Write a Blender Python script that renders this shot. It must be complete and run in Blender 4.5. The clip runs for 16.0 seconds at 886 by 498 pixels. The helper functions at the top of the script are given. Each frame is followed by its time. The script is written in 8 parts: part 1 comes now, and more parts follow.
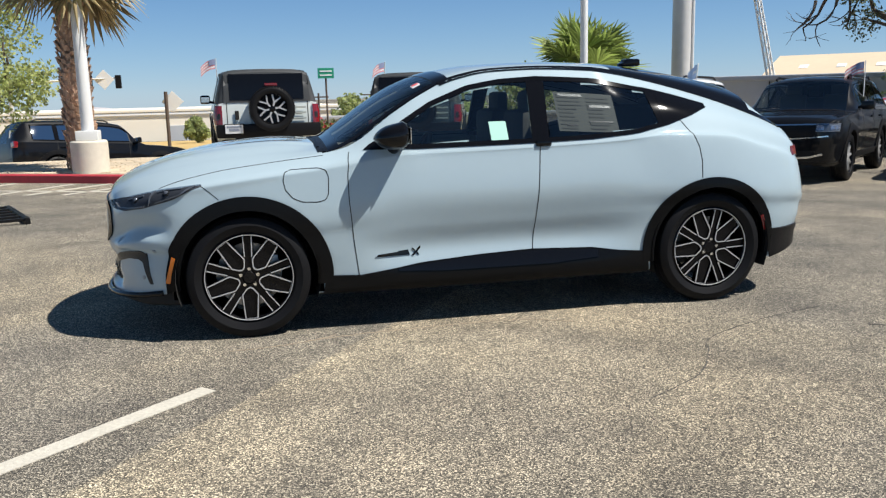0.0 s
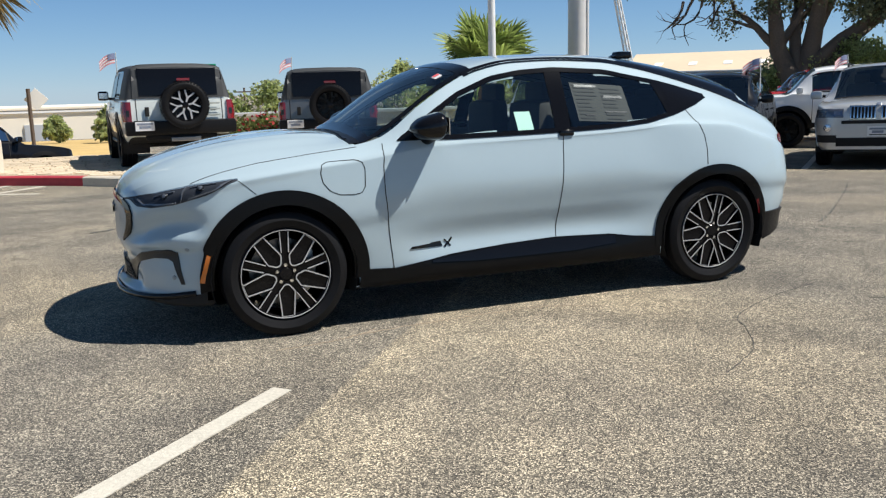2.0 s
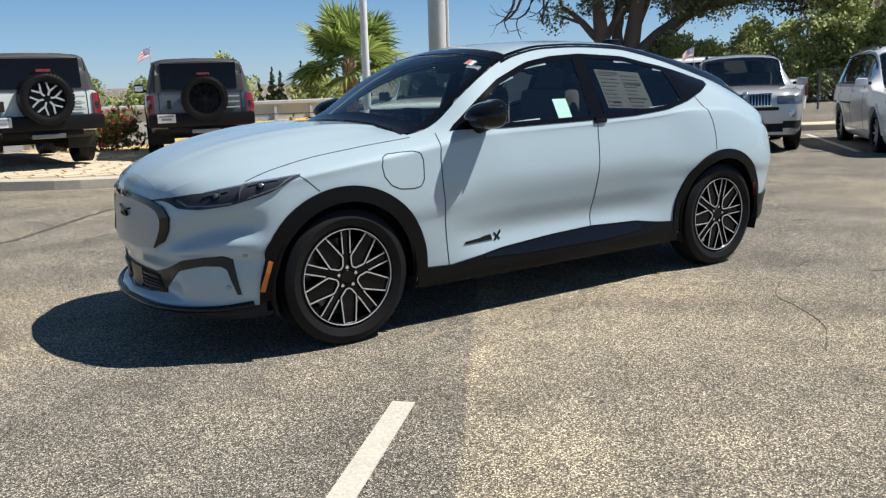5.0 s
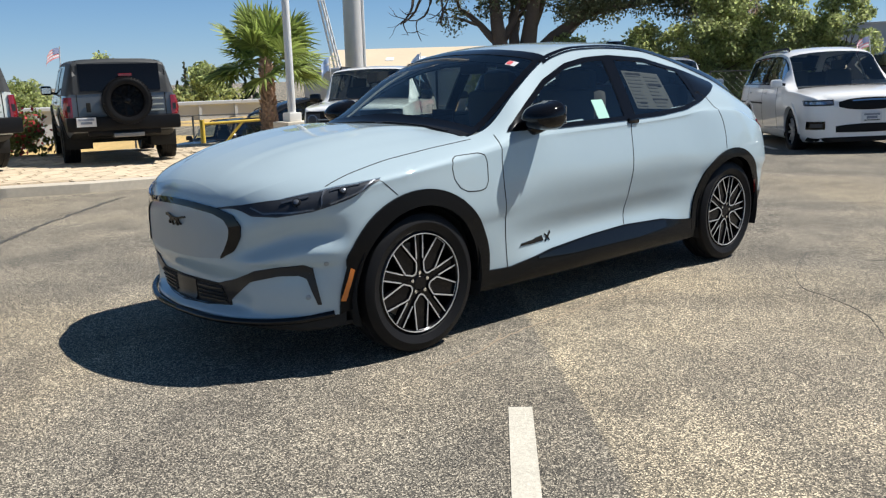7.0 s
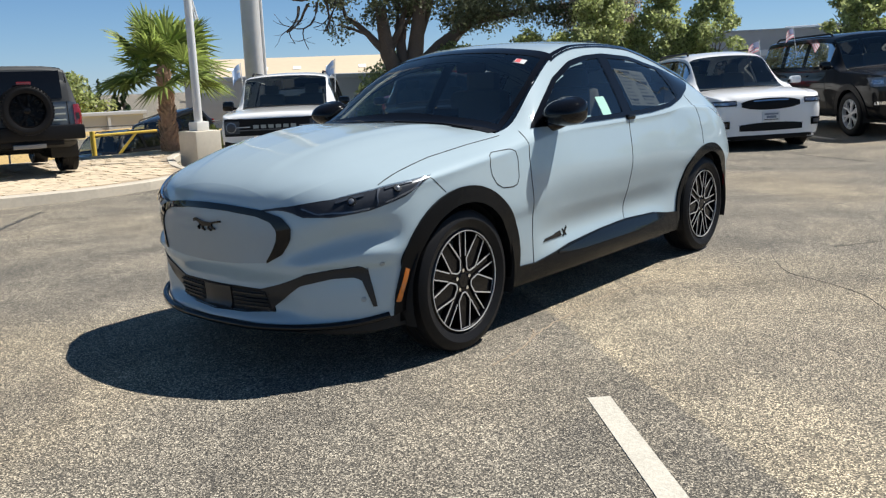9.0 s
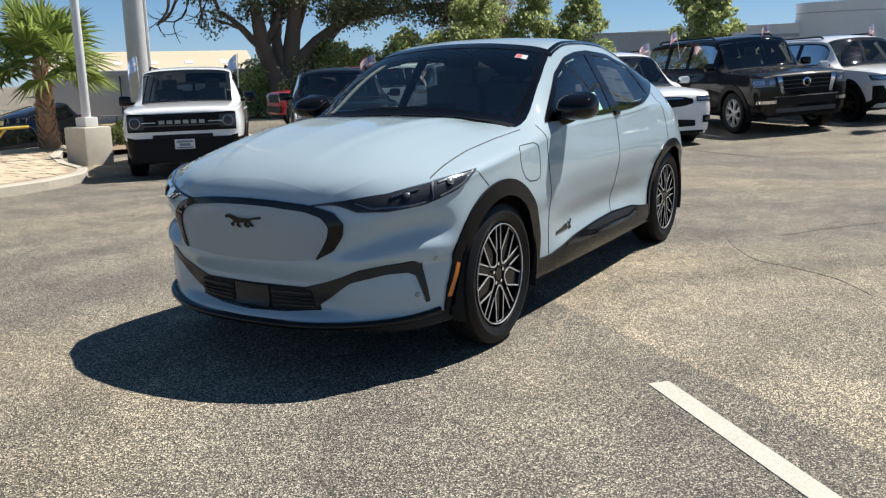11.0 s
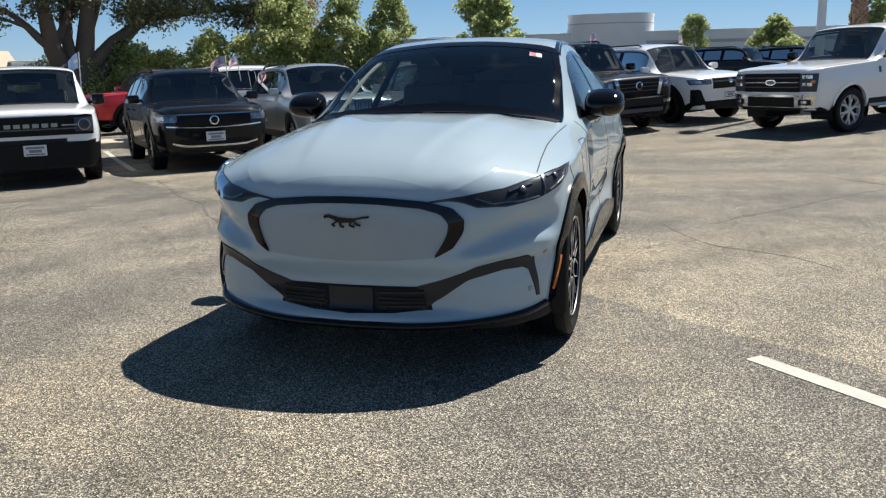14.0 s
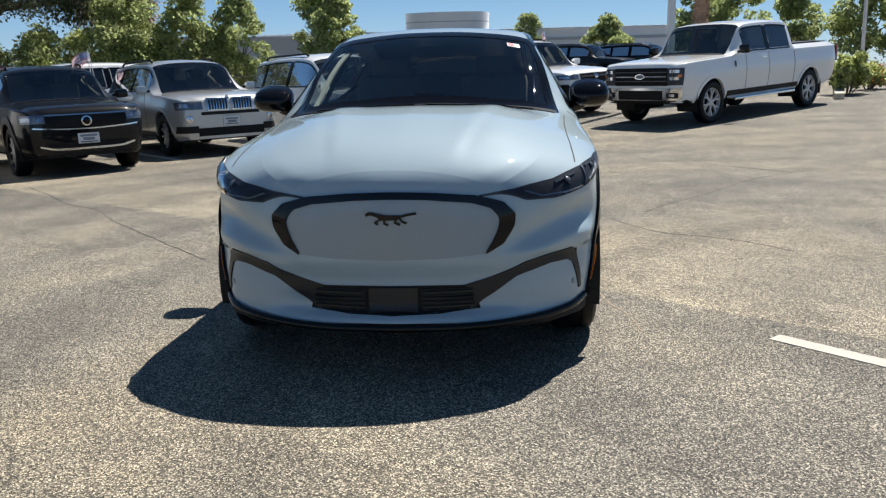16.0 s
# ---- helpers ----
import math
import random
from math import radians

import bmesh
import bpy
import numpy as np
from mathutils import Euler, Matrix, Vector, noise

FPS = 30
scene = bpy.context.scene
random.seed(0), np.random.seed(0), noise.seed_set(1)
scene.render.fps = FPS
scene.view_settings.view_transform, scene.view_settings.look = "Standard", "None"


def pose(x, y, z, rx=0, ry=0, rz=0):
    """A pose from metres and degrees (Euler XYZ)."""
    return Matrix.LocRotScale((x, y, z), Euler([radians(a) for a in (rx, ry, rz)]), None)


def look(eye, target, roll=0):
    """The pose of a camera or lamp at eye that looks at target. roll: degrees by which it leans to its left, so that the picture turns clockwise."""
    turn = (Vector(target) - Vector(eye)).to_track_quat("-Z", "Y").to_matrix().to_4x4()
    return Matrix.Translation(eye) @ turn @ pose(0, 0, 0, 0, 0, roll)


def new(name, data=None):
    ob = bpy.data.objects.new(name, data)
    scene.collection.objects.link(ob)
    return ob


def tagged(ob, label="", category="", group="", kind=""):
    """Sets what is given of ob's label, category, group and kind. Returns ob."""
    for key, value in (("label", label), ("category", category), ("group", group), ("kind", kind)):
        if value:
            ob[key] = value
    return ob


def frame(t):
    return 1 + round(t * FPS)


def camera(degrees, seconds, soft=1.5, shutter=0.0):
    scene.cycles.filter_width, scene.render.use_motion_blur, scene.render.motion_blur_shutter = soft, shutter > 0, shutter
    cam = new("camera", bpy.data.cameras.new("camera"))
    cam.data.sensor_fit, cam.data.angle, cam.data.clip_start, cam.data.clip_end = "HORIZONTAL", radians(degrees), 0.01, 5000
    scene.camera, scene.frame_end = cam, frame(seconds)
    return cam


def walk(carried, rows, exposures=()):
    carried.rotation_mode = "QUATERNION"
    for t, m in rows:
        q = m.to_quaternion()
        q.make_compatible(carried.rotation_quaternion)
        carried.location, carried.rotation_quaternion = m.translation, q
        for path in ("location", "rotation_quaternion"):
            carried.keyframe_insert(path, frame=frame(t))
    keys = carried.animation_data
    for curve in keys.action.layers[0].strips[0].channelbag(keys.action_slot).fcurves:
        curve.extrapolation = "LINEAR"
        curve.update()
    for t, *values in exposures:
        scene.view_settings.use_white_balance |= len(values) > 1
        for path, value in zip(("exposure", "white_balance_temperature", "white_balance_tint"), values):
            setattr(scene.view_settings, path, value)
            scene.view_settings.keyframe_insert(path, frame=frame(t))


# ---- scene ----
cam = camera(55.0, 16.0, 1.27)
PATH = [
    (0, (-1.411, -5.95, 1.399), (-0.995, -4.026, 1.043), -1.4),
    (0.5, (-1.673, -5.934, 1.391), (-1.189, -4.027, 1.034), -1.5),
    (1, (-1.894, -5.829, 1.387), (-1.326, -3.947, 1.021), -1.5),
    (1.5, (-2.105, -5.729, 1.385), (-1.464, -3.869, 1.022), -1.6),
    (2, (-2.377, -5.664, 1.382), (-1.666, -3.832, 1.013), -1.5),
    (2.5, (-2.573, -5.537, 1.363), (-1.785, -3.737, 0.987), -1.4),
    (3, (-2.771, -5.373, 1.372), (-1.921, -3.601, 1.002), -1.6),
    (3.5, (-3.033, -5.239, 1.374), (-2.127, -3.496, 1.001), -1.7),
    (4, (-3.214, -5.099, 1.361), (-2.244, -3.392, 0.982), -1.8),
    (6.5, (-4.014, -4.301, 1.403), (-2.761, -2.795, 1.0), -1.4),
    (7, (-4.229, -4.137, 1.399), (-2.923, -2.675, 1.001), -1.6),
    (7.5, (-4.353, -3.98, 1.366), (-2.992, -2.567, 0.977), -1.8),
    (8, (-4.461, -3.805, 1.367), (-3.042, -2.446, 0.993), -2.0),
    (8.5, (-4.632, -3.647, 1.367), (-3.175, -2.33, 0.99), -2.1),
    (9, (-4.788, -3.508, 1.359), (-3.28, -2.252, 0.973), -2.1),
    (11.5, (-5.414, -2.556, 1.36), (-3.687, -1.629, 0.965), -1.4),
    (12, (-5.564, -2.324, 1.355), (-3.801, -1.466, 0.963), -1.5),
    (12.5, (-5.654, -2.132, 1.343), (-3.855, -1.356, 0.943), -1.3),
    (13, (-5.681, -1.901, 1.346), (-3.849, -1.204, 0.949), -1.2),
    (13.5, (-5.741, -1.669, 1.338), (-3.882, -1.044, 0.945), -1.2),
    (14, (-5.829, -1.435, 1.338), (-3.944, -0.897, 0.941), -1.0),
    (14.5, (-5.813, -1.214, 1.326), (-3.905, -0.766, 0.928), -1.0),
    (15, (-5.801, -0.993, 1.33), (-3.874, -0.637, 0.934), -1.1),
    (15.5, (-5.854, -0.725, 1.328), (-3.913, -0.456, 0.927), -1.2),
    (16, (-5.832, -0.53, 1.313), (-3.882, -0.356, 0.905), -1.3),
]
walk(cam, [(t, look(eye, target, roll)) for t, eye, target, roll in PATH])

from mathutils.bvhtree import BVHTree

# ---- daylight ----
SUN_WAY = Vector((0.6, -0.33, 1.0)).normalized()
sun = new("sun", bpy.data.lights.new("sun", "SUN"))
sun.data.energy, sun.data.angle, sun.data.color = 5.0, radians(0.53), (1.0, 0.962, 0.895)
sun.matrix_world = look(SUN_WAY * 60, (0, 0, 0))
world = bpy.data.worlds.new("sky")
scene.world = world
world.use_nodes = True
sky = world.node_tree.nodes.new("ShaderNodeTexSky")
sky.sky_type, sky.sun_disc = "NISHITA", False
sky.sun_elevation, sky.sun_rotation = math.asin(SUN_WAY.z), math.atan2(SUN_WAY.x, SUN_WAY.y)
sky.air_density, sky.dust_density, sky.ozone_density, sky.altitude = 1.0, 0.05, 3.0, 600
cool = world.node_tree.nodes.new("ShaderNodeMix")
cool.data_type, cool.blend_type = "RGBA", "MULTIPLY"
cool.inputs["Factor"].default_value, cool.inputs["B"].default_value = 1.0, (0.88, 0.985, 1.10, 1)
world.node_tree.links.new(sky.outputs[0], cool.inputs["A"])
even = world.node_tree.nodes.new("ShaderNodeMix")
even.data_type = "RGBA"
even.inputs["Factor"].default_value, even.inputs["B"].default_value = 0.60, (1.55, 3.05, 5.2, 1)
world.node_tree.links.new(cool.outputs["Result"], even.inputs["A"])
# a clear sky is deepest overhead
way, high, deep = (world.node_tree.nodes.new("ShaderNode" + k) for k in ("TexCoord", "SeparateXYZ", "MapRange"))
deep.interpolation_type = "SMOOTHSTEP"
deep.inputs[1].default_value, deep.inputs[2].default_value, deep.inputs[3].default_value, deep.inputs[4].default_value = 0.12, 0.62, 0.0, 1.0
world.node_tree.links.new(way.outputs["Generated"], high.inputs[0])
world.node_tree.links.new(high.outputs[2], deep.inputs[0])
haze = world.node_tree.nodes.new("ShaderNodeMapRange")
haze.inputs[1].default_value, haze.inputs[2].default_value = 0.01, 0.13
world.node_tree.links.new(high.outputs[2], haze.inputs[0])
clear = world.node_tree.nodes.new("ShaderNodeMix")
clear.data_type, clear.blend_type = "RGBA", "MULTIPLY"
clear.inputs["B"].default_value = (0.66, 0.75, 0.83, 1)
world.node_tree.links.new(even.outputs["Result"], clear.inputs["A"])
world.node_tree.links.new(haze.outputs[0], clear.inputs["Factor"])
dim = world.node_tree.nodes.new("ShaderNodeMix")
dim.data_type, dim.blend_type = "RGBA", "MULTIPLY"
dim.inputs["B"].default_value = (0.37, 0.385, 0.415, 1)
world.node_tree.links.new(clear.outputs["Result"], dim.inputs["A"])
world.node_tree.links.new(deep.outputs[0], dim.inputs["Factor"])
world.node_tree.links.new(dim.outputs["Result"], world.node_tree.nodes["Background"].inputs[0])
world.node_tree.nodes["Background"].inputs[1].default_value = 0.09
scene.view_settings.exposure = 0.45


# ---- materials ----
def mat(name, base, rough=0.5, metal=0.0, var=0.12, scale=12.0, grime=0.1, bump=0.0, bump_scale=60.0, coat=0.0, emit=0.0, spec=0.5):
    """A surface with variation at two scales: grain and broad grime, and fine relief."""
    m = bpy.data.materials.new(name)
    m.use_nodes = True
    nt = m.node_tree
    b = nt.nodes["Principled BSDF"]
    tc = nt.nodes.new("ShaderNodeTexCoord")
    fine = nt.nodes.new("ShaderNodeTexNoise")
    fine.inputs["Scale"].default_value, fine.inputs["Detail"].default_value = scale, 6
    nt.links.new(tc.outputs["Object"], fine.inputs["Vector"])
    wide = nt.nodes.new("ShaderNodeTexNoise")
    wide.inputs["Scale"].default_value, wide.inputs["Detail"].default_value = max(0.15, scale / 14), 4
    nt.links.new(tc.outputs["Object"], wide.inputs["Vector"])
    add = nt.nodes.new("ShaderNodeMath")
    add.operation = "MULTIPLY_ADD"
    add.inputs[1].default_value = var * 2
    nt.links.new(fine.outputs["Fac"], add.inputs[0])
    mul = nt.nodes.new("ShaderNodeMath")
    mul.operation = "MULTIPLY_ADD"
    mul.inputs[1].default_value, mul.inputs[2].default_value = grime * 2, 1 - var - grime
    nt.links.new(wide.outputs["Fac"], mul.inputs[0])
    nt.links.new(mul.outputs[0], add.inputs[2])
    mix = nt.nodes.new("ShaderNodeVectorMath")
    mix.operation = "SCALE"
    mix.inputs[0].default_value = base
    nt.links.new(add.outputs[0], mix.inputs["Scale"])
    nt.links.new(mix.outputs[0], b.inputs["Base Color"])
    b.inputs["Roughness"].default_value, b.inputs["Metallic"].default_value = rough, metal
    b.inputs["Coat Weight"].default_value, b.inputs["Coat Roughness"].default_value = coat, 0.03
    b.inputs["Specular IOR Level"].default_value = spec
    if emit:
        b.inputs["Emission Color"].default_value, b.inputs["Emission Strength"].default_value = (*base, 1), emit
    if bump:
        n = nt.nodes.new("ShaderNodeTexNoise")
        n.inputs["Scale"].default_value, n.inputs["Detail"].default_value = bump_scale, 5
        nt.links.new(tc.outputs["Object"], n.inputs["Vector"])
        bp = nt.nodes.new("ShaderNodeBump")
        bp.inputs["Strength"].default_value, bp.inputs["Distance"].default_value = bump, 0.01
        nt.links.new(n.outputs["Fac"], bp.inputs["Height"])
        nt.links.new(bp.outputs[0], b.inputs["Normal"])
    return m


def glass(name, tint, gloss=0.012, ior=2.1):
    m = bpy.data.materials.new(name)
    m.use_nodes = True
    nt = m.node_tree
    nt.nodes.remove(nt.nodes["Principled BSDF"])
    tr, gl, mx, fr = (nt.nodes.new("ShaderNode" + k) for k in ("BsdfTransparent", "BsdfGlossy", "MixShader", "Fresnel"))
    tr.inputs[0].default_value = (*tint, 1)
    gl.inputs["Roughness"].default_value = gloss
    fr.inputs["IOR"].default_value = ior
    nt.links.new(fr.outputs[0], mx.inputs[0])
    nt.links.new(tr.outputs[0], mx.inputs[1])
    nt.links.new(gl.outputs[0], mx.inputs[2])
    nt.links.new(mx.outputs[0], nt.nodes["Material Output"].inputs[0])
    return m


def car_paint(name, base, flake=0.35, rough=0.32, spec=0.3, coat=1.0):
    m = mat(name, base, rough, flake, 0.012, 300, 0.015, coat=coat, spec=spec)
    m.node_tree.nodes["Principled BSDF"].inputs["Coat IOR"].default_value = 1.5
    return m


def asphalt_material():
    m = bpy.data.materials.new("old_asphalt")
    m.use_nodes = True
    nt = m.node_tree
    N, L = nt.nodes.new, nt.links.new
    b = nt.nodes["Principled BSDF"]
    tc = N("ShaderNodeTexCoord")

    def noise_of(scale, detail, rough=0.6, dist=0.0):
        n = N("ShaderNodeTexNoise")
        n.inputs["Scale"].default_value, n.inputs["Detail"].default_value = scale, detail
        n.inputs["Roughness"].default_value, n.inputs["Distortion"].default_value = rough, dist
        L(tc.outputs["Object"], n.inputs["Vector"])
        return n

    def ramp(src, stops):
        r = N("ShaderNodeValToRGB")
        els = r.color_ramp.elements
        while len(els) < len(stops):
            els.new(0.5)
        for e, (p, c) in zip(els, stops):
            e.position, e.color = p, (*c, 1)
        L(src, r.inputs[0])
        return r

    def blend(kind, a, c, fac):
        x = N("ShaderNodeMix")
        x.data_type, x.blend_type = "RGBA", kind
        x.inputs["Factor"].default_value = fac
        L(a, x.inputs["A"])
        L(c, x.inputs["B"])
        return x.outputs["Result"]

    def math_of(op, a, c, d=None):
        n = N("ShaderNodeMath")
        n.operation = op
        for k, v in enumerate((a, c, d)):
            if v is None:
                continue
            if isinstance(v, (int, float)):
                n.inputs[k].default_value = v
            else:
                L(v, n.inputs[k])
        return n.outputs[0]

    def cells(scale, feature="F1", vector=None, randomness=1.0):
        v = N("ShaderNodeTexVoronoi")
        v.feature = feature
        v.inputs["Scale"].default_value, v.inputs["Randomness"].default_value = scale, randomness
        L(vector or tc.outputs["Object"], v.inputs["Vector"])
        return v

    # crushed stone in worn binder, with scattered pale chips
    vo = cells(185)
    sep = N("ShaderNodeSeparateColor")
    L(vo.outputs["Color"], sep.inputs[0])
    stone = ramp(sep.outputs[0], [(0.0, (0.040, 0.038, 0.035)), (0.40, (0.140, 0.130, 0.110)), (0.72, (0.285, 0.258, 0.211)), (1.0, (0.86, 0.775, 0.625))])
    chips = cells(95)
    sep2 = N("ShaderNodeSeparateColor")
    L(chips.outputs["Color"], sep2.inputs[0])
    chip = math_of("MULTIPLY", math_of("GREATER_THAN", sep2.outputs[1], 0.86), math_of("LESS_THAN", chips.outputs["Distance"], 0.36))
    light = N("ShaderNodeMix")
    light.data_type = "RGBA"
    light.inputs["B"].default_value = (0.52, 0.475, 0.39, 1)
    L(math_of("MULTIPLY", chip, 0.6), light.inputs["Factor"])
    L(stone.outputs[0], light.inputs["A"])
    wide = ramp(noise_of(0.28, 5, 0.55, 0.6).outputs["Fac"], [(0.33, (0.70, 0.71, 0.725)), (0.5, (0.96, 0.945, 0.92)), (0.68, (1.24, 1.17, 1.04))])
    mid = ramp(noise_of(2.2, 6, 0.65).outputs["Fac"], [(0.3, (0.76, 0.76, 0.765)), (0.7, (1.22, 1.205, 1.17))])
    fine = ramp(noise_of(60, 4, 0.75).outputs["Fac"], [(0.3, (0.86, 0.86, 0.86)), (0.7, (1.14, 1.14, 1.14))])
    col = blend("MULTIPLY", light.outputs["Result"], wide.outputs[0], 1.0)
    col = blend("MULTIPLY", col, mid.outputs[0], 1.0)
    col = blend("MULTIPLY", col, fine.outputs[0], 1.0)
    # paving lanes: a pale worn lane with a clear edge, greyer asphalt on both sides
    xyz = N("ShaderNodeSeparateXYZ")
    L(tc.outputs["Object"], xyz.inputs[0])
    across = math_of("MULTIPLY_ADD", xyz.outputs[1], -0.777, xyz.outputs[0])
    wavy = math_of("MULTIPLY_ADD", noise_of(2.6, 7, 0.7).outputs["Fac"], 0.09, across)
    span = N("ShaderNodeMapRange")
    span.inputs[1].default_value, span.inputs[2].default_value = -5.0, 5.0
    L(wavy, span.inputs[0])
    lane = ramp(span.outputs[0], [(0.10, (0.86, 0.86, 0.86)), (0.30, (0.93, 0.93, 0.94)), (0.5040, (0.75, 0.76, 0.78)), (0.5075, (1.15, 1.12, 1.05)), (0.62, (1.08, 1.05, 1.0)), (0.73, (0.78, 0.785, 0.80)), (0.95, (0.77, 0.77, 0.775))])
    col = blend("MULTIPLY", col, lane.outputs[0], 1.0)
    # turning tyres left long faint arcs
    arc = N("ShaderNodeMapping")
    arc.inputs["Location"].default_value = (1.5, 3.5, 0)
    L(tc.outputs["Object"], arc.inputs["Vector"])
    rings = N("ShaderNodeTexWave")
    rings.wave_type, rings.rings_direction = "RINGS", "Z"
    for key, val in (("Scale", 0.23), ("Distortion", 7.0), ("Detail", 6.0), ("Detail Scale", 0.8), ("Detail Roughness", 0.7)):
        rings.inputs[key].default_value = val
    L(arc.outputs[0], rings.inputs["Vector"])
    rub = ramp(rings.outputs["Fac"], [(0.08, (0.72, 0.72, 0.735)), (0.40, (1.0, 1.0, 1.0)), (1.0, (1.07, 1.06, 1.04))])
    col = blend("MULTIPLY", col, rub.outputs[0], 0.55)
    # hairline cracks in patches
    warp = N("ShaderNodeMix")
    warp.data_type, warp.blend_type = "RGBA", "ADD"
    warp.inputs["Factor"].default_value = 0.55
    L(tc.outputs["Object"], warp.inputs["A"])
    L(noise_of(1.6, 5, 0.7).outputs["Color"], warp.inputs["B"])
    net = cells(0.42, "DISTANCE_TO_EDGE", warp.outputs["Result"])
    thin = N("ShaderNodeMapRange")
    thin.inputs[1].default_value, thin.inputs[2].default_value, thin.inputs[3].default_value, thin.inputs[4].default_value = 0.0, 0.0055, 1.0, 0.0
    L(net.outputs["Distance"], thin.inputs[0])
    where = N("ShaderNodeMapRange")
    where.inputs[1].default_value, where.inputs[2].default_value = 0.47, 0.60
    L(noise_of(0.5, 3, 0.6).outputs["Fac"], where.inputs[0])
    split = N("ShaderNodeMix")
    split.data_type = "RGBA"
    split.inputs["B"].default_value = (0.045, 0.041, 0.036, 1)
    L(math_of("MULTIPLY", math_of("MULTIPLY", thin.outputs[0], where.outputs[0]), 0.75), split.inputs["Factor"])
    L(col, split.inputs["A"])
    L(split.outputs["Result"], b.inputs["Base Color"])
    b.inputs["Roughness"].default_value = 0.80
    b.inputs["Specular IOR Level"].default_value = 0.35
    bp = N("ShaderNodeBump")
    bp.inputs["Strength"].default_value, bp.inputs["Distance"].default_value = 0.65, 0.006
    L(vo.outputs["Distance"], bp.inputs["Height"])
    L(bp.outputs[0], b.inputs["Normal"])
    return m


def rubber_like(name, base):
    return mat(name, base, 0.5, 0, 0.15, 30, 0.15, 0.15, 200, spec=0.16)


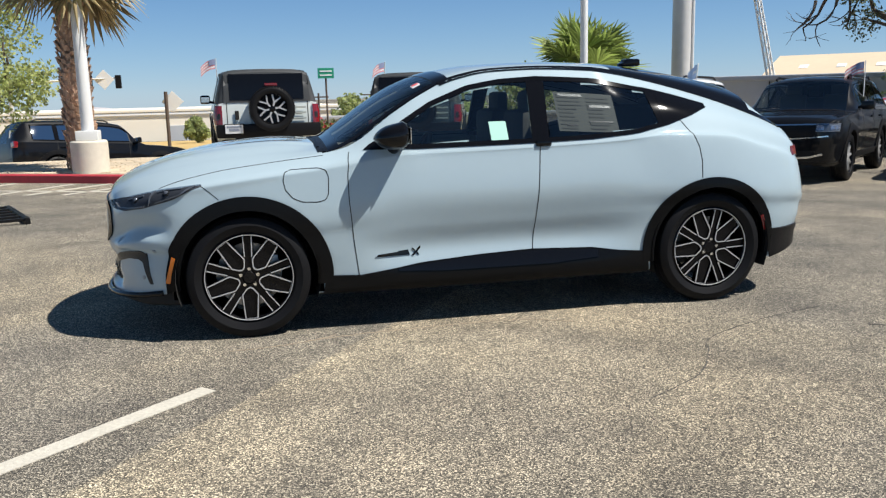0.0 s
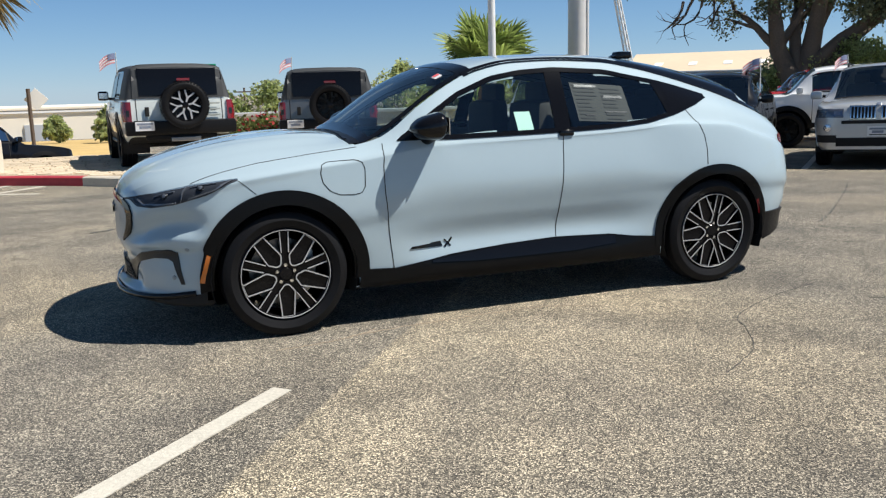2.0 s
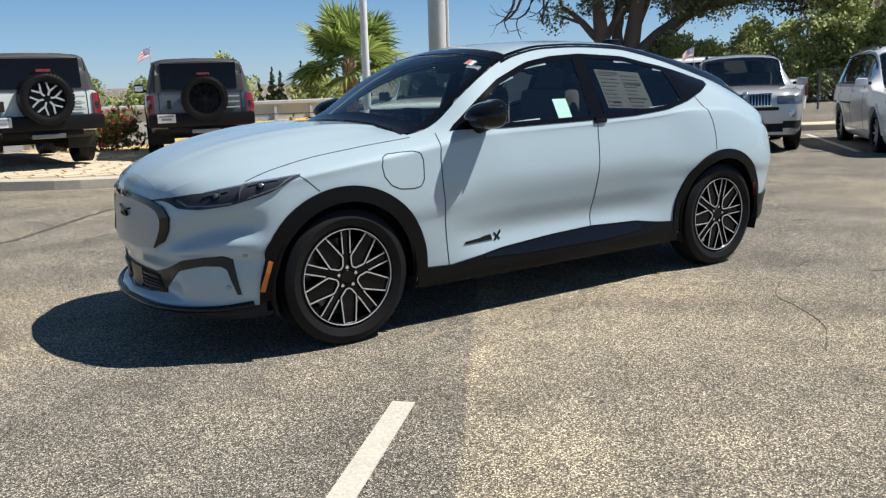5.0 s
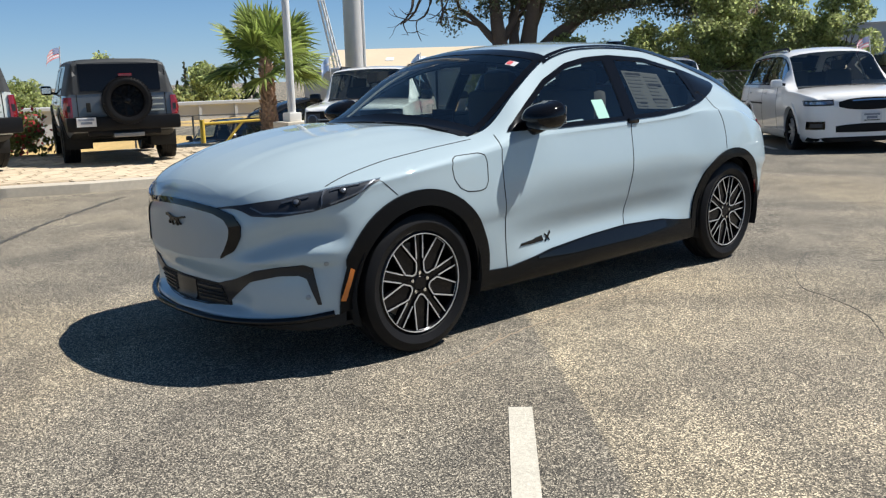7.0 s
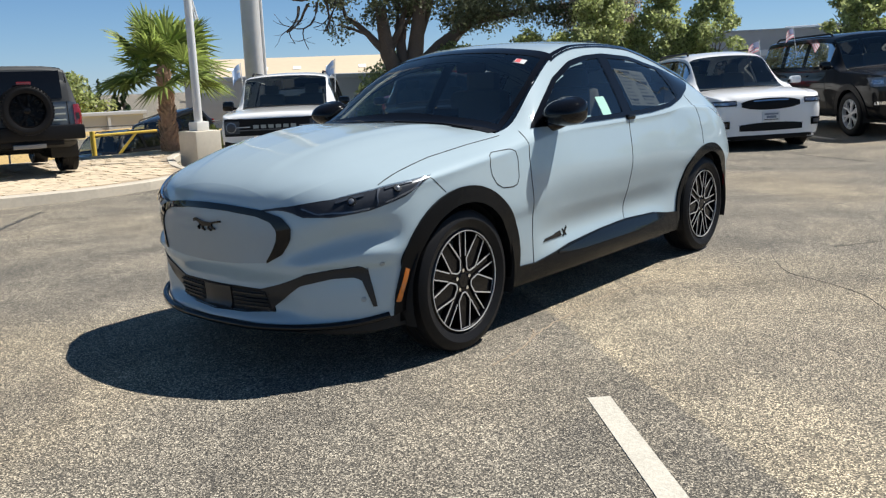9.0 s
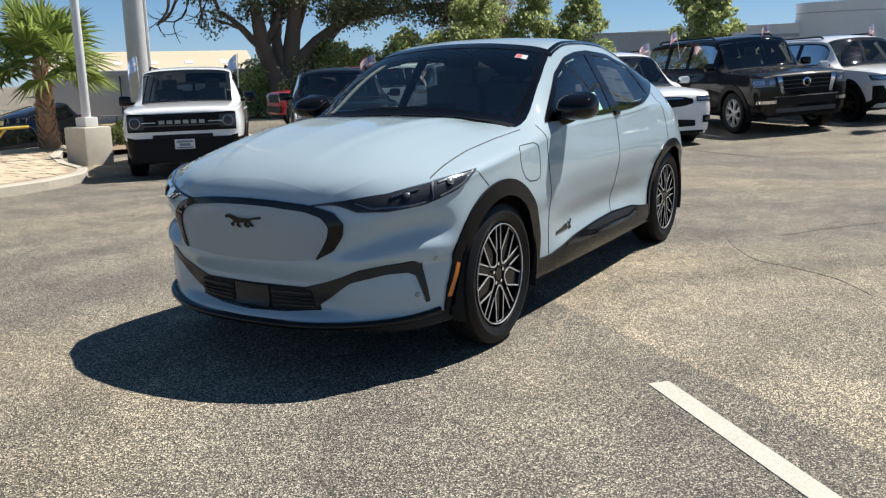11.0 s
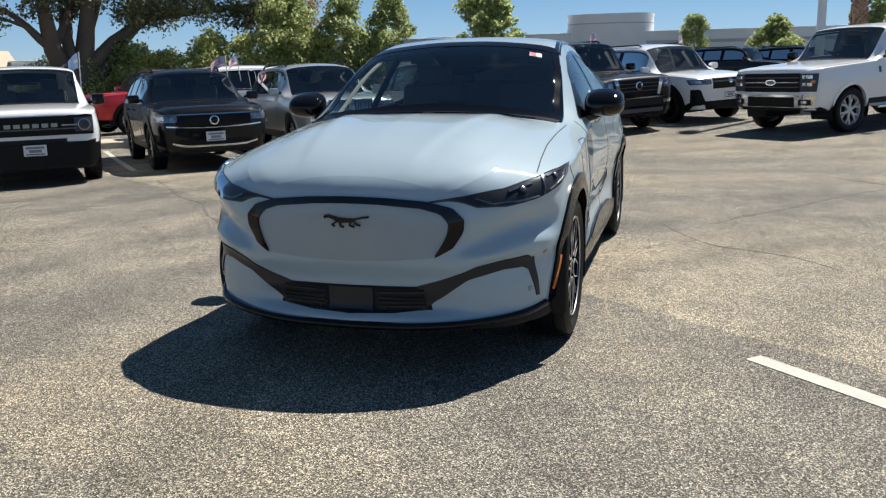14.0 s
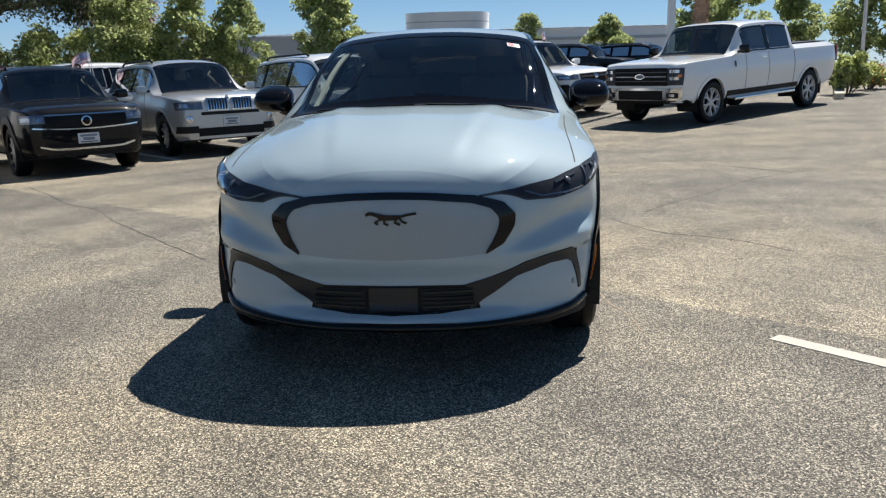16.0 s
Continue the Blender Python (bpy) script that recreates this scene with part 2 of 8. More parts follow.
M = {
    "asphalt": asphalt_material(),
    "ice_blue": car_paint("ice_blue_metallic_paint", (0.372, 0.466, 0.518), 0.02, 0.52, 0.06),
    "white": car_paint("white_paint", (0.86, 0.865, 0.86), 0.0, 0.3),
    "silver": car_paint("silver_metallic_paint", (0.54, 0.545, 0.54), 0.45, 0.32),
    "greige": car_paint("pale_grey_green_paint", (0.66, 0.70, 0.67), 0.1, 0.3),
    "carbon": car_paint("carbon_grey_paint", (0.12, 0.125, 0.13), 0.35, 0.3),
    "black_paint": car_paint("black_paint", (0.006, 0.0065, 0.008), 0.0, 0.4, 0.05, 0.62),
    "red_paint": car_paint("red_paint", (0.55, 0.012, 0.02), 0.1, 0.28),
    "grey_roof": mat("grey_hardtop", (0.036, 0.039, 0.042), 0.6, 0, 0.1, 40, 0.05, 0.1, 300),
    "gloss_black": mat("gloss_black_plastic", (0.005, 0.005, 0.006), 0.045, 0, 0.05, 20, 0.05, spec=0.3),
    "satin_black": mat("satin_black_cladding", (0.0055, 0.006, 0.007), 0.18, 0, 0.10, 30, 0.08, 0.03, 300, spec=0.12),
    "smoke": mat("smoked_lamp_housing", (0.060, 0.065, 0.076), 0.25, 0.0, 0.15, 30, 0.15, spec=0.25),
    "smoke_light": mat("grey_lamp_reflector", (0.16, 0.18, 0.21), 0.22, 0.5, 0.15, 30, 0.15),
    "lamp_silver": mat("silver_lamp_housing", (0.36, 0.38, 0.41), 0.25, 0.6, 0.2, 40, 0.15),
    "trim_light": mat("light_grey_interior_trim", (0.36, 0.39, 0.37), 0.8, 0, 0.06, 60, 0.04),
    "matt_black": mat("matt_black_plastic", (0.008, 0.008, 0.009), 0.40, 0, 0.15, 60, 0.1, 0.1, 400, spec=0.16),
    "mid_grey": mat("grey_plastic", (0.085, 0.087, 0.09), 0.5, 0, 0.12, 60, 0.08, 0.1, 400),
    "panel": mat("satin_grille_panel", (0.29, 0.335, 0.36), 0.42, 0.25, 0.02, 200, 0.02, coat=0.4),
    "trim_dark": mat("dark_grey_bumper_trim", (0.022, 0.023, 0.025), 0.30, 0, 0.12, 60, 0.08, 0.06, 400, spec=0.32),
    "chrome": mat("chrome", (0.75, 0.76, 0.77), 0.12, 1.0, 0.04, 20, 0.04),
    "alloy": mat("machined_alloy", (0.54, 0.54, 0.55), 0.30, 0.4, 0.06, 80, 0.04),
    "alloy_dark": mat("dark_alloy", (0.005, 0.005, 0.006), 0.14, 0.0, 0.1, 40, 0.05, spec=0.2),
    "steel": mat("brake_steel", (0.30, 0.29, 0.28), 0.35, 1.0, 0.2, 60, 0.1),
    "tyre": rubber_like("tyre_rubber", (0.008, 0.008, 0.009)),
    "under": mat("underbody_black", (0.008, 0.008, 0.008), 0.8),
    "cloth": mat("dark_seat_fabric", (0.085, 0.086, 0.084), 0.85, 0, 0.2, 90, 0.1, 0.2, 500),
    "glass": glass("clear_tinted_glass", (0.76, 0.84, 0.81)),
    "tint": glass("dark_privacy_glass", (0.16, 0.17, 0.19)),
    "half_tint": glass("half_tinted_glass", (0.60, 0.65, 0.66)),
    "lens": glass("clear_lens", (0.62, 0.65, 0.70), 0.03, 1.10),
    "red_lens": mat("red_lamp_lens", (0.20, 0.010, 0.014), 0.12, 0, 0.1, 60, 0.05, coat=0.8),
    "amber": mat("amber_lens", (0.62, 0.16, 0.01), 0.15, 0, 0.1, 80, 0.05, coat=0.8),
    "lamp_white": mat("lamp_reflector", (0.7, 0.72, 0.75), 0.15, 0.8, 0.1, 60, 0.05),
    "paper": mat("window_sticker_paper", (0.058, 0.066, 0.060), 0.7, 0, 0.08, 30, 0.03),
    "print": mat("printed_ink", (0.042, 0.048, 0.045), 0.7),
    "mint": mat("mint_paper", (0.36, 0.64, 0.54), 0.7, 0, 0.04, 20, 0.03),
    "red_tag": mat("red_tag", (0.75, 0.12, 0.13), 0.6),
    "plate": mat("white_plate_paper", (0.70, 0.71, 0.72), 0.5, 0, 0.08, 40, 0.05),
    "plate_blue": mat("blue_grey_plate_mark", (0.20, 0.23, 0.29), 0.5),
    "line": mat("worn_white_road_paint", (0.54, 0.505, 0.43), 0.75, 0, 0.30, 55, 0.16, 0.4, 90),
    "kerb": mat("kerb_concrete", (0.50, 0.45, 0.37), 0.85, 0, 0.15, 18, 0.18, 0.4, 60),
    "kerb_red": mat("red_kerb_paint", (0.42, 0.035, 0.05), 0.6, 0, 0.18, 14, 0.2, 0.3, 50),
    "block": mat("lamp_base_concrete", (0.62, 0.57, 0.48), 0.85, 0, 0.10, 12, 0.14, 0.3, 60),
    "paver": mat("buff_stamped_stone", (0.56, 0.46, 0.33), 0.85, 0, 0.16, 8, 0.2, 0.5, 40),
    "mortar": mat("paver_joint", (0.36, 0.29, 0.21), 0.9, 0, 0.2, 10, 0.1, 0.4, 60),
    "white_pole": mat("white_pole_paint", (0.74, 0.74, 0.72), 0.45, 0, 0.05, 8, 0.08),
    "grey_pole": mat("grey_steel_pole", (0.60, 0.59, 0.57), 0.5, 0.1, 0.08, 6, 0.1),
    "yellow": mat("yellow_gate_paint", (0.72, 0.50, 0.07), 0.5, 0, 0.1, 15, 0.12),
    "bark": mat("tree_bark", (0.13, 0.10, 0.078), 0.9, 0, 0.35, 16, 0.25, 0.9, 25),
    "palm_bark": mat("palm_trunk_fibre", (0.47, 0.31, 0.215), 0.9, 0, 0.35, 18, 0.25, 0.8, 40),
    "soil": mat("dry_soil", (0.30, 0.21, 0.14), 0.95, 0, 0.25, 6, 0.2, 0.5, 30),
    "dry_grass": mat("dry_grass", (0.52, 0.36, 0.14), 0.95, 0, 0.3, 5, 0.25, 0.6, 25),
    "road": mat("street_asphalt", (0.17, 0.165, 0.155), 0.85, 0, 0.12, 3, 0.12, 0.2, 60),
    "beige_wall": mat("beige_plaster", (0.60, 0.49, 0.35), 0.9, 0, 0.06, 1.2, 0.08, 0.2, 10),
    "cream": mat("cream_warehouse_panel", (0.82, 0.76, 0.65), 0.85, 0, 0.05, 0.8, 0.06),
    # tan darkened for the shade under the far building's eaves
    "beige_shaded": mat("shaded_tan_plaster", (0.30, 0.23, 0.16), 0.9, 0, 0.08, 1.2, 0.1),
    "grey_wall": mat("grey_wall_panel", (0.44, 0.46, 0.49), 0.8, 0, 0.06, 1.0, 0.1),
    "blue_wall": mat("blue_grey_container", (0.40, 0.44, 0.51), 0.6, 0, 0.08, 2.0, 0.1),
    "white_wall": mat("white_building_panel", (0.80, 0.81, 0.82), 0.75, 0, 0.05, 0.8, 0.06),
    "dark_glass": mat("dark_building_glass", (0.04, 0.05, 0.06), 0.1, 0, 0.2, 1, 0.2),
    "flag_red": mat("flag_red_cloth", (0.76, 0.32, 0.34), 0.8, 0, 0.08, 30, 0.05),
    "flag_white": mat("flag_white_cloth", (0.84, 0.82, 0.82), 0.8, 0, 0.05, 30, 0.05),
    "flag_blue": mat("flag_blue_cloth", (0.28, 0.31, 0.46), 0.8, 0, 0.08, 30, 0.05),
    "pale_blue_cloth": mat("pale_blue_flag_cloth", (0.45, 0.58, 0.78), 0.8, 0, 0.08, 30, 0.05),
    "sign_green": mat("green_sign_face", (0.02, 0.28, 0.17), 0.5, 0, 0.06, 10, 0.05),
    "wood": mat("weathered_pole_wood", (0.10, 0.075, 0.06), 0.9, 0, 0.3, 20, 0.2),
    "fence": mat("fence_wire", (0.14, 0.145, 0.14), 0.5, 0.6, 0.1, 20, 0.1),
    "mountain": mat("hazy_hills", (0.42, 0.40, 0.42), 1.0, 0, 0.1, 0.05, 0.1),
}


def leaf_material(name, base, back=0.35):
    """Leaves vary from clump to clump and let some light through."""
    m = bpy.data.materials.new(name)
    m.use_nodes = True
    nt = m.node_tree
    b = nt.nodes["Principled BSDF"]
    geo, mul, mix = nt.nodes.new("ShaderNodeNewGeometry"), nt.nodes.new("ShaderNodeMath"), nt.nodes.new("ShaderNodeVectorMath")
    mul.operation, mul.inputs[1].default_value, mul.inputs[2].default_value = "MULTIPLY_ADD", 1.0, 0.5
    nt.links.new(geo.outputs["Random Per Island"], mul.inputs[0])
    mix.operation = "SCALE"
    mix.inputs[0].default_value = base
    nt.links.new(mul.outputs[0], mix.inputs["Scale"])
    nt.links.new(mix.outputs[0], b.inputs["Base Color"])
    b.inputs["Roughness"].default_value = 0.55
    tr, ms = nt.nodes.new("ShaderNodeBsdfTranslucent"), nt.nodes.new("ShaderNodeMixShader")
    nt.links.new(mix.outputs[0], tr.inputs[0])
    ms.inputs[0].default_value = back
    nt.links.new(b.outputs[0], ms.inputs[1])
    nt.links.new(tr.outputs[0], ms.inputs[2])
    nt.links.new(ms.outputs[0], nt.nodes["Material Output"].inputs[0])
    return m


M["leaf"] = leaf_material("tree_leaves", (0.40, 0.45, 0.20), 0.66)
M["leaf_dark"] = leaf_material("dark_oak_leaves", (0.155, 0.175, 0.10), 0.52)
M["leaf_light"] = leaf_material("yellow_green_leaves", (0.47, 0.51, 0.21), 0.66)
M["leaf_dry"] = leaf_material("dead_brown_leaves", (0.46, 0.36, 0.28), 0.6)
M["leaf_conifer"] = leaf_material("conifer_needles", (0.06, 0.095, 0.045), 0.2)
M["frond"] = leaf_material("palm_fronds", (0.26, 0.33, 0.085), 0.45)
M["frond_dry"] = leaf_material("dry_palm_fronds", (0.38, 0.29, 0.14), 0.3)
M["bush"] = leaf_material("bush_leaves", (0.14, 0.17, 0.05), 0.35)
M["flower"] = leaf_material("red_flowers", (0.45, 0.04, 0.05), 0.25)


# ---- mesh helpers ----
def mesh_of(name, verts, faces, material, smooth=True):
    me = bpy.data.meshes.new(name)
    me.from_pydata([tuple(v) for v in verts], [], faces)
    me.materials.append(material)
    if smooth:
        me.polygons.foreach_set("use_smooth", [True] * len(me.polygons))
    me.update()
    return me


def piece(name, verts, faces, material, parent=None, label="", smooth=True):
    """One mesh object from plain lists, under its thing."""
    ob = new(name, mesh_of(name, verts, faces, material, smooth))
    ob.parent = parent
    return tagged(ob, label)


def part(name, bm, material, parent=None, label="", smooth=False, sharp=35):
    """Links a bmesh as one mesh object under a thing or a part."""
    bmesh.ops.recalc_face_normals(bm, faces=bm.faces)
    me = bpy.data.meshes.new(name)
    bm.to_mesh(me)
    bm.free()
    me.materials.append(material)
    if smooth:
        me.polygons.foreach_set("use_smooth", [True] * len(me.polygons))
        me.set_sharp_from_angle(angle=radians(sharp))
    ob = new(name, me)
    ob.parent = parent
    return tagged(ob, label)


def thing(name, m, label, category, group="", kind=""):
    ob = new(name)
    ob.matrix_world = m
    return tagged(ob, label, category, group, kind)


def box(bm, c, s, bevel=0.0, m=None):
    r = bmesh.ops.create_cube(bm, size=1)
    for v in r["verts"]:
        v.co = Vector((v.co.x * s[0] + c[0], v.co.y * s[1] + c[1], v.co.z * s[2] + c[2]))
    if m is not None:
        bmesh.ops.transform(bm, matrix=m, verts=r["verts"])
    if bevel:
        edges = {e for v in r["verts"] for e in v.link_edges}
        bmesh.ops.bevel(bm, geom=list(edges), offset=bevel, segments=2, affect="EDGES", profile=0.6)
    return bm


def tube(bm, pts, radii, seg=10, cap=True):
    """A tapered tube along a line of points."""
    pts = [Vector(p) for p in pts]
    rings = []
    for i, p in enumerate(pts):
        d = (pts[min(i + 1, len(pts) - 1)] - pts[max(i - 1, 0)]).normalized()
        a = d.cross(Vector((0, 0, 1)) if abs(d.z) < 0.9 else Vector((1, 0, 0))).normalized()
        b = d.cross(a)
        r = radii[i] if isinstance(radii, (list, tuple)) else radii
        rings.append([bm.verts.new(p + (a * math.cos(k * math.tau / seg) + b * math.sin(k * math.tau / seg)) * r) for k in range(seg)])
    for u, v in zip(rings, rings[1:]):
        for k in range(seg):
            bm.faces.new((u[k], u[(k + 1) % seg], v[(k + 1) % seg], v[k]))
    if cap:
        bm.faces.new(rings[0][::-1])
        bm.faces.new(rings[-1])
    return bm


def lathe(bm, profile, seg=40, axis="y", closed=False):
    """Turns a profile of (radius, along) round the y or z axis."""
    rings = []
    for r, h in profile:
        ring = []
        for k in range(seg):
            c, s = math.cos(k * math.tau / seg), math.sin(k * math.tau / seg)
            ring.append(bm.verts.new((r * c, h, r * s) if axis == "y" else (r * c, r * s, h)))
        rings.append(ring)
    pairs = list(zip(rings, rings[1:])) + ([(rings[-1], rings[0])] if closed else [])
    for u, v in pairs:
        for k in range(seg):
            bm.faces.new((u[k], u[(k + 1) % seg], v[(k + 1) % seg], v[k]))
    return bm


def bar(bm, a, b, w, d, y0, taper=1.0):
    """A flat bar in the wheel's face from a to b (x, z), w wide and d deep behind y0."""
    a, b = Vector((a[0], 0, a[1])), Vector((b[0], 0, b[1]))
    t = (b - a).normalized()
    n = Vector((-t.z, 0, t.x)) * w / 2
    vs = []
    for p, q in ((a, 1.0), (b, taper)):
        for sgn in (-1, 1):
            for y in (y0, y0 + d):
                vs.append(bm.verts.new(p + n * sgn * q + Vector((0, y, 0))))
    for f in ((0, 1, 3, 2), (4, 6, 7, 5), (0, 2, 6, 4), (1, 5, 7, 3), (0, 4, 5, 1), (2, 3, 7, 6)):
        bm.faces.new([vs[i] for i in f])
    return bm


def smooth_step(a):
    a = min(1.0, max(0.0, a))
    return a * a * (3 - 2 * a)


def ground_z(x, y):
    """The lot: level round the car, a shallow fall towards the plaza, a rise towards the drive."""
    rise = 0.032 * max(0.0, min(x - y - 9.5, 22.0)) * (1 - smooth_step((-y - 40) / 80))
    fall = 0.02 * min(7.3, max(0.0, y - 2)) * smooth_step((x + 3) / 6)
    street = 0.026 * max(0.0, y - 14.5) * (1 - smooth_step((x - 15) / 40))
    step = (0.48 + 0.67 * smooth_step(x / 6)) * smooth_step((y - 14.5) / 4.5) * (1 - smooth_step((x - 10) / 8))
    lay_by = 0.25 * smooth_step((y - 15.6) / 1.6) * (1 - smooth_step((y - 23) / 3)) * smooth_step((-1.0 - x) / 3)
    return rise - fall - street - step - lay_by


# ---- car bodies ----
def curve(*pairs):
    """A smooth curve through (x, value) pairs that does not overshoot."""
    xs, ys = [p[0] for p in pairs], [p[1] for p in pairs]
    n = len(xs)
    d = [(ys[i + 1] - ys[i]) / (xs[i + 1] - xs[i]) for i in range(n - 1)]
    m = [d[0]] + [0 if d[i - 1] * d[i] <= 0 else 2 * d[i - 1] * d[i] / (d[i - 1] + d[i]) for i in range(1, n - 1)] + [d[-1]]

    def f(x):
        if x <= xs[0]:
            return ys[0]
        if x >= xs[-1]:
            return ys[-1]
        i = max(k for k in range(n - 1) if xs[k] <= x)
        h = xs[i + 1] - xs[i]
        t = (x - xs[i]) / h
        return (2 * t**3 - 3 * t * t + 1) * ys[i] + (t**3 - 2 * t * t + t) * h * m[i] + (3 * t * t - 2 * t**3) * ys[i + 1] + (t**3 - t * t) * h * m[i + 1]
    return f


def catmull(p, k):
    out = []
    for i in range(len(p) - 1):
        p0, p1, p2, p3 = p[max(i - 1, 0)], p[i], p[i + 1], p[min(i + 2, len(p) - 1)]
        for s in range(k):
            t = s / k
            out.append(tuple(0.5 * (2 * b + (c - a) * t + (2 * a - 5 * b + 4 * c - d) * t * t + (3 * b - a - 3 * c + d) * t**3) for a, b, c, d in zip(p0, p1, p2, p3)))
    return out + [tuple(p[-1])]


class Body:
    """A car body lofted from sections; section(x) gives lower, side and top lines of (half width, height)."""

    def __init__(self, stations, section, k=5, mould=None):
        self.x = stations
        self.rows = []
        for x in stations:
            low, side, top = section(x)
            half = [tuple(p) for p in low[:-1]] + catmull(side, k)
            self.edge = len(half) - 1
            half += catmull(top, k)[1:]
            left = [(-w, z) for w, z in half]
            right = [(w, z) for w, z in half[-2:0:-1]] + [(half[0][0], half[0][1])]
            ring = [Vector((x, w, z)) for w, z in left + right]
            self.rows.append([mould(v) for v in ring] if mould else ring)
            self.half = len(half)
        self.n = len(self.rows[0])
        vs = [v for r in self.rows for v in r]
        fs = [(i * self.n + j, i * self.n + j + 1, (i + 1) * self.n + j + 1, (i + 1) * self.n + j) for i in range(len(stations) - 1) for j in range(self.n - 1)]
        self.tree = BVHTree.FromPolygons(vs, fs)
        self.vs, self.fs = vs, fs

    def upper(self, j, inset=0):
        """Whether the strip j of the section lies above the roof's edge."""
        j = j if j < self.half else 2 * self.half - 3 - j
        return j >= self.edge + inset

    def split(self, sort, mats, parent, labels=None):
        """Shares out the faces by what sort(centre, strip) calls them; None leaves a hole."""
        heaps = {}
        for k, f in enumerate(self.fs):
            c = (self.vs[f[0]] + self.vs[f[1]] + self.vs[f[2]] + self.vs[f[3]]) / 4
            name = sort(c, k % (self.n - 1))
            if name:
                heaps.setdefault(name, []).append(f)
        made = {}
        for name, fs in heaps.items():
            used = sorted({i for f in fs for i in f})
            at = {i: q for q, i in enumerate(used)}
            made[name] = piece(name, [self.vs[i] for i in used], [tuple(at[i] for i in f)[::-1] for f in fs], mats[name], parent, (labels or {}).get(name, ""))
        return made

    def snap(self, p, off=0.0):
        p = Vector(p)
        loc, nor, _, _ = self.tree.find_nearest(p)
        out = Vector((loc.x * 0.25, loc.y, loc.z - 0.75))
        if nor.dot(out) < 0:
            nor = -nor
        return loc + nor * off, nor

    def front(self, y, z, way=1):
        """The point of the nose (or, with way -1, of the tail) at a width and height."""
        y = y if abs(y) > 0.003 else 0.003
        hit, _, _, _ = self.tree.ray_cast(Vector((-6 * way, y, z)), Vector((way, 0, 0)))
        return hit or self.snap((self.x[0] if way > 0 else self.x[-1], y, z))[0]

    def beside(self, x, z, s):
        """The point of a flank at a length and height."""
        hit, _, _, _ = self.tree.ray_cast(Vector((x, 3 * s, z)), Vector((0, -s, 0)))
        return hit or self.snap((x, s, z))[0]

    def sheet(self, name, a, b, material, parent, n=24, m=4, off=0.006, thick=0.012, label="", flip=False):
        """A skin laid on the body between two lines of points, proud by off, with its rim turned down."""
        a, b = respace(a, n), respace(b, n)
        rows = []
        for i in range(m + 1):
            t = i / m
            rows.append([self.snap(p.lerp(q, t), off) for p, q in zip(a, b)])
        vs, fs = [], []
        w = n
        for r in rows:
            vs += [p for p, _ in r]
        for i in range(m):
            for j in range(w - 1):
                fs.append((i * w + j, i * w + j + 1, (i + 1) * w + j + 1, (i + 1) * w + j))
        rim = [(0, j) for j in range(w)] + [(i, w - 1) for i in range(1, m + 1)] + [(m, j) for j in range(w - 2, -1, -1)] + [(i, 0) for i in range(m - 1, 0, -1)]
        base = len(vs)
        for i, j in rim:
            p, nn = rows[i][j]
            vs.append(p - nn * thick)
        for k in range(len(rim)):
            (i, j), (i2, j2) = rim[k], rim[(k + 1) % len(rim)]
            fs.append((i * w + j, base + k, base + (k + 1) % len(rim), i2 * w + j2))
        ob = piece(name, vs, fs, material, parent, label)
        ob.data.set_sharp_from_angle(angle=radians(40))
        return ob

    def ribbon(self, name, line, width, material, parent, off=0.003, thick=0.006, n=40, label=""):
        line = respace(line, n)
        a, b = [], []
        for i, p in enumerate(line):
            d = (line[min(i + 1, n - 1)] - line[max(i - 1, 0)]).normalized()
            q, nn = self.snap(p)
            s = d.cross(nn).normalized() * width / 2
            a.append(q + s)
            b.append(q - s)
        return self.sheet(name, a, b, material, parent, n, 1, off, thick, label)


def respace(pts, n):
    """n points evenly along a line of points."""
    pts = [Vector(p) for p in pts]
    ds = [0.0]
    for p, q in zip(pts, pts[1:]):
        ds.append(ds[-1] + (q - p).length)
    out, i = [], 0
    for k in range(n):
        s = ds[-1] * k / (n - 1)
        while i < len(pts) - 2 and ds[i + 1] < s:
            i += 1
        h = ds[i + 1] - ds[i]
        out.append(pts[i].lerp(pts[i + 1], (s - ds[i]) / h if h else 0))
    return out


def inside(x, z, poly):
    hit = False
    for (x1, z1), (x2, z2) in zip(poly, poly[1:] + poly[:1]):
        if (z1 > z) != (z2 > z) and x < (x2 - x1) * (z - z1) / (z2 - z1) + x1:
            hit = not hit
    return hit


# ---- wheels ----
WHEEL_MESHES = {}


def tyre_profile(r, rim, w):
    h = w / 2
    return [(rim, -h * 0.72), (rim + 0.012, -h * 0.86), ((r + rim) / 2, -h), (r - 0.03, -h * 0.95), (r - 0.008, -h * 0.82), (r, -h * 0.6),
            (r, -h * 0.34), (r - 0.008, -h * 0.32), (r - 0.008, -h * 0.27), (r, -h * 0.25), (r, h * 0.25), (r - 0.008, h * 0.27), (r - 0.008, h * 0.32),
            (r, h * 0.34), (r, h * 0.6), (r - 0.02, h * 0.9), ((r + rim) / 2, h), (rim, h * 0.72)]


